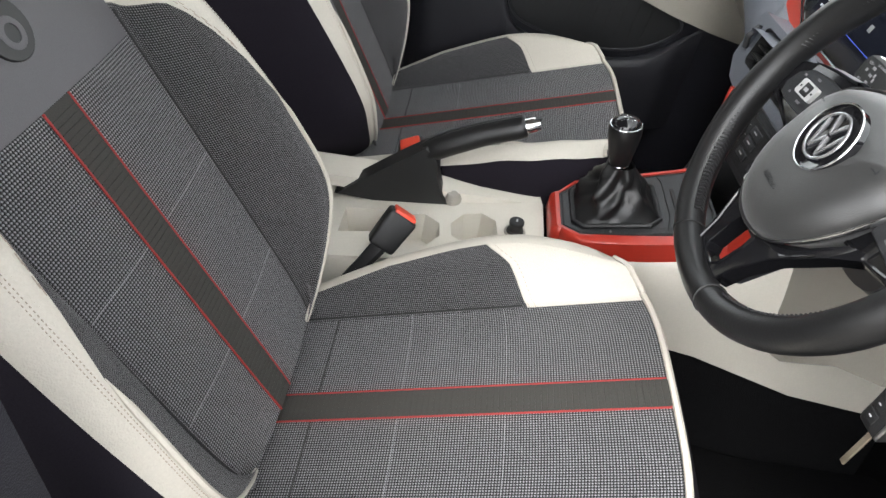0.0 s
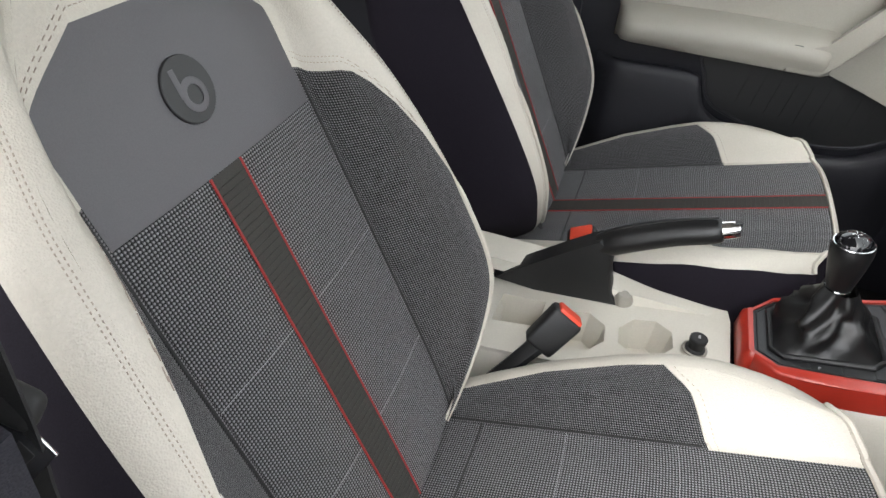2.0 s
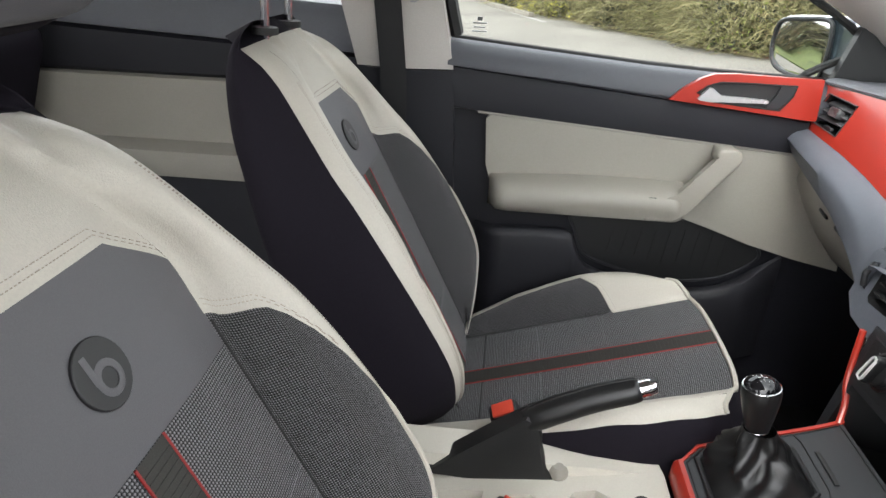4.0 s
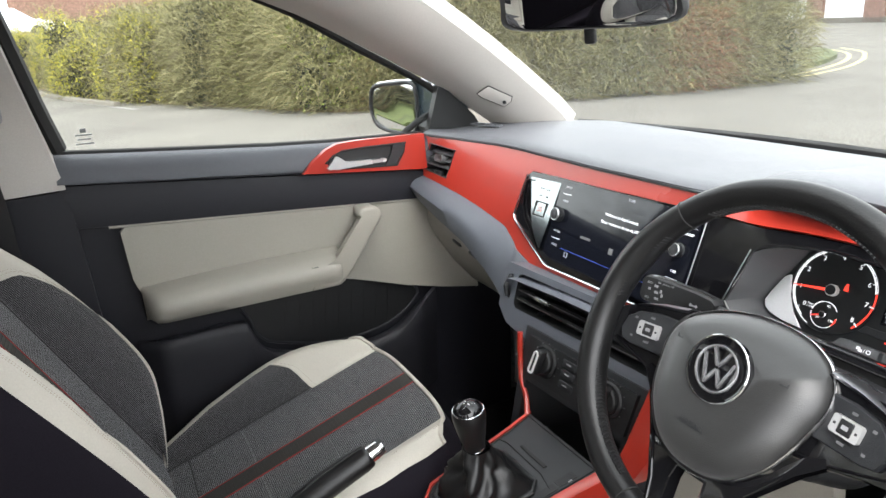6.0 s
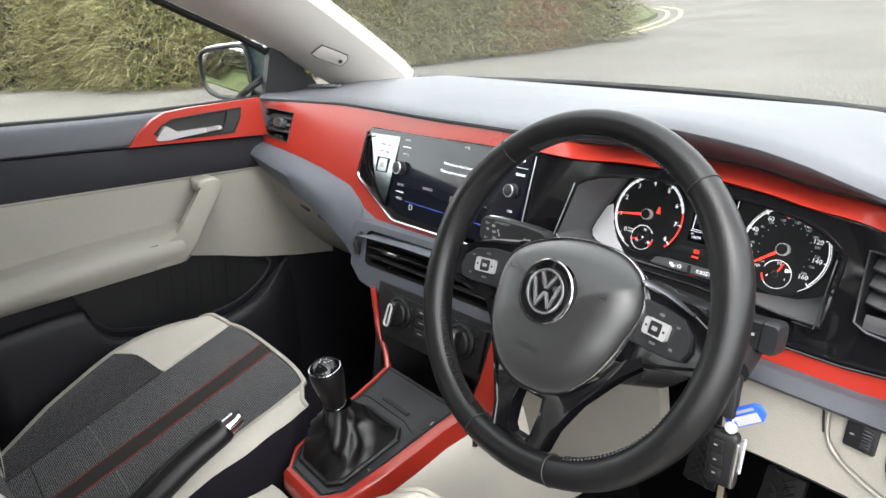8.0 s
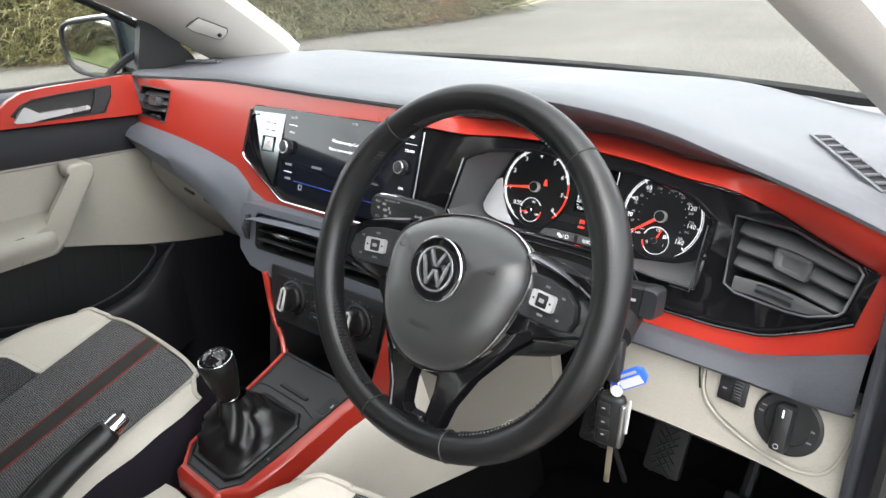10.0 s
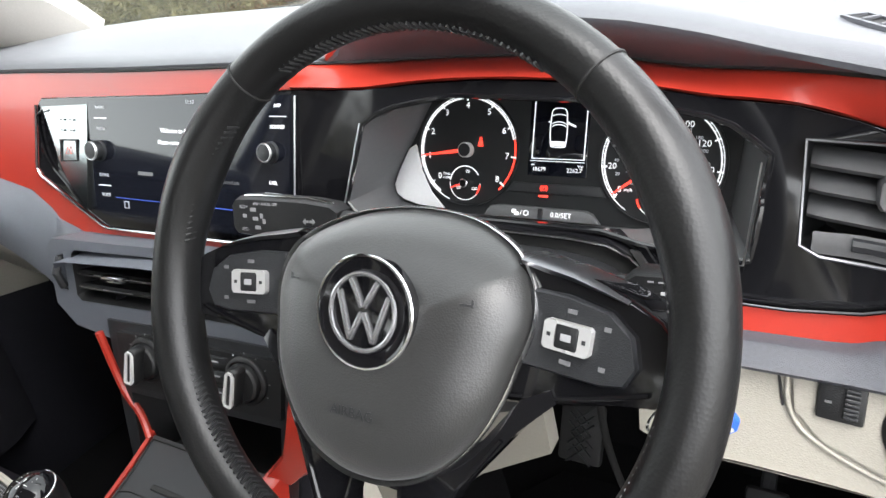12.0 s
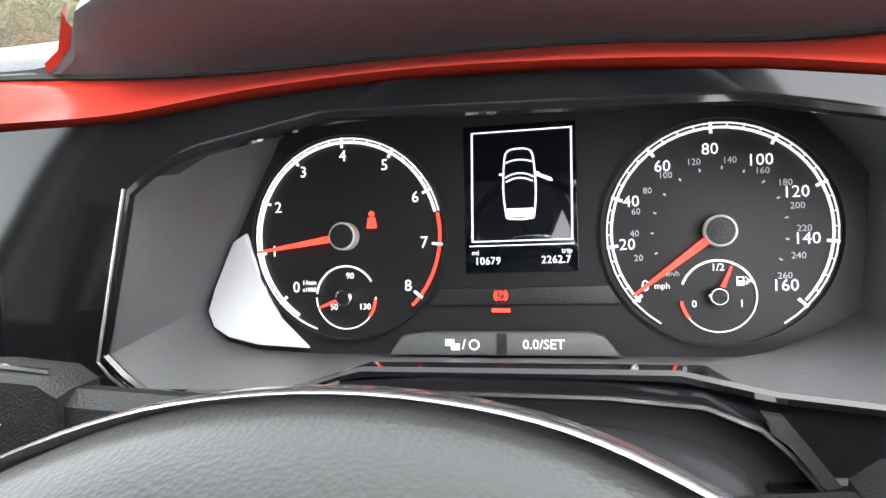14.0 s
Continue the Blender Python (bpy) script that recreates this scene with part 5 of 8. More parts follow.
def dashboard():
    d = thing("dashboard", (0, .3, .6), "blue-grey dashboard with red band, gloss black panel and cream lower parts", "dashboard")
    rows, end = [], []
    xs = sorted([-.665 + 1.355 * i / 59 for i in range(60)] + [.172, .176, .180, .185, .190, .195, .200])
    for x in xs:
        y, z, h = smooth_table(TOP_EDGE, x)
        ly, lz = lerp_table(HOOD, x)
        drop = .030 * ease((x - .36) / .26) + .012 * ease((-.42 - x) / .2)
        row = [Vector((x, yy, zz)) for yy, zz in ((y + .012, z - .012), (y, z), (y + (ly - y) * .35, z + (lz - z) * .25), (y + (ly - y) * .75, z + (lz - z) * .62), (ly, lz - .004), (ly - .001, lz), (ly + .004, lz + .004), (ly + .02, lz + .0075), (max(ly + .05, .27), lz + .009 - .55 * drop), (.36, 1.046 + .45 * (lz - 1.035) - drop), (.42, 1.046 + .18 * (lz - 1.035) - drop), (.48, 1.043 - drop), (.56, 1.036 - drop), (.66, 1.015 - drop), (.72, .98))]
        rows.append(row)
        if .171 < x < .1911:
            end.append([q + Vector((-.0045, -.0015, .0008)) for q in row[1:7]])
    part("dash_top", loft(rows), DASH_TOP, d, "blue-grey grained soft plastic top", 50)
    part("red_hood_end", loft(end), RED, d, "red side of the instrument hood", 50)
    part("top_seam", tube([Vector((-.64 + 1.30 * i / 60, *smooth_table(TOP_EDGE, -.64 + 1.30 * i / 60)[:2])) + Vector((0, -.001, 0)) for i in range(61)], .0016, 5), RUBBER, d)
    # red band over the driver's side: from the soft top down to the black panel
    rows = []
    for i in range(50):
        x = .135 + .555 * i / 49
        y, z, h = smooth_table(TOP_EDGE, x)
        p, q = Vector((x, y, z - .001)), face(x, smooth_table(BLACK_TOP, x)[0], .002)
        m = p.lerp(q, .55) + Vector((0, -.003, .001))
        rows.append([p + Vector((0, .01, -.004)), p, p.lerp(m, .5) + Vector((0, -.002, .0015)), m, q + Vector((0, -.004, .003)), q, q + Vector((0, .012, -.003))])
    part("red_brow", loft(rows), RED, d, "satin red band under the instrument brow", 50)
    left_hole = LEFT_VENT
    red = [(-.662, .022), (-.5, .028), (-.35, .0335), (-.1, .0315), (.135, .0335), (.135, .0115), (-.05, .007), (-.252, .004), (-.262, -.005), (-.275, -.078), (-.27, -.088), (-.162, -.140), (-.15, -.1425), (.13, -.1365), (.13, -.152), (-.05, -.1535), (-.165, -.1605), (-.18, -.158), (-.248, -.140), (-.262, -.128), (-.30, -.108), (-.34, -.101), (-.40, -.090), (-.48, -.0785), (-.55, -.0715), (-.662, -.063)]
    part("red_fascia", panel(red, [left_hole], .02, face, .02), RED, d, "satin red fascia panel", 30)
    low = [(.40, -.134), (.505, -.1325), (.55, -.1325), (.591, -.1285), (.606, -.122), (.639, -.102), (.667, -.083), (.672, -.035), (.690, -.034), (.688, -.0725), (.683, -.101), (.651, -.1165), (.617, -.1355), (.600, -.1440), (.585, -.1485), (.555, -.1505), (.50, -.150), (.40, -.149)]
    part("red_strip", panel(low, [], .02, lambda a, b, n: face(a, b, n + .001), .02), RED, d, "satin red strip below the air vent", 30)
    # gloss black panel with openings for the instruments and the vent
    clus_hole = [(.214, -.016), (.24, -.004), (.30, .006), (.445, .001), (.50, -.010), (.530, -.030), (.524, -.104), (.48, -.101), (.447, -.097), (.433, -.091), (.307, -.091), (.277, -.1005), (.214, -.102), (.194, -.088)]
    vent_hole = RIGHT_VENT
    black = [(-.25, .003), (-.05, .006), (.14, .0105), (.21, .010), (.27, .015), (.33, .017), (.39, .015), (.45, .010), (.49, .004), (.54, -.001), (.575, -.010), (.61, -.021), (.655, -.031), (.676, -.036), (.667, -.0835), (.639, -.1025), (.606, -.1225), (.591, -.129), (.55, -.133), (.505, -.133), (.44, -.1345), (.13, -.140), (-.15, -.1415), (-.161, -.139), (-.268, -.087), (-.274, -.078), (-.26, -.005)]
    part("gloss_panel", panel(black, [clus_hole, vent_hole], .014, lambda a, b, n: face(a, b, n + .002), .03), GLOSS, d, "piano black instrument panel", 30)
    for pts in ([(-.26, -.004), (-.275, -.079), (-.269, -.089), (-.16, -.1405), (-.15, -.1425), (.12, -.1370)], [(.44, -.1325), (.505, -.131), (.55, -.131), (.590, -.127), (.606, -.1205), (.639, -.1005), (.666, -.0815)]):
        part("chrome_line", tube([face(a, b, .004) for a, b in pts], .0016 if pts[0][0] < 0 else .0008, 6), CHROME if pts[0][0] < 0 else DARK_CHROME, d, "thin chrome line")
    lip = [(.45, -.1255), (.505, -.124), (.55, -.124), (.588, -.1205), (.603, -.1145), (.636, -.0945), (.660, -.0765)]
    part("panel_lip", loft([[face(a, b, .002), face(a, b - .001, .0055), face(a, b - .0025, .006), face(a, b - .0055, .0035)] for a, b in lip]), GLOSS, d, "raised gloss black lip", 40)
    # soft grey pad below the red on the passenger side, down to the middle vents
    up = [(-.662, -.063), (-.55, -.0715), (-.48, -.0785), (-.40, -.090), (-.34, -.101), (-.30, -.108), (-.262, -.128), (-.248, -.140), (-.18, -.158), (-.165, -.1605), (-.05, -.1535), (.06, -.1525), (.13, -.152)]
    lo = [(-.662, .166, .886), (-.56, .160, .866), (-.48, .155, .854), (-.42, .153, .843), (-.37, .151, .828), (-.325, .149, .812), (-.285, .146, .795), (-.235, .140, .768), (-.205, .118, .800), (-.19, .115, .845), (-.05, .121, .852), (.06, .127, .852), (.13, .132, .852)]
    rows = []
    for i in range(60):
        s = i / 59 * (len(up) - 1)
        k = min(int(s), len(up) - 2)
        t = s - k
        a, b = Vector((*up[k], 0)).lerp(Vector((*up[k + 1], 0)), t), Vector(lo[k]).lerp(Vector(lo[k + 1]), t)
        p = face(a.x, a.y, .0)
        out, part_way = .030 * (1 - ease((b.x + .40) / .17)) + .003 * ease((b.x + .40) / .17), .42 + .25 * ease((b.x + .40) / .17)
        m2 = p.lerp(b, part_way) + Vector((0, -out, .2 * out - .001))
        m1 = p.lerp(m2, .8) + Vector((0, .0, .08 * out))
        m2 = m2.lerp(b, .08)
        rows.append([p + Vector((0, .01, .002)), p + Vector((0, -.002, -.001)), p.lerp(m1, .6) + Vector((0, -.002, .002)), m1, m2, b, b + Vector((0, .02, -.004)), b + Vector((0, .10, -.01))])
    part("passenger_pad", loft(rows), SLATE_LIGHT, d, "grey soft plastic pad under the red fascia", 50)
    # glovebox below the pad
    rows = [[(x, .19, .86 - .02 * (x + .66)), (x, .185, .835 - .12 * (x + .66)), (x, .205, .79 - .12 * (x + .66)), (x, .25, .72 - .1 * (x + .66)), (x, .30, .66), (x, .42, .62)] for x in (-.655, -.56, -.46, -.36, -.26, -.16)]
    part("glovebox", loft(rows), CREAM, d, "cream glovebox lid", 50)
    for x in (-.50, -.43):
        part("glovebox_slot", box_at((x, .186, .83 - .12 * (x + .66)), (.035, .006, .007), .002, 0, 8, 0), GREYBLACK, d)
    # soft pad and cream panel on the driver's side
    up = [(.40, -.149), (.50, -.150), (.585, -.1485), (.617, -.1355), (.651, -.1165), (.683, -.101)]
    lo = [(.40, .145, .8435), (.50, .143, .8445), (.585, .141, .8455), (.617, .137, .847), (.651, .132, .850), (.684, .127, .8565)]
    rows = []
    for i in range(30):
        s = i / 29 * (len(up) - 1)
        k = min(int(s), len(up) - 2)
        t = s - k
        a, b = Vector((*up[k], 0)).lerp(Vector((*up[k + 1], 0)), t), Vector(lo[k]).lerp(Vector(lo[k + 1]), t)
        p = face(a.x, a.y, .0)
        fold = p.lerp(b, .38) + Vector((0, -.004, .004))
        rows.append([p + Vector((0, .01, .004)), p + Vector((0, -.002, -.0005)), p.lerp(fold, .75) + Vector((0, -.0005, .0008)), fold, fold.lerp(b, .2) + Vector((0, -.0012, 0)), b + Vector((0, -.0008, .0025)), b, b + Vector((0, .005, -.004)), b + Vector((0, .05, -.006))])
    part("driver_pad", loft(rows), SLATE, d, "blue-grey soft plastic pad", 50)
    return d


dash = dashboard()


def cream_plane(a, b, n=0.0):
    """The cream panel under the driver's pad: a along x, b = z."""
    return Vector((a, .150 - .10 * max(0.0, a - .55) + .28 * (b - .83), b)) + Vector((0, -.96, .27)) * n


def lower_dash():
    d = thing("lower_dash_panel", (.55, .15, .7), "cream lower dashboard panel with switches under the soft pad", "dashboard panel")
    left = [(.13, .845), (.375, .80), (.378, .70), (.30, .64), (.20, .53), (.15, .50), (.13, .52)]
    part("column_panel", panel(left, [], .02, lambda a, b, n: Vector((a, .15 + .12 * (.8 - b) - n, b)), .05), CREAM, d, "cream panel under the column", 30)
    out = [(.455, .853), (.692, .853), (.697, .78), (.690, .772), (.63, .774), (.48, .770), (.462, .778)]
    part("knee_panel", panel(out, [], .02, cream_plane, .04), CREAM, d, "cream knee panel", 30)
    rows = [[cream_plane(a, z), cream_plane(a, z) + Vector((0, .012, -.010)), cream_plane(a, z) + Vector((0, .12, -.02))] for a, z in ((.462, .778), (.48, .770), (.63, .774), (.69, .772))]
    part("knee_edge", loft(rows), CREAM, d, "", 50)
    sw = [(.555, .853), (.560, .818), (.577, .802), (.616, .789), (.653, .787), (.674, .800), (.684, .84), (.685, .853)]
    part("switch_plate", panel(sw, [], .006, lambda a, b, n: cream_plane(a, b, n + .003), .03), CREAM, d, "raised cream switch plate", 30)
    part("plate_ridge", tube([cream_plane(q.x, q.y, .0006) for q in spline([(.552, .853, 0), (.557, .817, 0), (.575, .799, 0), (.616, .785, 0), (.655, .783, 0), (.678, .798, 0), (.688, .84, 0), (.689, .853, 0)], 40)], .0017, 8), CREAM, d, "raised ridge round the switches", 60)
    part("plate_seam", tube([cream_plane(a, b, .0005) for a, b in ((.547, .853), (.548, .84), (.553, .818))], .0010, 5), RUBBER, d)
    c = axes(cream_plane(.637, .8215, .0035), (1, -.10, 0), (0, .28, .96))
    part("light_switch", lathe([(.030, -.002), (.0295, .001), (.027, .003), (.020, .003), (.0195, .0015), (0.001, .0015)], 40, c), DARK, d, "black rotary light switch")
    part("switch_knob", block((.015, .044, .016), .004, 2, c @ Matrix.Translation((-.001, -.003, .008))), DARK, d, "black turning grip")
    part("knob_mark", block((.0015, .007, .001), 0, 1, c @ Matrix.Translation((-.001, .012, .0162))), WHITE_INK, d)
    for u, v, w in ((-.0215, .009, .0042), (-.0235, .003, .0042), (-.004, .0235, .0022), (.0215, .002, .003), (.0205, -.009, .0042)):
        part("switch_symbol", block((w, .0016, .0004), 0, 1, c @ Matrix.Translation((u, v, .0031))), DIM_INK, d)
    part("sun_symbol", tube([c @ Vector((-.001 + .0022 * math.cos(k * math.pi / 6), -.019 + .0022 * math.sin(k * math.pi / 6), .0162)) for k in range(12)], .0004, 4, True), GREY_INK, d)
    c = axes(cream_plane(.585, .832, .0035), (1, -.10, 0), (0, .28, .96))
    part("level_switch", block((.027, .029, .006), .002, 2, c), DARK, d, "black headlight level switch")
    for k in range(7):
        a = -1.0 + k * .33
        part("wheel_rib", block((.008, .0022, .002), .0005, 1, c @ Matrix.Translation((.006, .009 * a, .004 + .002 * math.cos(a)))), GREYBLACK, d)
    part("level_symbol", block((.004, .0016, .0004), 0, 1, c @ Matrix.Translation((-.007, -.002, .0031))), DIM_INK, d)
    side = [(.118, .98), (.124, .92), (.119, .90), (.112, .862), (.114, .845), (.112, .78), (.16, .72), (.5, .68), (.5, 1.0)]
    part("end_cover", loft([[(x, y + g, z) for y, z in side] for x, g in ((.688, .012), (.6895, .003), (.694, .0), (.704, .002), (.708, .01))], close_u=True, caps=True), SLATE, d, "blue-grey dash end cover", 40)


lower_dash()


def vent(name, outline, to, material_frame, label, slats, tab, group=""):
    """An air vent: outline on a surface given by to(a, b, n); a dark box behind, slats, a tab and a bright rim."""
    v = thing(name, to(sum(p[0] for p in outline) / len(outline), min(p[1] for p in outline), -.02), label, "air vent", group)
    n = len(outline)
    cx, cy = sum(p[0] for p in outline) / n, sum(p[1] for p in outline) / n
    part("rim", tube([to(a, b, .003) for a, b in outline], .0013, 6, True), material_frame, v, "thin bright rim")
    inn = [(cx + (a - cx) * .97, cy + (b - cy) * .95) for a, b in outline]
    part("duct", loft([[to(a, b, .0) for a, b in outline], [to(a, b, -.012) for a, b in inn], [to(cx + (a - cx) * .8, cy + (b - cy) * .8, -.05) for a, b in inn]], close_u=True), DARK, v, "black duct")
    part("duct_back", loft([[to(cx, cy, -.05)] * n, [to(cx + (a - cx) * .8, cy + (b - cy) * .8, -.05) for a, b in inn]], close_u=True), RUBBER, v)
    lo, hi = min(p[1] for p in inn), max(p[1] for p in inn)
    for k in range(slats[0]):
        b = hi - (hi - lo) * (k + .75) / (slats[0] + slats[1])
        xs = []
        for (ax, ay), (bx, by) in zip(inn, inn[1:] + inn[:1]):
            if (ay > b) != (by > b):
                xs.append(ax + (bx - ax) * (b - ay) / (by - ay))
        if len(xs) < 2:
            continue
        x0, x1 = min(xs), max(xs)
        h = (hi - lo) / (slats[0] + slats[1]) * .46
        ring = [[to(x, b + h * .95, -.020), to(x, b + h * .25, -.006 + e), to(x, b - h * .62, .000 + e), to(x, b - h * .95, -.003 + e), to(x, b - h * .6, -.016), to(x, b + h * .4, -.03)] for x, e in ((x0 + .001, -.006), (x0 + .010, 0), ((x0 + x1) / 2, 0), (x1 - .010, 0), (x1 - .001, -.006))]
        part("slat", loft(ring, close_u=True, caps=True), VENT_GREY, v, "charcoal slat", 40)
    ta, tb, tw, th = tab
    part("tab", loft([[to(ta + tw * sx * s, tb + th * sy * s, nn) for sx, sy in ((-1, -.6), (-.85, -1), (.85, -1), (1, -.6), (1, .6), (.85, 1), (-.85, 1), (-1, .6))] for s, nn in ((1, -.01), (1, .004), (.9, .007), (.55, .0062), (.5, .0055))], close_u=True, caps=True), VENT_GREY, v, "charcoal direction tab", 40)
    return v


v = vent("air_vent", LEFT_VENT, lambda a, b, n: face(a, b, n - .002), VENT_GREY, "square black air vent set in the red fascia", (3, 1.3), (-.575, -.018, .017, .009), "fascia vents")
part("shut_off_wheel", box_at(face(-.575, -.048, -.004), (.03, .008, .008), .002), GREYBLACK, v)
SLANT = .10
v = vent("air_vent", [(a, b + SLANT * (a - .607)) for a, b in RIGHT_VENT], lambda a, b, n: face(a, b - SLANT * (a - .607), n + .003), DARK_CHROME, "wide black air vent in the gloss panel", (3, 1.5), (.606, -.053, .017, .010), "fascia vents")
part("shut_off_wheel", loft([[face(x, -.0855 - .06 * (x - .597) + .0045 * math.cos(a), .003 + .004 * math.sin(a)) for a in (0, .8, 1.6, 2.4, 3.14)] for x in (.580, .588, .597, .606, .614)]), GREYBLACK, v, "ribbed shut-off wheel")
part("lower_flap", loft([[face(x, b0 + (b1 - b0) * k / 3, .0035 - .002 * (k == 0)) for k in range(4)] for x, b0, b1 in ((.558, -.078, -.0915), (.585, -.0785, -.0930), (.612, -.079, -.0938), (.630, -.080, -.0898), (.648, -.0805, -.0822))]), VENT_GREY, v, "charcoal lower flap")


def top_vents():
    for at, u, ln, lab in (((.615, .314, 1.0150), (.59, -.84, -.045), .166, "long slotted demister vent in the dash top"), ((-.600, .330, 1.037), (.95, .30, .0), .085, "small slotted demister vent in the dash top")):
        g = thing("demister_vent", at, lab, "air vent", "dash top vents")
        f = axes(at, u, (-u[1], u[0], 0))
        w = .0105
        ring = [(-ln / 2, -w), (-ln / 2 + .004, w), (ln / 2 - .004, w), (ln / 2, -w)]
        part("frame", ring2(ring, [(a * .965, b * .70) for a, b in ring], .0035, f @ Matrix.Translation((0, 0, .0022))), DASH_TOP, g, "grey vent frame")
        part("opening", prism([(a * .965, b * .74) for a, b in ring], .004, 0, f @ Matrix.Translation((0, 0, .0002))), RUBBER, g, "black opening")
        k = int(ln / .019)
        for i in range(1, k):
            part("bar", block((.0024, w * 1.5, .0030), .0006, 1, f @ Matrix.Translation((-ln / 2 + i * ln / k, 0, .0018)) @ Matrix.Rotation(radians(3), 4, "Z")), DASH_TOP, g)


top_vents()

# ---- instruments and screen ----
CL = axes((.362, .269, .939), (1, 0, 0), (0, math.sin(radians(21)), math.cos(radians(21))))


def around(poly, count, c):
    """The outline read off at even angles round c."""
    out = []
    for k in range(count):
        a = 2 * math.pi * k / count
        dx, dy = math.cos(a), math.sin(a)
        best = 0
        for (ax, ay), (bx, by) in zip(poly, poly[1:] + poly[:1]):
            ex, ey = bx - ax, by - ay
            den = dx * ey - dy * ex
            if abs(den) < 1e-12:
                continue
            t = ((ax - c[0]) * ey - (ay - c[1]) * ex) / den
            s = ((ax - c[0]) * dy - (ay - c[1]) * dx) / den
            if t > 0 and -1e-9 <= s <= 1 + 1e-9:
                best = max(best, t)
        out.append((c[0] + dx * best, c[1] + dy * best))
    return out


def arc(cx, cy, r0, r1, a0, a1, n=0.0, thick=.0005, steps=40):
    """A flat ring sector in the cluster's plane, angles in degrees."""
    rows = []
    for k in range(steps + 1):
        a = radians(a0 + (a1 - a0) * k / steps)
        rows.append([CL @ Vector((cx + r * math.cos(a), cy + r * math.sin(a), m)) for r, m in ((r0, n), (r0, n + thick), (r1, n + thick), (r1, n))])
    return loft(rows, close_u=True, caps=True)


def bar(cx, cy, r0, r1, a, w, n=.0, thick=.0005):
    f = CL @ Matrix.Translation((cx, cy, n)) @ Matrix.Rotation(radians(a), 4, 'Z')
    return block((r1 - r0, w, thick), 0, 1, f @ Matrix.Translation(((r0 + r1) / 2, 0, thick / 2)))


def at(u, v, n=.0008, turn=0):
    return CL @ Matrix.Translation((u, v, n)) @ Matrix.Rotation(radians(turn), 4, 'Z')


def cluster():
    c = thing("instrument_cluster", (.36, .27, .86), "black instrument cluster with white-ringed dials and red needles", "instruments")
    hole = [(.214, -.016), (.24, -.004), (.30, .006), (.445, .001), (.50, -.010), (.530, -.030), (.524, -.104), (.48, -.101), (.447, -.097), (.433, -.091), (.307, -.091), (.277, -.1005), (.214, -.102), (.194, -.088)]
    plate = [(-.132, .030), (-.118, .056), (.0, .058), (.115, .056), (.145, .02), (.140, -.040), (.10, -.058), (-.10, -.058), (-.150, -.055), (-.166, -.038)]
    n = 96
    a, b = around(hole, n, (.35, -.055)), around(plate, n, (0, 0))
    front = [face(x, v, .004) for x, v in a]
    back = [CL @ Vector((u, v, .0)) for u, v in b]
    rows = [front, [p + (q - p) * .04 + FACE_N * -.004 for p, q in zip(front, back)], [p.lerp(q, .9) + FACE_N * .002 for p, q in zip(front, back)], back]
    part("surround", loft(rows, close_u=True), BEZEL, c, "charcoal sloping surround", 40)
    part("surround_rim", tube(front, .0022, 6, True), GLOSS, c, "gloss black rim")
    for edge in ([(.212, -.017), (.193, -.088), (.198, -.094), (.212, -.1035), (.277, -.1018), (.300, -.0945)], [(.525, -.036), (.520, -.1045), (.500, -.1035)]):
        part("rim_line", tube([face(x, v, .0064) for x, v in edge], .0007, 5), SATIN, c, "thin bright line on the rim")
    part("dial_plate", prism(b, .003, 0, CL), GAUGE_FACE, c, "matt black dial plate")
    # the sky's reflection beside the rev counter, modelled as a pale plate
    part("sky_reflection", prism([(-.139, .003), (-.146, -.001), (-.157, -.025), (-.161, -.036), (-.158, -.044), (-.150, -.049), (-.133, -.0530), (-.106, -.0545), (-.121, -.040), (-.132, -.020), (-.1365, -.004)], .003, .0006, CL @ Matrix.Translation((0, 0, .0052))), SKY_REFLECTION, c, "pale crescent of reflected sky beside the rev counter")
    sp = .0860
    # rev counter
    t = part("rev_counter", arc(-sp, 0, .0500, .0510, 0, 360, .0, .003, 60), GAUGE_FACE, c, "rev counter dial")
    part("scale_ring", join(arc(-sp, 0, .0458, .0472, 13, 236, .001), arc(-sp, 0, .0480, .0487, 13, 250, .001)), LIT_WHITE, t, "white scale ring")
    part("red_zone", arc(-sp, 0, .0467, .0482, -46, 12, .001), LIT_RED, t, "red end of the scale")
    for k in range(9):
        ang = 222 - 32.6 * k
        part("tick", bar(-sp, 0, .0438, .0489, ang, .0012, .0012), LIT_WHITE, t)
        for m in range(1, 4):
            if k < 6:
                part("fine_tick", bar(-sp, 0, .0458, .0487, ang - 8.15 * m, .0005, .0012), LIT_WHITE, t)
        r = .0397 if k else .0371
        words(str(k), .0078, at(-sp + r * math.cos(radians(ang)), r * math.sin(radians(ang))), LIT_WHITE, t, name="numeral")
    words("1/min", .0034, at(-sp - .0205, -.0225), LIT_WHITE, t, name="unit")
    words("x1000", .0030, at(-sp - .0205, -.0260), LIT_WHITE, t, name="unit")
    part("needle", prism([(.004, -.0018), (.0474, -.0005), (.0474, .0005), (.004, .0018)], .001, 0, at(-sp, 0, .004, 188)), LIT_RED, t, "red needle")
    part("needle_hub", lathe([(.0068, 0), (.0068, .0062), (.0056, .0066)], 28, at(-sp, 0, .001)), KNOB_SILVER, t, "silver needle hub")
    part("hub_cap", lathe([(.0060, .0058), (.0058, .0070), (.001, .0072)], 28, at(-sp, 0, .001)), GREYBLACK, t)
    # coolant gauge
    t2 = part("temperature_gauge", join(arc(-sp - .001, -.030, .0150, .0158, 30, 172, .001), arc(-sp - .001, -.030, .0152, .0157, 180, 360, .001)), LIT_WHITE, c, "small coolant dial ring")
    part("red_zone", arc(-sp - .001, -.030, .0148, .0160, -38, -4, .0014), LIT_RED, t2)
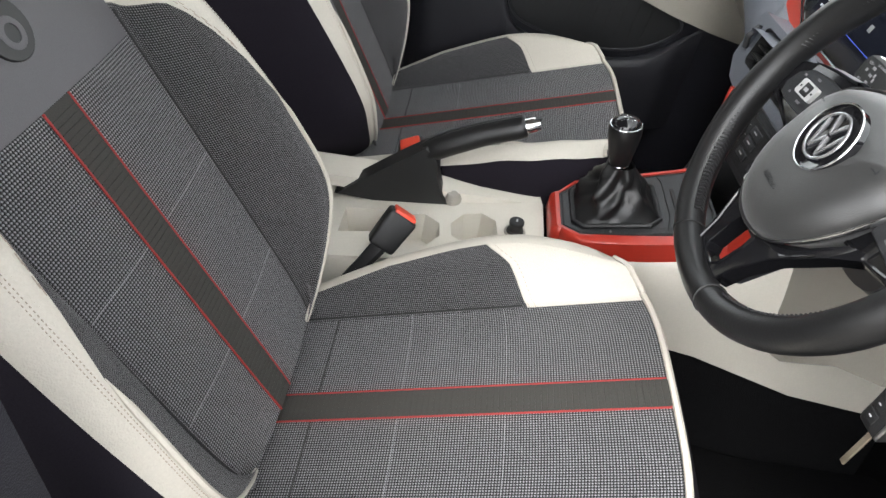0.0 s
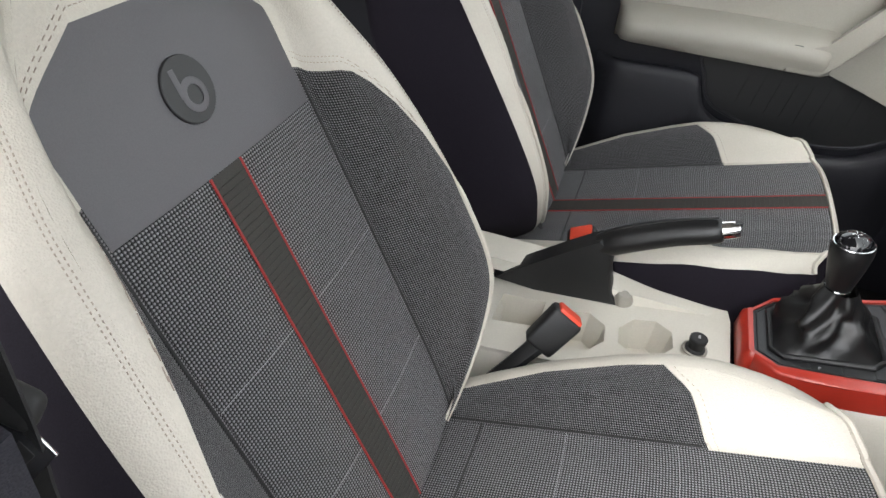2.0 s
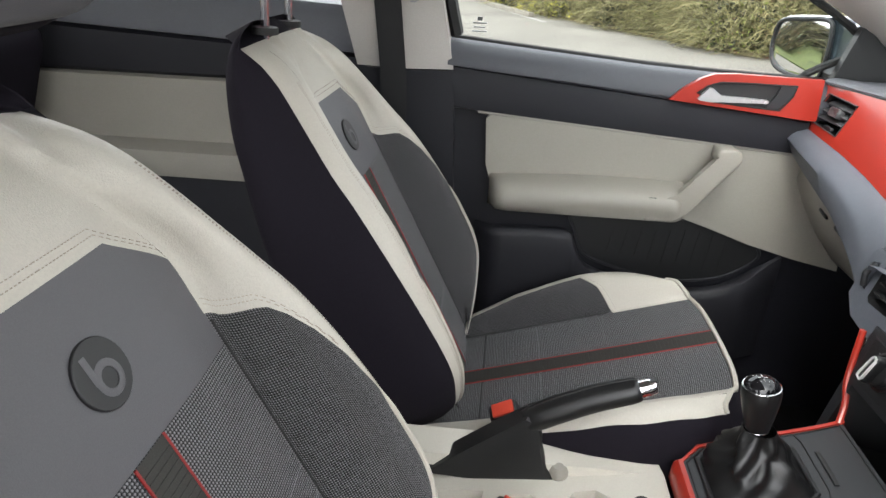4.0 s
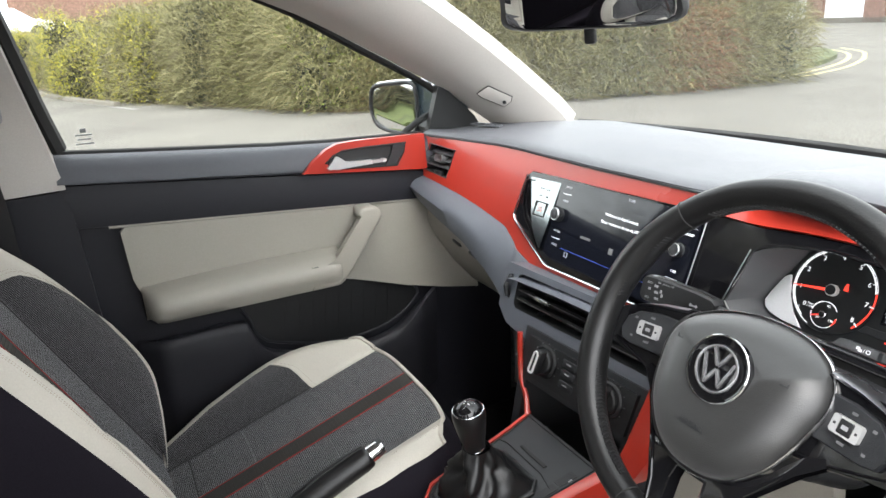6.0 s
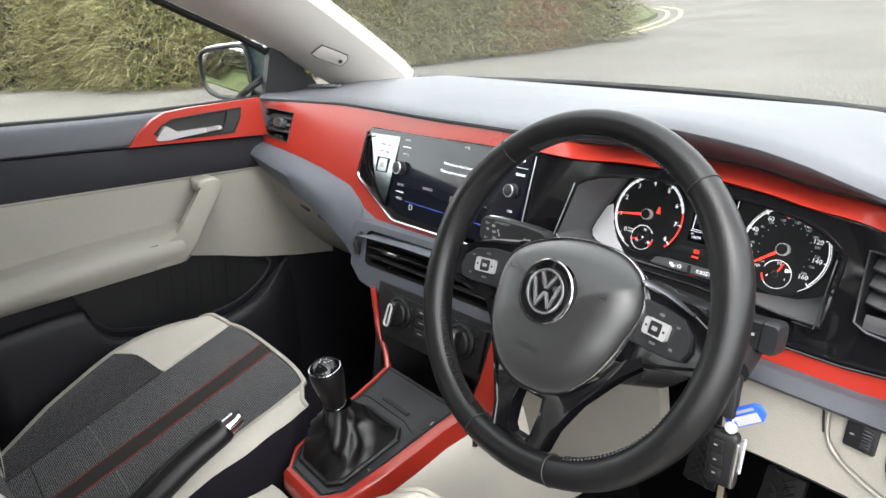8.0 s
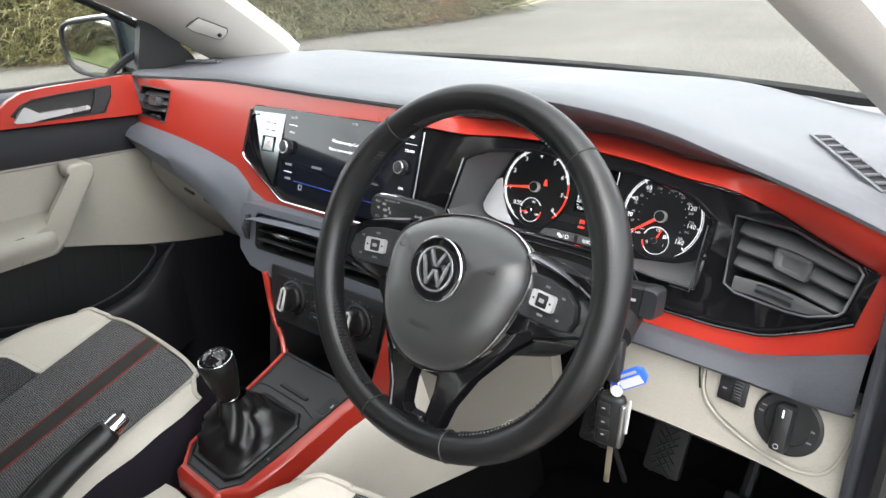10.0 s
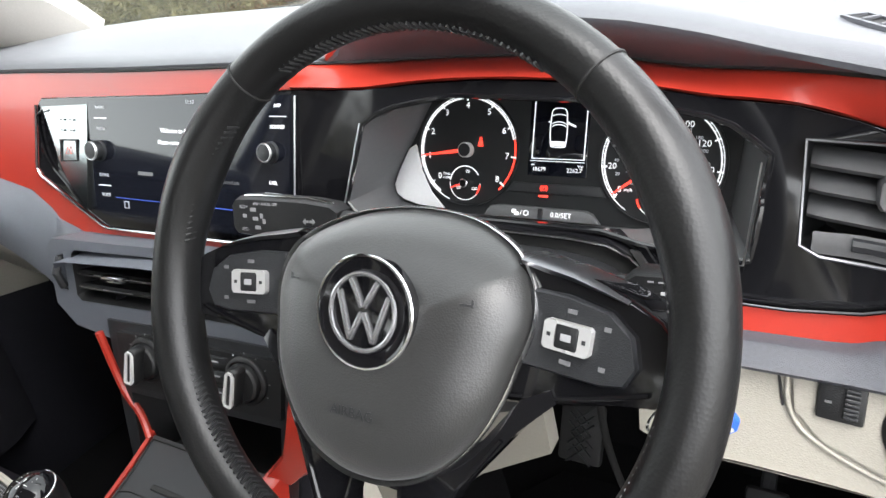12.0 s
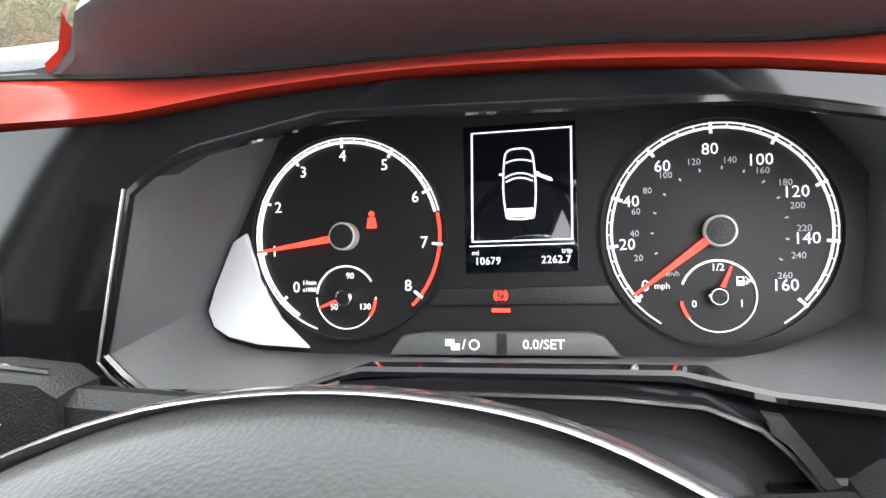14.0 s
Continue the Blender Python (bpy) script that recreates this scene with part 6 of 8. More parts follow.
    for tx, du, dv in (("50", -.0066, -.0048), ("90", .0022, .0105), ("130", .0096, -.0048)):
        words(tx, .0042, at(-sp + du - .001, -.030 + dv), LIT_WHITE, t2, name="numeral")
    part("gauge_needle", prism([(.003, -.0009), (.0145, -.0004), (.0145, .0004), (.003, .0009)], .0008, 0, at(-sp - .001, -.030, .004, 200)), LIT_RED, t2, "red needle")
    part("gauge_hub", lathe([(.0042, 0), (.0042, .004), (.0035, .0046)], 24, at(-sp - .001, -.030, .001)), CHROME, t2)
    part("gauge_hub_cap", lathe([(.0034, .003), (.0032, .0052), (.001, .0053)], 20, at(-sp - .001, -.030, .001)), DARK, t2)
    # speedometer
    sv, q, sp = -.0034, 1.0, .0856
    s = part("speedometer", arc(sp, sv, .0491, .0501, 0, 360, .0, .003, 60), GAUGE_FACE, c, "speedometer dial")
    part("scale_ring", join(arc(sp, sv, .0445 * q, .0456 * q, -42, 222, .001), arc(sp, sv, .0467 * q, .0473 * q, -58, 238, .001)), LIT_WHITE, s, "white scale ring")
    marks = ((220, 217, .0372), (187, 187.2, .0369), (159.6, 158.3, .0371), (127.5, 127.4, .0353), (92.6, 94, .0342), (58.6, 59.5, .0331), (24.6, 26.4, .0333), (-7.2, -7.2, .0336), (-44, -42.9, .0338))
    for k, (ang, where, r) in enumerate(marks):
        part("tick", bar(sp, sv, .0425 * q, .0475 * q, ang, .0013, .0012), LIT_WHITE, s)
        for m in range(1, 4):
            if k < 8:
                part("fine_tick", bar(sp, sv, .0445 * q, .0473 * q, ang + (marks[k + 1][0] - ang) * m / 4, .0005, .0012), LIT_WHITE, s)
        words(str(20 * k), .0072, at(sp + 1.045 * r * math.cos(radians(where)), sv + 1.045 * r * math.sin(radians(where))), LIT_WHITE, s, name="numeral")
    for k, (where, r) in enumerate(((198, .0338), (180, .0335), (164, .0340), (147, .0331), (130, .0316), (107, .0305), (80, .0296), (54, .0298), (36, .0320), (17, .0316), (0, .0325), (-20, .0320), (-37.5, .0312))):
        ang = 199 - 18.9 * k
        words(str(20 * (k + 1)), .0040, at(sp + 1.045 * r * math.cos(radians(where)), sv + 1.045 * r * math.sin(radians(where))), LIT_DIM, s, name="small_numeral")
        part("small_tick", bar(sp, sv, .0269, .0282, ang, .0007, .0008), LIT_DIM, s)
    words("mph", .0038, at(sp - .0240, -.0268), LIT_WHITE, s, name="unit")
    words("km/h", .0030, at(sp - .0195, -.0215), LIT_DIM, s, name="unit")
    part("needle", prism([(.004, -.0018), (.046, -.0005), (.046, .0005), (.004, .0018)], .001, 0, at(sp, sv, .004, 217)), LIT_RED, s, "red needle")
    part("needle_hub", lathe([(.0068, 0), (.0068, .0062), (.0056, .0066)], 28, at(sp, sv, .001)), KNOB_SILVER, s, "silver needle hub")
    part("hub_cap", lathe([(.0060, .0058), (.0058, .0070), (.001, .0072)], 28, at(sp, sv, .001)), GREYBLACK, s)
    f2 = part("fuel_gauge", join(arc(sp - .001, -.0315, .0150, .0159, 20, 160, .001), arc(sp - .001, -.0315, .0153, .0158, 190, 380, .001)), LIT_WHITE, c, "small fuel dial ring")
    part("red_zone", arc(sp - .001, -.0315, .0147, .0160, 188, 218, .0014), LIT_RED, f2)
    for tx, du, dv in (("0", -.0108, -.005), ("1/2", -.0008, .0108), ("1", .0085, -.005)):
        words(tx, .0044, at(sp + du, -.030 + dv), LIT_WHITE, f2, name="numeral")
    part("pump_symbol", join(ring2([(-.0015, -.002), (.0015, -.002), (.0015, .002), (-.0015, .002)], [(-.0010, .0002), (.0010, .0002), (.0010, .0015), (-.0010, .0015)], .0004, at(sp + .0082, -.0252)), tube([at(sp + .0082, -.0252) @ Vector(q) for q in ((.0016, 0, 0), (.0022, -.0003, 0), (.0023, -.0014, 0), (.0028, -.0014, 0), (.0028, .0010, 0), (.0020, .0018, 0))], .00025, 4), prism([(.0033, .0009), (.0045, 0), (.0033, -.0009)], .0004, 0, at(sp + .0082, -.0252))), LIT_WHITE, f2)
    part("gauge_needle", prism([(.003, -.0009), (.0140, -.0004), (.0140, .0004), (.003, .0009)], .0008, 0, at(sp - .001, -.0315, .004, 67)), LIT_RED, f2, "red needle")
    part("gauge_hub", lathe([(.0042, 0), (.0042, .004), (.0035, .0046)], 24, at(sp - .001, -.0315, .001)), CHROME, f2)
    part("gauge_hub_cap", lathe([(.0034, .003), (.0032, .0052), (.001, .0053)], 20, at(sp - .001, -.0315, .001)), DARK, f2)
    # middle display
    m = part("display", prism([(-.0265, -.0195), (.0262, -.0195), (.0262, .0495), (-.0262, .0495)], .002, .0005, at(0, 0, .001)), SCREEN, c, "black message display")
    fr = [(-.0232, -.005), (.0238, -.005), (.0246, .0465), (-.0222, .0465)]
    part("display_frame", ring2(fr, [(u * .965, v - .0006 * (1 if v > 0 else -1)) for u, v in fr], .0004, at(0, 0, .0016)), LIT_WHITE, m, "white display frame")
    part("display_line", block((.0485, .0005, .0004), 0, 1, at(0, -.0068, .0016)), LIT_WHITE, m)
    words("10679", .0050, at(-.0158, -.0140, .0016), LIT_WHITE, m, name="mileage")
    words("2262.7", .0050, at(.0158, -.0140, .0016), LIT_WHITE, m, name="trip_distance")
    words("mi", .0034, at(-.0215, -.0100, .0016), LIT_WHITE, m, name="unit")
    words("trip", .0034, at(.0208, -.0100, .0016), LIT_WHITE, m, name="unit")
    car = spline([(-.0066, .008, 0), (-.0075, .018, 0), (-.0070, .030, 0), (-.0055, .0365, 0), (0, .0378, 0), (.0055, .0365, 0), (.0070, .030, 0), (.0075, .018, 0), (.0066, .008, 0), (.005, .0055, 0), (-.005, .0055, 0)], 50, True)
    part("car_symbol", tube([at(0, 0, .0016) @ p for p in car], .0005, 4, True), LIT_WHITE, m, "white car outline")
    for y0, w0, bow in ((.0315, .0060, .0012), (.0245, .0066, .002), (.0225, .0062, .0018)):
        part("car_line", tube([at(0, 0, .0016) @ Vector((w0 * k / 4, y0 + bow * (1 - (k / 4) ** 2), 0)) for k in range(-4, 5)], .0004, 4), LIT_WHITE, m)
    part("car_boot", prism([(-.0058, .0062), (.0058, .0062), (.0062, .0102), (-.0062, .0102)], .0004, 0, at(0, 0, .0018)), LIT_WHITE, m)
    part("open_door", prism([(.0072, .0268), (.0145, .0238), (.0155, .0222), (.0140, .0222), (.0072, .0252)], .0004, 0, at(0, 0, .0018)), LIT_WHITE, m)
    for d2 in (-1, 1):
        part("car_mirror", block((.0018, .001, .0004), 0, 1, at(d2 * .0084, .0262, .0017)), LIT_WHITE, m)
    # warning strip, lamps and the set button
    part("warning_strip", prism([(-.045, -.0345), (-.039, -.0262), (.039, -.0262), (.044, -.0345)], .002, .0005, at(0, 0, .002)), GREYBLACK, c, "dark warning lamp strip")
    part("brake_lamp", join(arc(-.010, -.0300, .0017, .0022, 0, 360, .0022), arc(-.010, -.0300, .0028, .0034, -50, 50, .0022, .0005, 10), arc(-.010, -.0300, .0028, .0034, 130, 230, .0022, .0005, 10)), LIT_RED, c, "lit red parking brake lamp")
    words("P", .0030, at(-.010, -.0300, .0024), LIT_RED, c, name="brake_lamp_letter")
    part("lamp_glow", block((.0085, .0018, .0004), 0, 1, at(-.010, -.0368, .0028)), LIT_RED, c)
    part("belt_lamp", join(lathe([(.0014, 0), (.0014, .0004)], 14, at(-.0727, .0105, .0010)), prism([(-.0026, 0), (.0026, 0), (.0018, .0052), (-.0018, .0052)], .0004, 0, at(-.0727, .0036, .0014))), LIT_RED, c, "lit red belt lamp")
    part("reset_button", prism([(-.062, -.0565), (-.0555, -.0475), (-.045, -.046), (.030, -.046), (.036, -.048), (.043, -.0565)], .006, .001, at(0, 0, .012)), BEZEL, c, "charcoal reset button")
    part("button_gap", block((.0045, .0100, .0012), .0004, 1, at(-.0085, -.0515, .0122)), GREYBLACK, c, "gap between the two buttons")
    words("0.0/SET", .0061, at(.010, -.0515, .0122), LIT_WHITE, c, name="button_text")
    words("/", .0061, at(-.026, -.0515, .0122), LIT_WHITE, c, name="button_text")
    part("button_symbol", join(block((.0040, .003, .0003), 0, 1, at(-.0325, -.0505, .0124)), block((.0040, .003, .0003), 0, 1, at(-.0300, -.0525, .0124))), LIT_WHITE, c)
    part("clock_symbol", arc(-.0212, -.0515, .0018, .0024, 0, 360, .0122), LIT_WHITE, c)
    return c


cluster()


def media_screen():
    s = thing("media_screen", (-.02, .2, .86), "black glass media screen with silver knobs and a welcome message", "screen")

    def on(a, b, n=.0035):
        return axes(lean(a, b, n), (1, 0, 0), lean(0, 1) - lean(0, 0))

    def lean(a, b, n=0.0):
        """The glass leans back a little more than the dash face."""
        return face(a, b, n + .030 * (.01 - b))

    part("screen_glass", panel([(-.159, .001), (.135, .007), (.128, -.128), (-.137, -.129), (-.167, -.119)], [], .018, lambda a, b, n: lean(a, b, n + .005), .08), SCREEN, s, "dark glass screen", 30)
    field = [(-.245, -.006), (-.160, -.003), (-.168, -.1185), (-.178, -.112), (-.204, -.087), (-.217, -.066), (-.228, -.040)]
    part("switch_field", panel(field, [], .008, lambda a, b, n: lean(a, b, n + .0045 + .05 * (.01 - b)), .08), MIRROR_BLACK, s, "mirror-bright hazard switch field", 30)
    part("screen_edge", tube([lean(.140, .006, .004), lean(.134, -.128, .004)], .0008, 5), SATIN, s)
    hz = [(-.210, -.043), (-.180, -.0425), (-.181, -.0655), (-.211, -.067)]
    part("hazard_rim", tube([lean(a, b, .0085) for a, b in hz], .0013, 5, True), DARK, s)
    tri = [on(-.1955, -.0555, .0092) @ Vector((.0055 * math.cos(radians(a)), .0055 * math.sin(radians(a)), 0)) for a in (90, 210, 330)]
    part("hazard_triangle", tube(tri, .0005, 4, True), BUTTON_RED, s, "small red triangle")
    for grow, r in ((0, .0028), (.010, .0020)):
        rib = spline([(-.230 - grow, -.010, 0), (-.246 - grow, -.016, 0), (-.246 - grow, -.045, 0), (-.235 - grow, -.072, 0), (-.205 - grow, -.098, 0), (-.178 - grow, -.122, 0)], 24)
        part("recess_rib", tube([face(q.x, q.y, .004) for q in rib], r, 6), GLOSS, s, "curved gloss black rib")
    for a, b in ((-.205, -.020), (-.188, -.020), (-.205, -.032), (-.188, -.032)):
        part("lamp_mark", block((.0045, .0020, .0004), 0, 1, on(a, b, .0085)), GREY_INK, s)
    for a, b in ((-.144, -.053), (.110, -.0455)):
        f = on(a, b, .005) @ Matrix.Scale(.88 if a < 0 else .76, 4)
        k = part("knob", lathe([(.0132, 0), (.0132, .002), (.0118, .003), (.0118, .012), (.0110, .0135), (.0098, .014)], 40, f), GREYBLACK, s, "dark ribbed volume knob")
        part("knob_ring", lathe([(.0118, .0112), (.0118, .0130), (.0110, .0142), (.0100, .0138)], 40, f), SATIN, k, "bright knob ring")
        part("knob_face", lathe([(.0100, .012), (.0098, .0138), (.001, .0140)], 40, f), BEZEL, k)
        for i in range(36):
            an = i * math.pi / 18
            part("rib", block((.0012, .0008, .006), 0, 1, f @ Matrix.Rotation(an, 4, 'Z') @ Matrix.Translation((.0119, 0, .007))), GREYBLACK, k)
    for tx, a, b in (("RADIO", -.137, -.006), ("MEDIA", -.138, -.029), ("PHONE", -.140, -.080), ("VOICE", -.139, -.102), ("APP", .120, -.003), ("SOUND", .119, -.022), ("CAR", .111, -.074), ("MENU", .110, -.094)):
        words(tx, .0050, on(a, b, .0055), LIT_WHITE if a > 0 else LIT_DIM, s, name="key_label")
    for a, b in ((-.138, -.0175), (-.140, -.0915), (.120, -.0125), (.111, -.084)):
        part("key_line", block((.021, .0009, .0004), 0, 1, on(a, b, .0055)), LIT_WHITE if a < 0 else LIT_DIM, s)
    words("11:10", .0058, on(.005, .0, .0055), LIT_DIM, s, name="clock_text")
    words("9.0°C", .0052, on(.086, -.002, .0055), LIT_DIM, s, name="temperature_text")
    words("Welcome to App-Connect", .0064, on(-.006, -.029, .0055), LIT_WHITE, s, name="message_text")
    words("Please connect a device via USB.", .0064, on(-.004, -.041, .0055), LIT_WHITE, s, name="message_text")
    for a, b, w, h in ((-.070, -.075, .024, .0038), (-.010, -.080, .009, .009)):
        part("dim_mark", block((w, h, .0003), 0, 1, on(a, b, .0053)), DIM_INK, s)
    words("MirrorLink", .0056, on(.055, -.077, .0055), DIM_INK, s, name="dim_text")
    part("blue_line", block((.22, .0006, .0003), 0, 1, on(-.012, -.104, .0054)), LIT_BLUE, s, "thin blue line")
    for a in (-.105, .075):
        part("small_symbol", tube([on(a, -.111, .0055) @ Vector((.0035 * i, .0035 * j, 0)) for i, j in ((-1, -1), (1, -1), (1, 1), (-1, 1))], .0006, 4, True), LIT_DIM, s)


media_screen()

# ---- steering wheel and column ----
WH = axes((.357, 0, .95), (1, 0, 0), (0, math.sin(radians(26)), math.cos(radians(26))))


def pad_depth(v):
    """How far the chrome edge of the airbag cover stands out, from its top down to its tip."""
    return lerp_table([(-.095, .005), (-.04, -.003), (0, -.012), (.030, -.019), (.045, -.031), (.056, -.041)], v)[0]


def wheel():
    w = thing("steering_wheel", (.357, 0, .77), "black leather steering wheel with chrome-edged airbag cover", "steering wheel")
    n = 96
    pts, rad = [], []
    for k in range(n):
        a = 2 * math.pi * k / n
        deg = math.degrees(a) % 360
        grip = sum(.0020 * math.exp(-((deg - g + 180) % 360 - 180) ** 2 / 260) for g in (24, 156)) + sum(.0016 * math.exp(-((deg - g + 180) % 360 - 180) ** 2 / 260) for g in (-16, 196))
        flat = 1 - .035 * max(0.0, -math.sin(a)) ** 5
        pts.append(WH @ Vector((.1655 * math.cos(a), .1655 * math.sin(a) * flat, -.003)))
        rad.append(.0142 + grip)
    part("rim", tube(pts, rad, 24, True, 1.10, WH.to_3x3() @ Vector((0, 0, 1))), BLACK_LEATHER, w, "black leather rim", 80)
    for a in (49, 131, -72, -108):
        c = Vector((math.cos(radians(a)), math.sin(radians(a)), 0))
        r = .1655 * (1 - .035 * max(0.0, -math.sin(radians(a))) ** 5)
        ring = [WH @ (c * (r + .0145 * math.cos(b * math.pi / 10)) + Vector((0, 0, -.003 + .0159 * math.sin(b * math.pi / 10)))) for b in range(20)]
        part("rim_seam", tube(ring, .0009, 5, True), RUBBER, w)
    # hand-sewn seam on the inner side of the rim: slanted pairs of stitches in a groove
    for a0, a1 in ((58, 122), (140, 172), (190, 246), (294, 350), (8, 40)):
        k = int((a1 - a0) / 1.5)
        st = []
        for i in range(k):
            a = radians(a0 + (a1 - a0) * i / k)
            c = Vector((math.cos(a), math.sin(a), 0))
            t = Vector((-math.sin(a), math.cos(a), 0))
            q = c * (.1655 * (1 - .035 * max(0.0, -math.sin(a)) ** 5) - .0143) + Vector((0, 0, -.001))
            for d in (-1, 1):
                st.append(tube([WH @ (q - t * .0004), WH @ (q + t * .0022 + c * .0012 + Vector((0, 0, d * .0062)))], .0011, 5))
        ob = part("stitching", join(*st), BLACK_THREAD, w, "black sewn seam")
        ob["kind"] = "stuff"
    half = [(.0, .0562), (.030, .0535), (.052, .0465), (.069, .0365), (.0800, .0220), (.0825, .005), (.078, -.016), (.0715, -.038), (.060, -.060), (.041, -.080), (.020, -.0900), (.0, -.0925)]
    pad = spline([(-u, v, 0) for u, v in half[::-1]] + [(u, v, 0) for u, v in half[1:-1]], 120, True)
    c = Vector((.0, -.012, 0))
    rows = []
    for s, lift, keep in ((.90, -.030, 1), (.97, -.012, 1), (1.0, -.006, 1), (.993, -.003, 1), (.975, .0020, 1), (.94, .0065, .95), (.87, .0120, .85), (.76, .0172, .72), (.60, .0205, .5), (.38, .0222, .3), (.2, .0226, .1), (.04, .0227, 0)):
        rows.append([WH @ (c + (p - c) * s + Vector((0, 0, lift + pad_depth(p.y) * keep + pad_depth(-.012) * (1 - keep)))) for p in pad])
    part("airbag_cover", loft(rows, close_u=True, caps=True), PAD_PLASTIC, w, "black grained airbag cover", 60)
    rows = []
    for s, lift in ((.998, -.006), (1.003, .0008), (1.012, .0024), (1.022, .0010), (1.025, -.003), (.97, -.009)):
        rows.append([WH @ (c + (p - c) * s + Vector((0, 0, lift + pad_depth(p.y)))) for p in pad])
    part("chrome_edge", loft(rows, close_u=True), EDGE_CHROME, w, "chrome edge round the airbag cover", 60)
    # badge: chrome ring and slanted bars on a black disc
    B = WH @ Matrix.Translation((-.001, .001, .0142))
    b = part("badge", lathe([(.0305, -.006), (.0305, .0005), (.029, .0018), (.027, .0008), (.001, .0008)], 48, B), GLOSS, w, "round black badge")
    part("badge_ring", tube([B @ Vector((.0300 * math.cos(k * math.pi / 24), .0300 * math.sin(k * math.pi / 24), .0012)) for k in range(48)], .0010, 6, True), CHROME, b, "thin chrome ring")
    part("badge_ring", tube([B @ Vector(((.0204) * math.cos(k * math.pi / 24), .0204 * math.sin(k * math.pi / 24), .0024)) for k in range(48)], .0014, 8, True, .9, WH.to_3x3() @ Vector((0, 0, 1))), BADGE_SILVER, b, "silver inner ring")
    for x0, y0, x1, y1 in ((-.0085, .0168, -.0010, .0030), (.0085, .0168, .0010, .0030), (-.0158, .0095, -.0075, -.0150), (.0158, .0095, .0075, -.0150), (-.0075, -.0150, -.0006, -.0006), (.0075, -.0150, .0006, -.0006)):
        run = Vector((x1 - x0, y1 - y0, 0))
        m = B @ Matrix.Translation(((x0 + x1) / 2, (y0 + y1) / 2, .0016)) @ Matrix.Rotation(math.atan2(run.y, run.x), 4, 'Z')
        part("badge_bar", block((run.length + .0012, .0031, .0026), .0008, 2, m), BADGE_SILVER, b, "slanted silver bar")
    words("AIRBAG", .0080, WH @ Matrix.Translation((-.002, -.0530, .0186)), GREYBLACK, w, "", "embossed_word")
    for d in (-1, 1):
        part("horn_symbol", join(block((.007, .0012, .0004), 0, 1, WH @ Matrix.Translation((d * .055, .012, .0074)) @ Matrix.Rotation(radians(d * 14), 4, 'Y')), block((.0012, .004, .0004), 0, 1, WH @ Matrix.Translation((d * .058, .013, .0070)) @ Matrix.Rotation(radians(d * 14), 4, 'Y'))), GREYBLACK, w, "embossed horn symbol")
    # side spokes with switch pods
    for d in (-1, 1):
        shift = -.004 if d < 0 else 0.0

        def P(u, v, n=0.0, d=d, shift=shift):
            return WH @ Vector((d * u + shift, v, n))

        def bend(u):
            return .010 * max(0.0, (u - .08) / .07)

        out = [(.068, .036), (.095, .034), (.125, .026), (.146, .016), (.156, .004), (.158, -.016), (.150, -.026), (.125, -.030), (.092, -.038), (.066, -.042)]
        body = loft([[P(u, v, -.058) for u, v in out], [P(u, v, -.026 + bend(u)) for u, v in out], [P(.112 + (u - .112) * .97, -.004 + (v + .004) * .93, -.0205 + bend(u)) for u, v in out]], close_u=True, caps=True)
        part("spoke", body, GLOSS, w, "gloss black spoke", 40)
        pod = [(.079, .0225), (.100, .0215), (.122, .0165), (.134, .006), (.137, -.008), (.132, -.0175), (.120, -.0195), (.078, -.0175)]
        part("switch_pod", loft([[P(u, v, -.023 + bend(u)) for u, v in pod], [P(u, v, -.0165 + bend(u)) for u, v in pod], [P(.107 + (u - .107) * .96, v * .94, -.0150 + bend(u)) for u, v in pod]], close_u=True, caps=True), GREYBLACK, w, "charcoal switch pod", 40)
        top = [(.072, .0385, .0050), (.083, .0365, .0055), (.101, .0328, .0048), (.117, .0275, .0032), (.130, .0225, .0016)]
        part("silver_inlay", loft([[P(u, v - h, -.0195 + bend(u)), P(u, v - h * .5, -.0165 + bend(u)), P(u, v, -.0215 + bend(u)), P(u, v + .001, -.05)] for u, v, h in top]), DARK_CHROME, w, "satin silver inlay along the spoke", 40)
        lower = [(.070, -.036), (.092, -.0335), (.122, -.0255), (.143, -.019)]
        part("spoke_edge", tube([P(u, v, -.019 + bend(u)) for u, v in lower], .0014, 6), GLOSS, w)
        f = WH @ Matrix.Translation((d * .1025 + shift, .0015, -.0128 + bend(.1025))) @ Matrix.Rotation(radians(d * -8), 4, 'Y') @ Matrix.Rotation(radians(d * -4), 4, 'Z')
        r0 = [(-.0126, -.0058), (-.0110, -.0074), (.0110, -.0074), (.0126, -.0058), (.0126, .0058), (.0110, .0074), (-.0110, .0074), (-.0126, .0058)]
        k = part("rocker", ring2(r0, [(a * .50, bb * .80) for a, bb in r0], .005, f @ Matrix.Translation((0, 0, .0022))), SILVER_PAINT, w, "silver rocker frame")
        part("rocker_key", block((.0122, .0122, .004), .001, 2, f @ Matrix.Translation((0, 0, .0004))), DARK, k, "black key")
        part("key_symbol", block((.0055, .0035, .0003), 0, 1, f @ Matrix.Translation((0, 0, .0026))), GREY_INK, k)
        for u in (-.0094, .0094):
            part("rocker_symbol", block((.0020, .0020, .0003), 0, 1, f @ Matrix.Translation((u, 0, .0024))), GREYBLACK, k)
        for u, v, ww in ((0, .0128, .0050), (0, -.0128, .0062), (d * .019, .0085, .0035), (d * .019, -.0110, .0032)):
            part("pod_symbol", block((ww, .0022, .0003), 0, 1, f @ Matrix.Translation((u, v, -.0009))), DIM_INK, w)

    # forked lower spoke
    def L(a, bb, n):
        return WH @ Vector((a, bb, n + lerp_table([(-.17, -.001), (-.14, -.004), (-.09, -.006), (-.03, -.016)], bb)[0]))

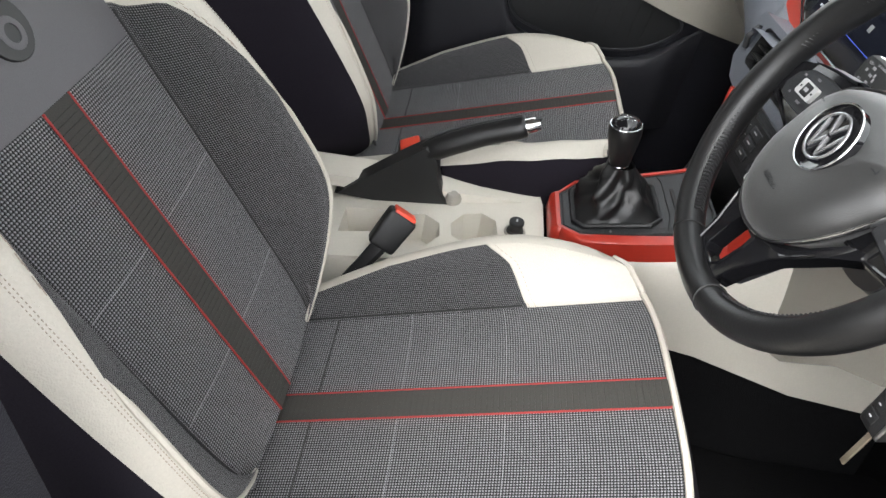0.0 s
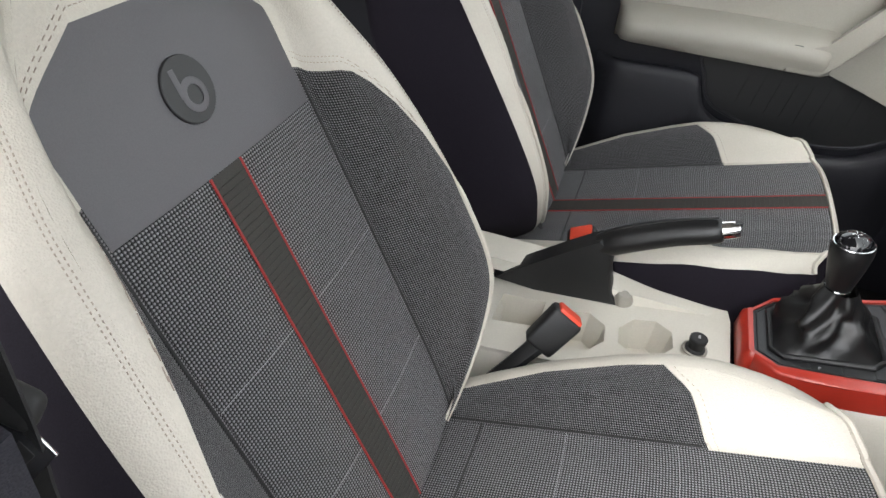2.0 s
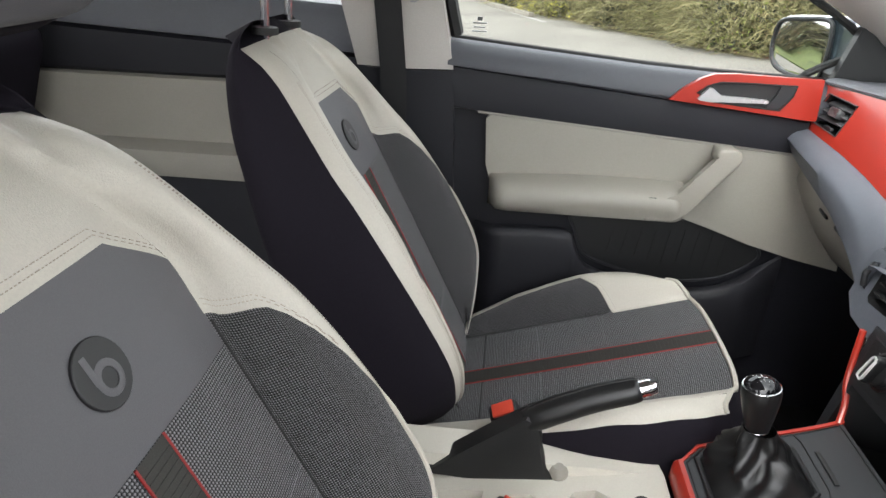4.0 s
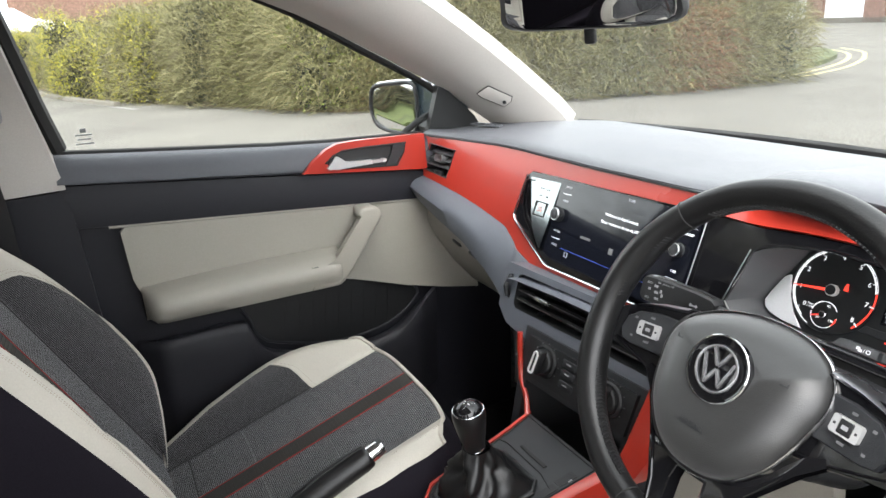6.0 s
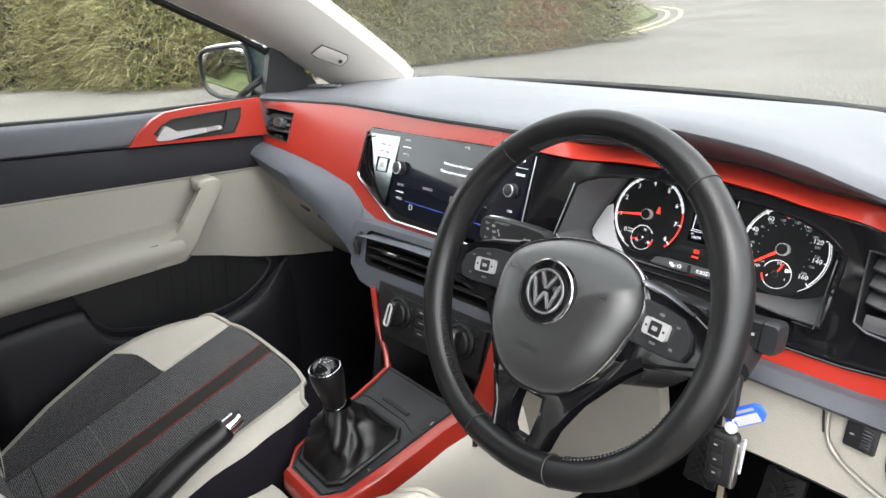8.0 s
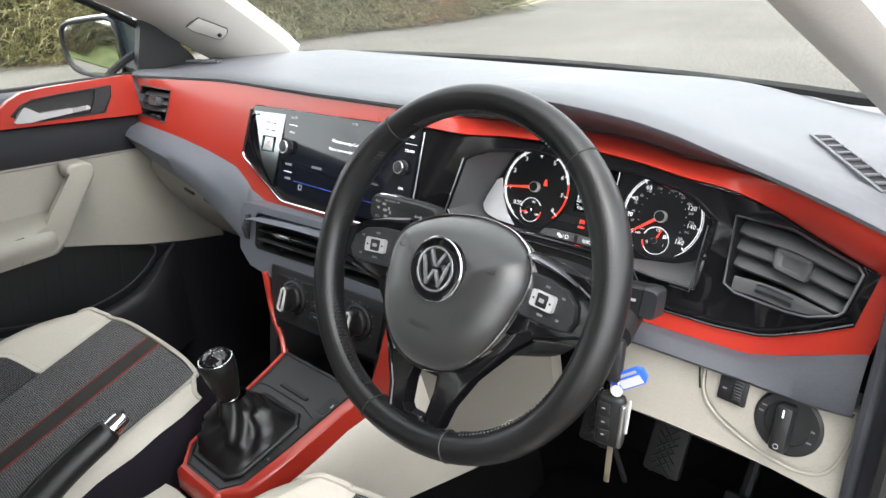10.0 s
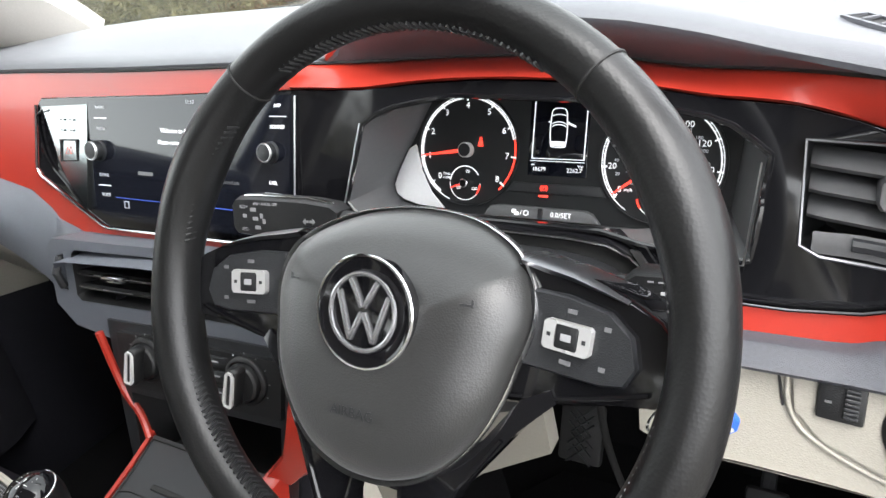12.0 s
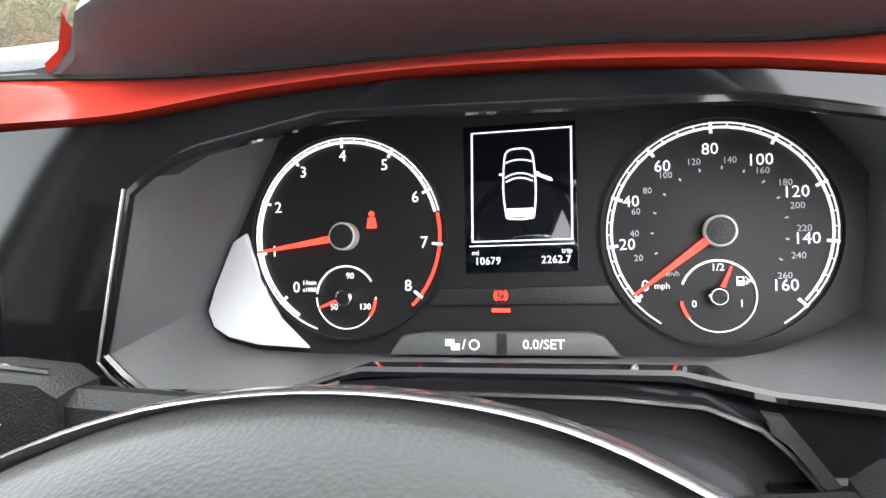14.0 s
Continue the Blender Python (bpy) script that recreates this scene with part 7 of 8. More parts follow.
    fork = [(-.062, -.060), (-.030, -.088), (.030, -.088), (.062, -.060), (.079, -.036), (.094, -.028), (.098, -.034), (.080, -.052), (.052, -.090), (.036, -.122), (.031, -.145), (.022, -.1505), (-.022, -.1505), (-.033, -.147), (-.040, -.122), (-.058, -.085), (-.082, -.050), (-.098, -.034), (-.094, -.028), (-.079, -.036)]
    hole = [(-.0155, -.0975), (.0165, -.0975), (.0180, -.112), (.0155, -.136), (.0105, -.1415), (-.0105, -.1415), (-.0155, -.136), (-.0175, -.112)]
    part("lower_spoke", panel(fork, [hole], .016, L, .02), GLOSS, w, "gloss black forked lower spoke", 30)
    part("fork_edge", tube([L(a, bb, .0008) for a, bb in hole], .0012, 5, True), GLOSS, w)
    for d in (-1, 1):
        part("fork_edge", tube([L(a * d, bb, .0008) for a, bb in ((.072, -.058), (.050, -.091), (.035, -.122), (.030, -.144))], .0013, 5), GLOSS, w)
    part("hub_shell", loft([[WH @ Vector((.0 + r * math.cos(a * math.pi / 16), -.012 + r * .95 * math.sin(a * math.pi / 16), n)) for a in range(32)] for r, n in ((.062, -.028), (.062, -.05), (.055, -.075), (.05, -.085))], close_u=True, caps=True), DARK, w, "black wheel hub shell", 50)
    return w


wheel()


def column():
    c = thing("steering_column", (.36, .15, .85), "black steering column shroud behind the wheel", "steering column")
    rows = []
    for y, z, ww, h0, h1 in ((.070, .898, .050, .034, .03), (.085, .898, .066, .044, .04), (.12, .892, .078, .048, .05), (.17, .874, .084, .038, .05), (.24, .850, .086, .028, .05)):
        ring = []
        for a in range(40):
            co, si = math.cos(a * math.pi / 20), math.sin(a * math.pi / 20)
            ring.append((.362 + ww * math.copysign(abs(co) ** .8, co), y - .02 * si, z + (h0 if si > 0 else h1) * math.copysign(abs(si) ** .9, si)))
        rows.append(ring)
    part("shroud", loft(rows, close_u=True, caps=True), GREYBLACK, c, "black grained column shroud", 60)
    part("lower_shroud", loft([[(.36 + w * math.cos(a * math.pi / 12), y, z + h * math.sin(a * math.pi / 12)) for a in range(24)] for y, z, w, h in ((.060, .862, .055, .03), (.10, .852, .075, .04), (.20, .84, .08, .045))], close_u=True, caps=True), GREYBLACK, c, "charcoal lower shroud", 50)
    part("column_tube", tube([(.36, .2, .82), (.36, .45, .62)], .03, 14), RUBBER, c)
    # the arched opening in the panel under the dials
    line = [(.237, -.1155), (.266, -.109), (.283, -.1025), (.302, -.0978), (.335, -.0958), (.40, -.0965), (.430, -.099), (.447, -.106), (.456, -.114), (.466, -.126)]
    part("arch_recess", panel(line + [(.466, -.139), (.237, -.139)], [], .003, lambda a, b, n: face(a, b, n + .0045), .02), RUBBER, c, "dark recess round the column", 30)
    part("arch_trim", sheet([[face(a, b + .0035, .0055), face(a, b + .001, .0105), face(a, b - .0015, .0105), face(a, b - .004, .005)] for a, b in line], .002), GLOSS, c, "gloss black arch under the dials", 40)
    part("arch_line", tube([face(a, b - .0005, .0112) for a, b in line[1:]], .0010, 5), EDGE_CHROME, c, "thin bright line along the arch")
    part("arch_end", panel([(.447, -.1005), (.4535, -.1015), (.470, -.1235), (.4655, -.1245)], [], .004, lambda a, b, n: face(a, b, n + .013), .02), SATIN, c, "satin silver end of the arch", 30)
    return c


column()


def stalk(side, label):
    s = thing("column_stalk", (.36 + side * .1, .12, .9), label, "control stalk", "column stalks")
    if side < 0:
        f = axes((.186, .122, .932), (1, .0, .045), (0, .25, .97))
        part("paddle", loft([[f @ Vector((u, v * h, n)) for v, n in ((-1, -.012), (-1, .0), (-.85, .006), (.85, .006), (1, .0), (1, -.012))] for u, h in ((-.060, .011), (-.056, .0165), (-.04, .0175), (.02, .016), (.045, .013), (.052, .008))], close_u=True, caps=True), DARK, s, "black stalk paddle", 40)
        part("chrome_line", tube([f @ Vector((u, h, .0)) for u, h in ((-.05, .0172), (-.04, .0180), (.02, .0168), (.045, .0135))], .0010, 5), CHROME, s)
        part("arm", tube([f @ Vector((.04, 0, -.004)), f @ Vector((.10, -.006, -.006))], .009, 8), DARK, s)
        marks = ((-.036, .0065, .006, .0060), (-.034, -.0010, .006, .0060), (-.032, -.0085, .006, .0060), (-.046, .001, .004, .0060), (-.027, .0015, .003, .008), (-.0245, -.003, .003, .008))
        for tx, u, v, h in (("RES/+", -.0465, .0085, .0040), ("SET/-", -.0465, -.0105, .0040), ("ON CANCEL OFF", -.022, .0115, .0034)):
            words(tx, h, f @ Matrix.Translation((u, v, .0064)), GREY_INK, s, name="stalk_text")
        for d in (-1, 1):
            part("arrow", prism([(d * .0005, -.0010), (d * .0035, -.0010), (d * .0035, -.0026), (d * .0065, 0), (d * .0035, .0026), (d * .0035, .0010), (d * .0005, .0010)], .0004, 0, f @ Matrix.Translation((.024, -.001, .0066))), GREY_INK, s, "white arrow")
    else:
        f = axes((.490, .118, .911), (1, .0, .03), (0, .25, .97)) @ Matrix.Diagonal((.92, .85, .8, 1))
        part("paddle", loft([[f @ Vector((u, v * h, n)) for v, n in ((-1, -.016), (-1, .004), (-.8, .010), (.8, .010), (1, .004), (1, -.016))] for u, h in ((-.034, .010), (-.026, .0165), (.0, .0175), (.012, .0178))], close_u=True, caps=True), DARK, s, "black stalk paddle", 40)
        part("end_cap", loft([[f @ Vector((u, v * h, n)) for v, n in ((-1, -.016), (-1, .004), (-.8, .010), (.8, .010), (1, .004), (1, -.016))] for u, h in ((.013, .0185), (.024, .0185), (.028, .015), (.029, .006))], close_u=True, caps=True), GREYBLACK, s, "ribbed end cap", 40)
        part("arm", tube([f @ Vector((-.03, 0, -.004)), f @ Vector((-.09, -.006, -.006))], .009, 8), DARK, s)
        marks = ((-.016, .010, .004, .0022), (-.009, .010, .004, .0022), (-.002, .010, .004, .0022), (-.018, -.004, .008, .006), (-.006, .002, .006, .005), (.004, .001, .006, .006), (-.008, -.008, .006, .005))
    for u, v, a, b in marks:
        part("stalk_mark", block((a, b * .5, .0004), 0, 1, f @ Matrix.Translation((u, v, .0064 if side < 0 else .0104))), GREY_INK, s)


stalk(-1, "black indicator stalk with white symbols")
stalk(1, "black wiper stalk with white symbols")

# ---- centre stack and console ----
def centre_stack():
    s = thing("centre_stack", (.015, .12, .62), "charcoal centre stack with twin air vents and heater controls", "centre console")
    left = [(-.174, .093), (-.167, .098), (-.004, .100), (-.004, .040), (-.167, .038), (-.174, .044)]
    right = [(.012, .100), (.20, .098), (.205, .092), (.205, .044), (.198, .038), (.012, .040)]
    dial = [(-.203, .088), (-.189, .092), (-.189, .048), (-.203, .050)]
    out = [(-.216, .098), (-.206, .109), (.235, .112), (.242, .100), (.238, .030), (.21, .010), (.16, .0), (-.13, -.003), (-.185, .006), (-.214, .030)]
    part("vent_housing", panel(out, [left, right, dial], .06, lambda a, b, n: stack(a, b, n - .006), .03), SLATE_LIGHT, s, "grey vent housing", 30)
    for hole in (left, right):
        cx = sum(p[0] for p in hole) / 6
        v = part("vent_duct", loft([[stack(a, b, -.005) for a, b in hole], [stack(cx + (a - cx) * .9, .07 + (b - .07) * .8, -.056) for a, b in hole]], close_u=True), DARK, s, "black vent duct", 40)
        part("duct_back", loft([[stack(cx, .07, -.056)] * 6, [stack(cx + (a - cx) * .9, .07 + (b - .07) * .8, -.056) for a, b in hole]], close_u=True), RUBBER, v)
        x0, x1 = min(p[0] for p in hole), max(p[0] for p in hole)
        for b in (.086, .070, .054):
            part("slat", loft([[stack(x, b + .003, -.012), stack(x, b, -.008), stack(x, b - .003, -.010), stack(x, b + .001, -.036)] for x in (x0 + .001, cx, x1 - .001)], close_u=True, caps=True), DARK, v, "", 40)
            part("slat_line", tube([stack(x0 + .004, b, -.0078), stack(x1 - .004, b, -.0078)], .0005, 4), SATIN, v)
        part("tab", box_at(stack(cx + .012, .071, -.003), (.036, .010, .007), .002, -14, 0, 3), CHROME, v, "chrome vent tab")
    part("shut_off_wheel", tube([stack(-.196, .052, -.006), stack(-.196, .07, .001), stack(-.196, .088, -.006)], .005, 8), GREYBLACK, s, "vent shut-off wheel")
    # heater panel
    hp = [(-.105, .012), (.125, .012), (.118, -.052), (-.100, -.052)]
    part("heater_surround", panel([(-.125, .022), (.14, .022), (.135, -.06), (.125, -.165), (-.115, -.165), (-.122, -.06)], [[(-.102, -.064), (.112, -.064), (.106, -.152), (-.100, -.152)]], .02, lambda a, b, n: stack(a, b, n - .002), .04), GREYBLACK, s, "charcoal stack surround", 30)
    h = part("heater_panel", panel(hp, [], .008, lambda a, b, n: stack(a, b, n + .004), .05), DARK, s, "black heater panel", 30)
    for a in (-.058, .080):
        f = axes(stack(a, -.014, .0045), (1, .06, 0), (0, .25, .968))
        k = part("heater_knob", lathe([(.026, 0), (.026, .003), (.0245, .0045), (.022, .005), (.0205, .003), (.0200, .009), (.018, .011), (.001, .012)], 40, f), DARK, h, "black rotary heater knob")
        g = f @ Matrix.Rotation(radians(-12), 4, 'Z')
        part("grip", block((.0125, .044, .018), .005, 3, g @ Matrix.Translation((0, 0, .016))), DARK, k)
        loop = [(-.0042, -.015), (-.0030, -.0185), (.0030, -.0185), (.0042, -.015), (.0036, .015), (.0018, .0185), (-.0018, .0185), (-.0036, .015)]
        part("grip_outline", ring2([(u * 1.45, v * 1.04) for u, v in loop], [(u * .75, v * .92) for u, v in loop], .003, g @ Matrix.Translation((-.001, 0, .0262))), KNOB_SILVER, k, "bright silver outline")
        for i in range(9):
            an = radians(210 - 30 * i)
            part("scale_mark", block((.0022, .0008, .0004), 0, 1, f @ Matrix.Rotation(an, 4, 'Z') @ Matrix.Translation((.029, 0, .0004))), GREY_INK, h)
    for a, b in ((-.018, .0), (-.018, -.016), (-.018, -.034), (.030, .0), (.030, -.016), (.030, -.034)):
        part("heater_key", box_at(stack(a + .012, b, .0045), (.030, .004, .012), .0015, -14, 0, 3), GREYBLACK, h)
        part("key_mark", box_at(stack(a + .012, b + .001, .0072), (.010, .0006, .0016), 0, -14, 0, 3), GREY_INK, h)
    # storage bin
    bn = [(-.102, -.064), (.112, -.064), (.106, -.152), (-.100, -.152)]
    part("storage_bin", join(loft([[stack(a, b, -.002) for a, b in bn], [stack(.005 + (a - .005) * .9, -.108 + (b + .108) * .85, -.13) for a, b in bn]], close_u=True), loft([[stack(.005, -.108, -.13)] * 4, [stack(.005 + (a - .005) * .9, -.108 + (b + .108) * .85, -.13) for a, b in bn]], close_u=True)), DARK, s, "deep black storage bin", 30)
    part("usb_port", box_at(stack(.005, -.080, -.118), (.03, .006, .014), .002, -14), GREYBLACK, s)
    part("stack_side", loft([[(-.122, .13, .80), (-.125, .10, .70), (-.115, .07, .60), (-.11, .0, .45)], [(-.125, .45, .80), (-.125, .45, .70), (-.125, .45, .60), (-.12, .45, .45)]]), NAVY, s, "dark stack side")
    part("stack_side", loft([[(.140, .135, .80), (.138, .11, .70), (.128, .08, .60)], [(.14, .4, .80), (.14, .4, .70), (.14, .4, .6)]]), NAVY, s, "dark stack side")


centre_stack()

CON_V = Vector((0, .974, .227))


def con(a, b, n=0.0):
    """The gear lever plate: a along x, b forwards along its slope."""
    return Vector((a, -.04, .622)) + CON_V * b + Vector((0, -.227, .974)) * n


def console():
    c = thing("centre_console", (.015, -.1, .3), "cream centre console with red-edged gear lever plate", "centre console")
    plate = [(-.026, -.098), (.056, -.098), (.078, -.072), (.086, .0), (.092, .085), (.095, .125), (-.075, .125), (-.068, .085), (-.058, .0), (-.050, -.072)]
    gate = [(-.028, -.080), (.048, -.080), (.062, -.066), (.066, .03), (.052, .044), (-.030, .044), (-.044, .03), (-.040, -.066)]
    part("gear_plate", panel(plate, [gate], .012, con, .03), GREYBLACK, c, "charcoal gear lever plate", 30)
    part("plate_groove", tube([con(a * .96 + .0006, b * .96, .0006) for a, b in plate], .0012, 5, True), RUBBER, c)
    part("gate_frame", tube([con(a, b, .002) for a, b in gate], .004, 8, True), DARK, c, "black gaiter frame")
    part("card_slot", box_at(con(.008, .072, .0016), (.062, .006, .002), .0008, 13), RUBBER, c, "black card slot")
    part("tray_step", tube([con(a, b, .0006) for a, b in ((-.062, .055), (-.045, .060), (.045, .060), (.075, .052))], .001, 5), RUBBER, c)
    for k in range(5):
        b = -.072 + k * .034
        part("button", panel([(.068 + .02 * (b + .07) * .5, b), (.081 + .03 * (b + .07) * .4, b), (.083 + .03 * (b + .07) * .4, b + .031), (.069 + .02 * (b + .07) * .5, b + .031)], [], .004, lambda a, bb, n: con(a, bb, n + .001), .05), DARK, c, "black blank button", 30)
    words("P", .007, axes(con(.0755, -.028, .0014), (0, 1, .2), (-1, 0, 0)), GREY_INK, c, name="button_letter")
    part("button_mark", box_at(con(.084, .082, .0012), (.0025, .007, .0004), 0, 13), GREY_INK, c)
    # red edge: wide on the driver's side, thin on the passenger's, running up the stack
    def red_side(pts, name, label):
        rows = []
        for a, b, w, dep in pts:
            p, out = con(a, b), Vector((w, 0, 0))
            rows.append([p + Vector((0, 0, -.004)), p + Vector((0, 0, .002)), p + out * .5 + Vector((0, 0, .0025)), p + out + Vector((0, 0, -.003)), p + out * 1.15 + Vector((0, 0, -dep)), p + out * .6 + Vector((0, 0, -dep - .004))])
        part(name, loft(rows, caps=True), RED, c, label, 45)

    red_side([(.055, -.099, .012, .03), (.079, -.073, .014, .032), (.087, .0, .014, .034), (.093, .085, .014, .036), (.097, .125, .016, .04), (.103, .16, .018, .05)], "red_edge", "satin red edge facing the driver")
    red_side([(-.025, -.099, -.010, .022), (-.051, -.073, -.010, .02), (-.059, .0, -.010, .018), (-.069, .085, -.010, .016), (-.077, .128, -.010, .016)], "red_edge", "thin satin red edge facing the passenger")
    rows = []
    turn = [(-.025, 180 + 15 * k, .010 + .0005 * k, .022 + .001 * k) for k in range(7)] + [(a, 270, .013, .028) for a in (-.005, .02, .04)] + [(.055, 270 + 15 * k, .013 - .0002 * k, .028 + .0003 * k) for k in range(7)]
    for a, ang, w, dep in turn:
        p, out = con(a, -.099), Vector((math.cos(radians(ang)), math.sin(radians(ang)), 0)) * w
        rows.append([p + Vector((0, 0, -.004)), p + Vector((0, 0, .002)), p + out * .5 + Vector((0, 0, .0022)), p + out + Vector((0, 0, -.004)), p + out * 1.15 + Vector((0, 0, -dep)), p + out * .8 + Vector((0, 0, -dep - .008))])
    part("red_rear", loft(rows), RED, c, "satin red rear edge of the plate", 45)
    part("red_riser", tube(spline([con(-.077, .120, .0), (-.096, .088, .670), (-.112, .091, .692), (-.120, .094, .720), (-.126, .098, .772)], 20), .0046, 8), RED, c, "thin red line up the stack")
    rows = []
    for p, w in ((con(.100, .125, .0), .02), (Vector((.126, .088, .680)), .026), (Vector((.140, .092, .72)), .032), (Vector((.152, .105, .775)), .030), (Vector((.158, .115, .81)), .02)):
        rows.append([p + Vector((-.004, .004, 0)), p + Vector((0, -.004, 0)), p + Vector((w, .006, -.012)), p + Vector((w + .004, .03, -.02))])
    part("red_riser", loft(rows), RED, c, "broad red panel beside the stack", 45)
    # cream flanks down to the floor
    rows = []
    for y in (-.62, -.45, -.30, -.18, -.05, .10, .25, .42):
        zt = lerp_table([(-.7, .50), (-.3, .535), (-.17, .560), (0, .590), (.1, .62), (.25, .70), (.45, .72)], y)[0]
        x = lerp_table([(-.7, .115), (-.17, .108), (0, .106), (.1, .120), (.25, .150), (.45, .155)], y)[0]
        rows.append([(x - .006, y, zt + .004), (x + .003, y, zt - .006), (x + .010, y, zt - .06), (x + .02, y, lerp_table([(-.6, .42), (0, .468), (.2, .432), (.45, .405)], y)[0])])
    part("flank", loft(rows), TRAY_CREAM, c, "cream console flank on the driver's side", 40)
    part("flank", loft([[(-p[0] - .0 + .03, p[1], p[2]) for p in row] for row in rows[:6]]), TRAY_CREAM, c, "cream console flank on the passenger's side", 40)
    part("carpet_flank", loft([[(row[-1][0] - .004, row[-1][1], row[-1][2] + .004), (row[-1][0] + .02, row[-1][1], LOW)] for row in rows]), CARPET, c, "black carpet below the flank", 40)
    # tray between the seats with hexagonal cup wells
    def hexa(cx, cy, r, k=6):
        return [(cx + r * math.cos(2 * math.pi * i / k + .5), cy + r * .95 * math.sin(2 * math.pi * i / k + .5)) for i in range(k)]

    wells = [hexa(.035, -.262, .040, 8), hexa(.045, -.352, .042, 8)]
    square = [(-.002, -.47), (.06, -.47), (.055, -.405), (.0, -.405)]
    tray = [(-.095, -.62), (.118, -.62), (.115, -.3), (.110, -.165), (.06, -.155), (-.03, -.155), (-.085, -.165)]
    lift = lambda a, b, n: Vector((a, b, lerp_table([(-.7, .505), (-.3, .548), (-.17, .568)], b)[0] + .02 * max(0, -.02 - a) + n))
    part("tray", panel(tray, wells + [square], .006, lift, .03), TRAY_CREAM, c, "cream tray between the seats", 30)
    for hole in wells + [square]:
        mx, my = sum(p[0] for p in hole) / len(hole), sum(p[1] for p in hole) / len(hole)
        low = [Vector((mx + (a - mx) * .82, my + (b - my) * .82, lift(a, b, 0).z - .05)) for a, b in hole]
        part("well", join(loft([[lift(a, b, 0) for a, b in hole], low], close_u=True), ([*low], [tuple(range(len(low)))])), TRAY_CREAM, c, "faceted cream cup well" if len(hole) > 4 else "shallow square tray", 30)
    part("tray_step", loft([[(-.03, y, .548), (-.034, y, .566), (-.085, y, .572)] for y in (-.62, -.45, -.3, -.17)]), TRAY_CREAM, c, "", 40)
    return c


console()


def gear_lever():
    g = thing("gear_lever", (.012, -.065, .62), "gear lever with glossy black knob and leather gaiter", "gear lever")
    rows = []
    rng = random.Random(3)
    base = [(-.028, -.078), (.048, -.078), (.062, -.064), (.064, .03), (.052, .042), (-.030, .042), (-.042, .03), (-.040, -.064)]
    ring = around(base, 48, (.011, -.02))
    for k in range(13):
        t = k / 12
        top = Vector((.012, -.068, .695))
        row = []
        for j, (a, b) in enumerate(ring):
            p = con(a, b, .001)
            ang = 2 * math.pi * j / 48
            q = top + Vector((.020 * math.cos(ang), .020 * math.sin(ang), 0))
            f = t ** .8
            ridge = 1 - abs(math.sin(2 * ang + .7 + 1.8 * t))
            crease = 1 - abs(math.sin(3.5 * ang - 2.6 * t))
            fold = (.012 * (ridge ** 2 - .3) + .006 * (crease ** 2 - .3) * math.sin(ang / 2) + .007 * math.sin(3 * ang + 5 * t) + .005 * math.sin(7 * ang - 9 * t)) * math.sin(math.pi * t)
            sag = .012 * math.sin(math.pi * min(1, t * 1.6)) * (1 + .4 * math.sin(4 * ang))
            m = p.lerp(q, f)
            m.z = p.z + (q.z - p.z) * (t ** 1.25) + sag * .6
            out = Vector((math.cos(ang), math.sin(ang), 0))
            row.append(m + out * fold)
        rows.append(row)
    part("gaiter", loft(rows, close_u=True), BLACK_LEATHER, g, "black leather gaiter with soft folds", 60)
    f = axes((.012, -.070, .688), (1, 0, .0), (0, .97, .12)) @ Matrix.Diagonal((.89, .89, .95, 1))
    part("collar", lathe([(.0165, 0), (.0175, .003), (.0175, .006), (.0165, .008)], 32, f), CHROME, g, "chrome collar")
    part("knob", lathe([(.0155, .006), (.018, .016), (.0215, .032), (.0245, .048), (.0262, .060), (.0262, .068), (.0235, .0755)], 40, f), BLACK_LEATHER, g, "black leather knob", 60)
    part("knob_ring", tube([f @ Vector((.0243 * math.cos(i * math.pi / 20), .0243 * math.sin(i * math.pi / 20), .0738)) for i in range(40)], .0009, 6, True), CHROME, g, "chrome knob ring")
    part("knob_cap", lathe([(.0242, .0735), (.0225, .0780), (.0175, .0825), (.010, .0852), (.001, .0862)], 40, f), GLOSS, g, "gloss black cap")
    h = f @ Matrix.Translation((0, 0, .0864))
    for x in (-.008, 0, .008):
        part("shift_line", block((.0006, .012, .0005), 0, 1, h @ Matrix.Translation((x, 0, -.0006 - abs(x) * .1))), WHITE_INK, g)
    part("shift_line", block((.0166, .0006, .0005), 0, 1, h @ Matrix.Translation((0, 0, -.0006))), WHITE_INK, g)
    for i, (x, y) in enumerate(((-.008, .0095), (0, .0095), (.008, .0095), (-.008, -.0095), (0, -.0095))):
        words(str((1, 3, 5, 2, 4)[i]), .0036, h @ Matrix.Translation((x, y, -.0022)), WHITE_INK, g, name="gear_number")
    words("R", .0036, h @ Matrix.Translation((.008, -.0095, -.0022)), WHITE_INK, g, name="gear_number")


gear_lever()


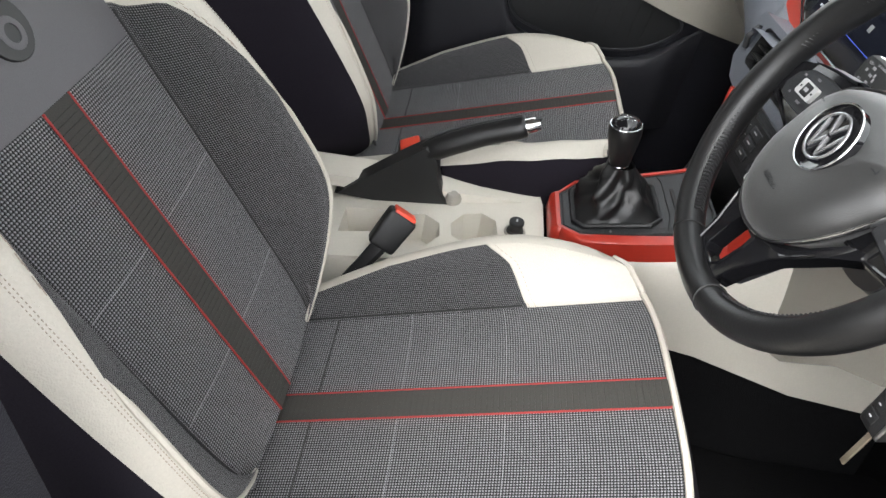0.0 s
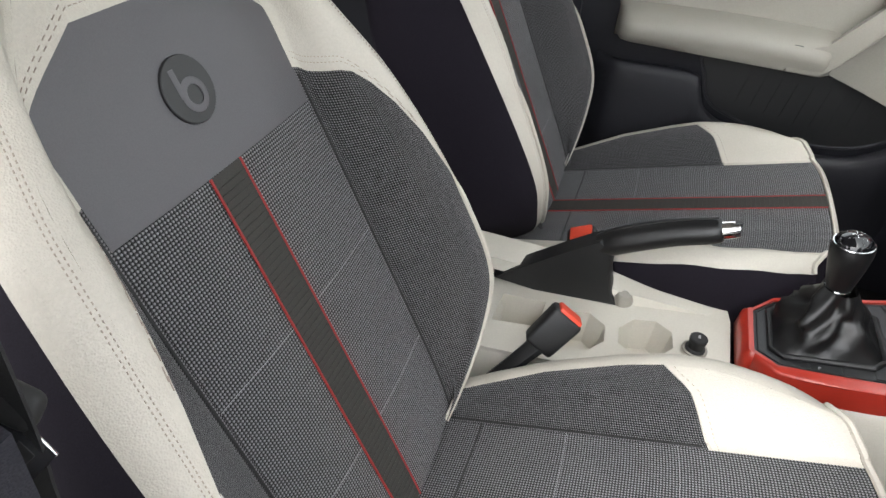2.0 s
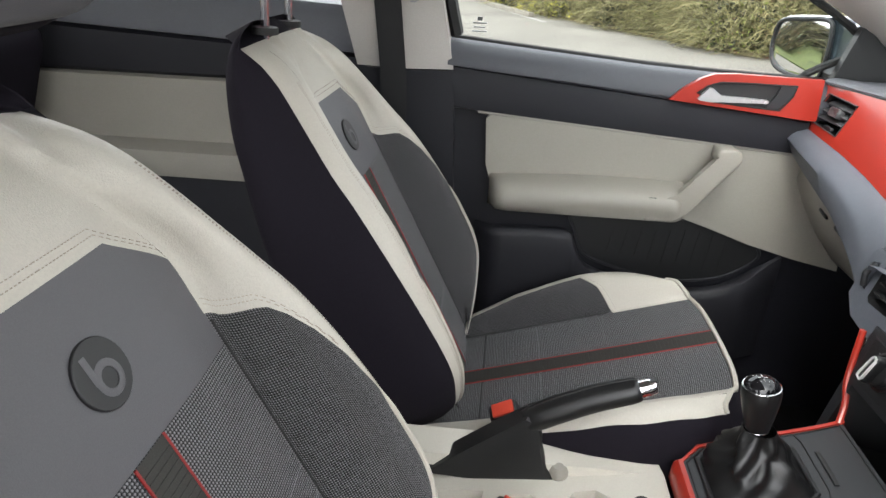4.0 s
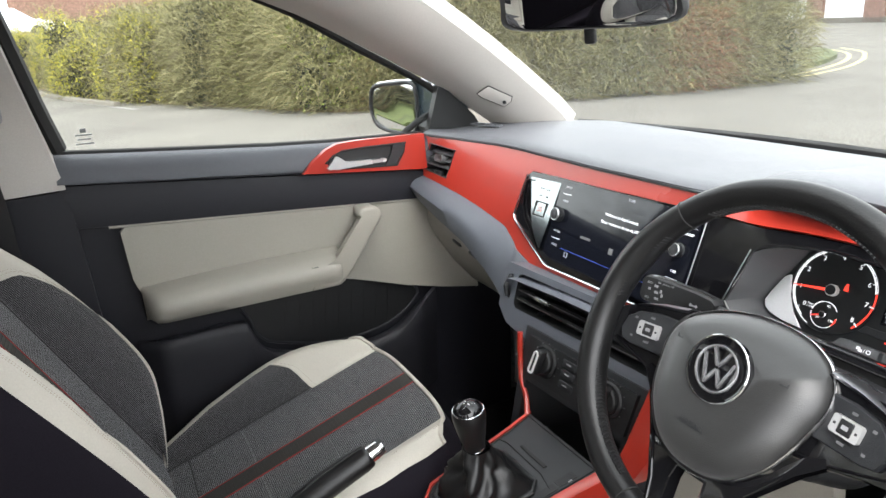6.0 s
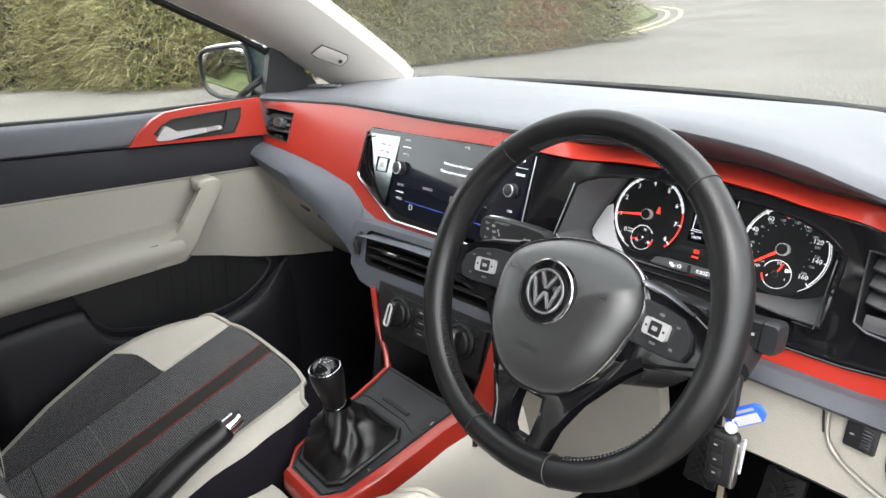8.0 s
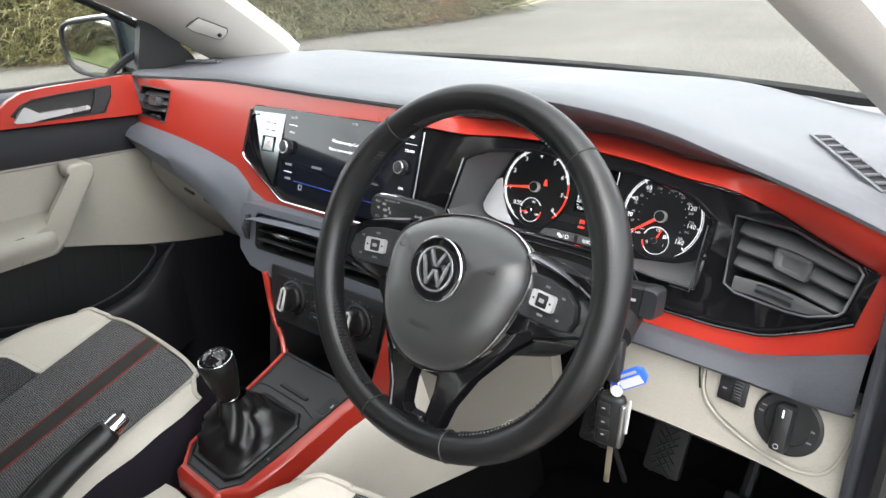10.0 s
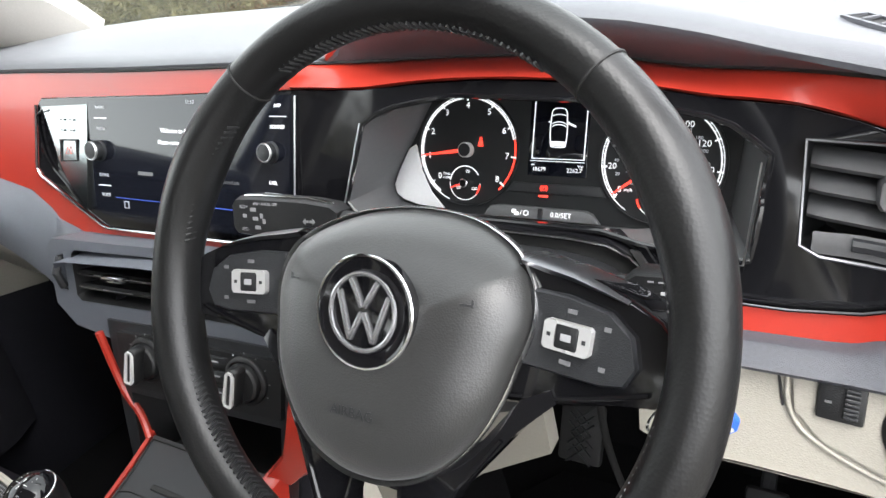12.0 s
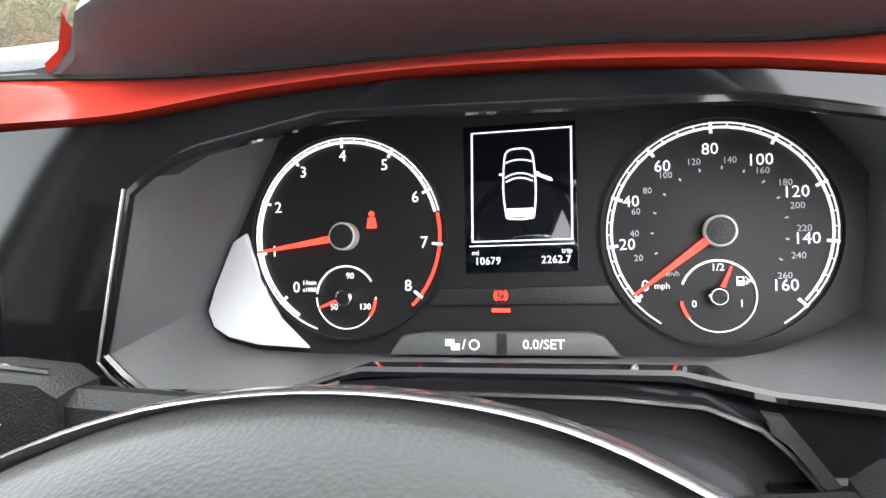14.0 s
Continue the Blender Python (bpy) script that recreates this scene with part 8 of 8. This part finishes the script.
def hand_brake():
    b = thing("handbrake", (-.04, -.38, .54), "black leather handbrake lever with chrome button", "handbrake")
    grip = spline([(-.040, -.352, .632), (-.040, -.32, .652), (-.040, -.27, .678), (-.038, -.222, .698), (-.038, -.208, .704)], 18)
    part("grip", tube(grip, [.015, .0165, .0175, .018, .018, .018, .018, .0178, .0176, .0174, .0172, .017, .0168, .0166, .0164, .016, .0155, .014], 16, False, 1.1), BLACK_LEATHER, b, "black leather grip", 60)
    part("button", tube([(-.038, -.208, .703), (-.038, -.196, .708), (-.038, -.188, .711)], [.0125, .012, .010], 14), CHROME, b, "chrome release button")
    part("button_slot", box_at((-.038, -.195, .7175), (.010, .014, .005), .001, 22), GREYBLACK, b)
    rows = []
    for x, s in ((-.058, .96), (-.054, 1.0), (-.028, 1.0), (-.024, .96)):
        rows.append([(x, -.40 + (y + .40) * s, .60 + (z - .60) * s) for y, z in ((-.495, .535), (-.45, .572), (-.40, .612), (-.352, .648), (-.338, .640), (-.330, .622), (-.328, .595), (-.318, .560), (-.305, .545), (-.40, .53))])
    part("base_cover", loft(rows, close_u=True, caps=True), DARK, b, "black moulded lever cover", 40)
    part("grip_seam", tube([p + Vector((0, -.007, .0168)) for p in grip[1:-1]], .0012, 5), RUBBER, b, "sewn seam along the grip")
    part("front_stop", lathe([(.014, 0), (.014, .012), (.010, .020), (.002, .022)], 20, pose(-.035, -.300, .545)), CREAM, b, "cream rounded stop")


hand_brake()


def buckle(x, y, z, tip, lean, label):
    b = thing("belt_buckle", (x, y, z - .09), label, "belt buckle", "belt buckles")
    f = pose(x, y, z, tip, lean, 12)
    part("housing", block((.026, .042, .060), .006, 3, f @ Matrix.Translation((0, 0, -.03)), 1.08), DARK, b, "black buckle housing")
    part("release", block((.022, .034, .006), .002, 2, f @ Matrix.Translation((0, .001, .001))), BUTTON_RED, b, "red release button")
    part("stalk", tube([f @ Vector((0, 0, -.055)), f @ Vector((0, -.004, -.10)), f @ Vector((0, -.01, -.16))], [.014, .012, .012], 8, False, .6), DARK, b, "black buckle stalk")


buckle(.112, -.366, .622, -34, -16, "black belt buckle with red button beside the driver's seat")
buckle(-.105, -.385, .600, 28, 20, "black belt buckle with red button beside the passenger seat")


def power_socket():
    s = thing("power_socket", (.045, -.200, .56), "small black power socket cap on the console", "socket")
    f = pose(.045, -.200, .566)
    part("ring", lathe([(.0165, 0), (.0165, .002), (.014, .003), (.013, .001)], 28, f), CREAM, s, "cream socket rim")
    part("cap", lathe([(.013, 0), (.013, .004), (.0105, .006), (.0105, .015), (.0115, .017), (.0115, .021), (.010, .0225), (.001, .023)], 28, f), RUBBER, s, "black cap")
    part("cap_mark", block((.006, .003, .0004), 0, 1, f @ Matrix.Translation((0, 0, .0232))), GREY_INK, s)


power_socket()

# ---- keys, pedals and other small things ----
def keys():
    k = thing("car_key", (.505, .06, .735), "black folding car key with blue tag hanging from the ignition", "key")
    part("ignition_lock", tube([(.478, .15, .893), (.494, .080, .889)], [.016, .014], 18), DARK, k, "black ignition lock")
    part("key_head", block((.016, .012, .042), .004, 2, pose(.503, .062, .876, -12, 0, 8)), DARK, k, "black key head in the lock")
    part("key_ring", tube([Vector((.498, .058, .856)) + Vector((.012 * math.cos(a * math.pi / 12), .002 * math.sin(a), .014 * math.sin(a * math.pi / 12))) for a in range(24)], .0009, 5, True), CHROME, k, "thin steel ring")
    part("fob", block((.026, .013, .060), .005, 3, pose(.502, .060, .810, 0, 3, 10)), DARK, k, "black remote fob")
    for z in (.826, .810, .795):
        part("fob_button", block((.012, .002, .012), .001, 2, pose(.499, .0532, z, 0, 3, 10)), DARK, k)
        part("fob_symbol", block((.0030, .0006, .0013), 0, 1, pose(.499, .0520, z, 0, 3, 10)), GREY_INK, k)
    part("blade", block((.0055, .0024, .050), .0006, 1, pose(.503, .060, .757, 0, 3, 10)), BRASS_KEY, k, "steel key blade")
    part("fob_edge", block((.005, .012, .05), .002, 2, pose(.5145, .0605, .808, 0, 3, 10)), SATIN, k, "silver edge of the fob")
    tm = pose(.519, .060, .862, 0, -35, 12)
    t = part("tag", prism([(-.017, -.0085), (.012, -.0085), (.0165, -.004), (.0165, .005), (.012, .0085), (-.017, .0085), (-.019, .006), (-.019, -.006)], .0045, .001, tm @ Matrix.Rotation(radians(90), 4, 'X')), BLUE_TAG, k, "bright blue plastic key tag")
    part("tag_card", block((.0215, .0008, .0085), 0, 1, tm @ Matrix.Translation((.0005, -.0004, -.0025))), CARD, t, "white card insert")
    part("tag_mark", block((.020, .0006, .0026), 0, 1, tm @ Matrix.Translation((.0005, -.0004, .0056))), GREY_INK, t)
    part("paper_disc", lathe([(.0055, 0), (.0055, .0015)], 20, pose(.510, .055, .849, 80, 0, 10)), CARD, k, "small white disc")
    part("white_tab", block((.0025, .003, .040), .001, 1, pose(.5175, .066, .815, 0, 4, 10)), CARD, k, "white tab behind the fob")


keys()


def pedal(x, y, z, w, h, name, label):
    p = thing(name, (x, y + .05, z - .1), label, "pedal", "pedals")
    f = axes((x, y, z), (1, 0, 0), (0, .45, .89))
    part("pad", block((w, h, .014), .005, 2, f), RUBBER, p, "ribbed black rubber pad")
    for i in (-1.5, -.75, 0, .75, 1.5):
        for s in (-1, 1):
            part("tread_rib", block((w * .80 * (1 - .16 * abs(i)), .0026, .003), .001, 1, f @ Matrix.Translation((s * i * .002, i * h * .23, .008)) @ Matrix.Rotation(s * .75, 4, 'Z')), GREYBLACK, p)
    part("lever", tube([f @ Vector((0, h * .3, -.008)), (x, y + .10, z + .14), (x, y + .14, z + .3)], .009, 8), GREYBLACK, p, "dark steel lever")


pedal(.445, .36, .535, .055, .075, "brake_pedal", "black rubber brake pedal")
pedal(.335, .36, .535, .055, .075, "clutch_pedal", "black rubber clutch pedal")
pedal(.545, .36, .375, .048, .21, "accelerator_pedal", "long black accelerator pedal")


def harness():
    c = thing("wiring_loom", (.36, .3, .6), "thin black cable hanging under the dashboard", "cable")
    part("cable", tube(spline([(.41, .20, .80), (.405, .22, .72), (.40, .26, .62), (.41, .30, .5)], 20), .004, 8), RUBBER, c)


harness()


def floor_mat():
    m = thing("floor_mat", (.37, .25, LOW), "black carpet mat in the driver's footwell", "floor mat")
    part("mat_carpet", prism([(.19, -.05), (.56, -.05), (.60, .05), (.60, .45), (.56, .52), (.24, .52), (.19, .45)], .008, .003, pose(0, 0, LOW + .010)), CARPET, m)


floor_mat()


def pillar_badges():
    for s in (-1,):
        b = thing("airbag_badge", (-.57, .337, 1.09), "small pale airbag cover on the windscreen pillar", "cover")
        n = Vector((.75, -.31, -.58)).normalized()
        along = Vector((.12, .78, -.45))
        along = (along - n * along.dot(n)).normalized()
        f = axes(Vector((-.573, .337, 1.103)) + n * .001, along, n.cross(along))
        rim = [(-.040, -.013), (-.030, .015), (.034, .015), (.040, .004), (.036, -.015), (-.026, -.017)]
        part("cover", prism(rim, .003, .001, f @ Matrix.Translation((0, 0, .002))), PILLAR_TRIM, b, "pale grey cover")
        part("cover_gap", tube([f @ Vector((u * 1.02, v * 1.04, .0004)) for u, v in rim], .0012, 5, True), GREYBLACK, b)
        part("screw", lathe([(.0045, 0), (.0045, .003), (.002, .004)], 16, f @ Matrix.Translation((.027, -.004, .001))), GREYBLACK, b, "dark screw cap")


pillar_badges()



def door_latch():
    d = thing("door_lock_striker", (.69, -.6, .8), "black door latch and striker on the driver's pillar", "door latch")
    part("latch_plate", box_at((.675, -.60, .80), (.02, .04, .07), .006), DARK, d)
    part("latch_hook", tube([(.67, -.575, .80), (.69, -.555, .80), (.70, -.575, .79)], .006, 8), CHROME, d, "steel striker")


door_latch()


def rear_bench():
    b = thing("rear_bench", (0, -1.3, .3), "dark rear bench seat behind the front seats", "car seat")
    part("bench_cushion", box_at((0, -1.18, .47), (1.2, .5, .18), .05, 8, 0, 0, 4), SIDE_CLOTH, b, "dark bench cushion")
    part("bench_back", box_at((0, -1.50, .80), (1.2, .16, .62), .05, -20, 0, 0, 4), SIDE_CLOTH, b, "dark bench backrest")
    for x in (-.38, .38):
        part("head_restraint", box_at((x, -1.63, 1.16), (.26, .09, .14), .035, -18, 0, 0, 4), SIDE_CLOTH, b, "dark head restraint")


rear_bench()

# ---- beyond the car park ----
def kerb_line():
    k = thing("kerb", (-15, 1, 0), "weathered concrete kerb stones along the hedge", "kerb", kind="structure")
    pts = [p + Vector((.55, -.45, 0)) for p in HEDGE_FOOT]
    lengths = [0]
    for a, b in zip(pts, pts[1:]):
        lengths.append(lengths[-1] + (b - a).length)

    def along(d):
        for i in range(len(pts) - 1):
            if d <= lengths[i + 1]:
                return pts[i].lerp(pts[i + 1], (d - lengths[i]) / (lengths[i + 1] - lengths[i]))
        return pts[-1]

    me = None
    d = .46
    while d < lengths[16]:
        a, b = along(d - .45), along(d + .45)
        ang = math.degrees(math.atan2(b.y - a.y, b.x - a.x))
        if me is None:
            first = part("kerb_stone", block((.895, .14, .14), .012, 2, pose(0, 0, 0)), KERB, k)
            me = first.data
            ob = first
        else:
            ob = new("kerb_stone", me)
            ob.parent = k
        ob.matrix_parent_inverse = Matrix.Identity(4)
        ob.matrix_basis = Matrix.Translation(-Vector((-15, 1, 0))) @ pose((a.x + b.x) / 2, (a.y + b.y) / 2, .03, 0, 0, ang)
        d += .91


kerb_line()


def road_lines():
    for line in ([(-8.0, 11.2, .006), (-8.1, 11.84, .006), (-8.5, 13.2, .006), (-9.25, 15.0, .006), (-10.3, 16.8, .006), (-11.4, 18.2, .006), (-12.7, 19.3, .006)], [(-7.7, 11.3, .006), (-7.85, 12.1, .006), (-8.25, 13.5, .006), (-9.0, 15.2, .006), (-9.9, 16.8, .006), (-11.0, 18.4, .006), (-12.5, 19.8, .006)]):
        pts = spline(line, 40)
        rows = []
        for i, p in enumerate(pts):
            q = pts[min(i + 1, 39)] - pts[max(i - 1, 0)]
            s = Vector((-q.y, q.x, 0)).normalized() * .055
            rows.append([p - s, p + s])
        tagged(part("road_marking", loft(rows), ROAD_YELLOW), "faded double yellow line on the asphalt", "road marking", kind="structure")
    rows = [[(-30, -3.3, .006), (-30, -3.42, .006)], [(-24, -2.0, .006), (-24, -2.12, .006)], [(-17.4, -.62, .006), (-17.35, -.74, .006)], [(-14.2, .35, .006), (-14.15, .24, .006)]]
    tagged(part("road_marking", loft(rows), ROAD_WHITE), "faded pale line beside the kerb", "road marking", kind="structure")
    isle = spline([(-8.3, 11.6, 0), (-8.8, 13.2, 0), (-9.55, 15.0, 0), (-10.6, 16.7, 0), (-12.6, 18.6, 0), (-14.5, 17.5, 0), (-11, 12.5, 0)], 40, True)
    tagged(part("grass_corner", prism([(p.x, p.y) for p in isle], .1, .02, pose(0, 0, .1)), GRASS), "small grass corner behind the kerb", "grass", kind="structure")


road_lines()


def far_buildings():
    b = thing("garage_building", (-20, 42, 0), "low white-clad building with red brick piers", "building")
    d = Vector((.80, -.38, 0)).normalized()
    f = axes((-28.4, 46.0, 0), d, (0, 0, 1))
    part("wall", block((70, 5, .4), 0, 1, f @ Matrix.Translation((15, 2.5, -.5))), GARAGE, b, "white cladding wall")
    for u in (-13, -6, 1, 8, 15, 22, 29, 36):
        part("brick_pier", block((2.1, 5, .5), .02, 1, f @ Matrix.Translation((u, 2.5, -.3))), BRICK, b, "red brick pier")
        part("roller_door", block((4.4, 3.0, .1), .01, 1, f @ Matrix.Translation((u + 3.5, 1.5, -.28))), GARAGE, b, "pale roller door")
    part("plinth", block((70, .35, .6), .01, 1, f @ Matrix.Translation((15, .17, -.35))), KERB, b, "grey concrete plinth")
    part("roof", block((71, .4, 8), .02, 1, f @ Matrix.Translation((15, 5.1, -3.6))), KERB, b, "flat grey roof")


far_buildings()


def bank():
    """Higher ground beyond the hedge."""
    rows = [[(x, y, z) for y in (-16, -9, -3, 3, 7)] for x, z in ((-34.5, -.05), (-36, .9), (-38, 1.68), (-40, 1.72), (-48, 1.74))]
    tagged(part("bank", loft(rows), GRASS), "grassy bank behind the hedge", "bank", kind="structure")


bank()


def parked_car():
    c = thing("parked_car", (-40, -3.3, 1.72), "small white car parked on the bank beyond the hedge", "car")
    f = pose(-40, -3.3, 1.72, 0, 0, 86)
    prof = [(-2.0, .35), (-2.02, .75), (-1.75, .95), (-1.05, 1.42), (.35, 1.46), (1.05, .98), (1.9, .85), (2.0, .6), (1.98, .35)]
    rows = []
    for s, y in ((.93, -.82), (1.0, -.74), (1.0, .74), (.93, .82)):
        rows.append([f @ Vector((p[0] * s, y * (1 if p[1] < 1 else .85), .35 + (p[1] - .35) * (s if s < 1 else 1))) for p in prof])
    part("body", loft(rows, close_u=True, caps=True), BODY, c, "white painted body")
    for y in (-.76, .76):
        part("side_window", loft([[f @ Vector((x, y * .93, z)) for x, z in ((-1.45, .98), (.9, .98))], [f @ Vector((x, y * .90, z)) for x, z in ((-1.0, 1.36), (.35, 1.38))]]), SCREEN, c, "dark side window")
        for x in (-1.25, 1.25):
            part("wheel", lathe([(.31, -.1), (.32, -.05), (.32, .05), (.31, .1), (.2, .11), (.01, .1)], 20, f @ pose(x, y, .32, 90, 0, 0)), RUBBER, c, "black tyre")


parked_car()


def rear_verge():
    """Grass and shrubs behind the car, seen in the door mirror."""
    tagged(part("grass_strip", prism([(-9, -16), (-1.2, -16), (-1.2, -2.4), (-9, -4.4)], .08, .01, pose(0, 0, .08)), GRASS), "grass verge behind the parking bay", "grass", kind="structure")
    for i, (x, y) in enumerate(((-1.6, -5.6), (-2.7, -5.85), (-3.8, -6.05), (-5.0, -6.5), (-6.3, -7.2), (-7.5, -8.0))):
        shrub("shrub", (x, y), 1.25, 2.7, LEAF_OLIVE, TWIG, 500 + i, 5000, 90, "dense olive shrub on the grass behind the car", LEAF_DRY, .3)


rear_verge()


def far_block():
    """A brick building and parked cars beyond the car park."""
    b = thing("brick_building", (-52, -2, 0), "long low red brick building with dark windows", "building")
    f = axes((-52, -4, 0), (0.06, 1, 0), (0, 0, 1))
    part("wall", block((34, 6, .5), 0, 1, f @ Matrix.Translation((17, 3, 0))), BRICK, b, "red brick wall")
    for k in range(7):
        w = part("window", block((2.6, 1.5, .1), .02, 1, f @ Matrix.Translation((3 + 5 * k, 2.1, .27))), SCREEN, b, "dark window")
        part("window_frame", block((.1, 1.5, .16), .01, 1, f @ Matrix.Translation((3 + 5 * k, 2.1, .29))), GARAGE, w)
        part("sill", block((2.8, .12, .3), .01, 1, f @ Matrix.Translation((3 + 5 * k, 1.28, .3))), KERB, b, "concrete sill")
    part("roof", block((36, .5, 9), .02, 1, f @ Matrix.Translation((17, 6.2, -4))), KERB, b, "grey roof edge")


far_block()


def far_trees():
    """A dark row of trees closing the view beyond the car park."""
    rows = []
    for i in range(60):
        y = -58 + i * .9
        x = -66 + .25 * y
        h = 4.4 + 1.1 * noise.noise(Vector((y * .35, 0, 3))) + .6 * noise.noise(Vector((y * 1.3, 5, 0)))
        rows.append([(x + .8 * noise.noise(Vector((y, k, 0))) - .5 * k, y, h * k / 5) for k in range(6)] + [(x - 5, y, h * .9), (x - 6, y, 0)])
    tagged(part("backdrop_trees", loft(rows), LEAF_OLIVE, None, "", 30), "dark row of far trees", "trees", kind="structure")


far_trees()
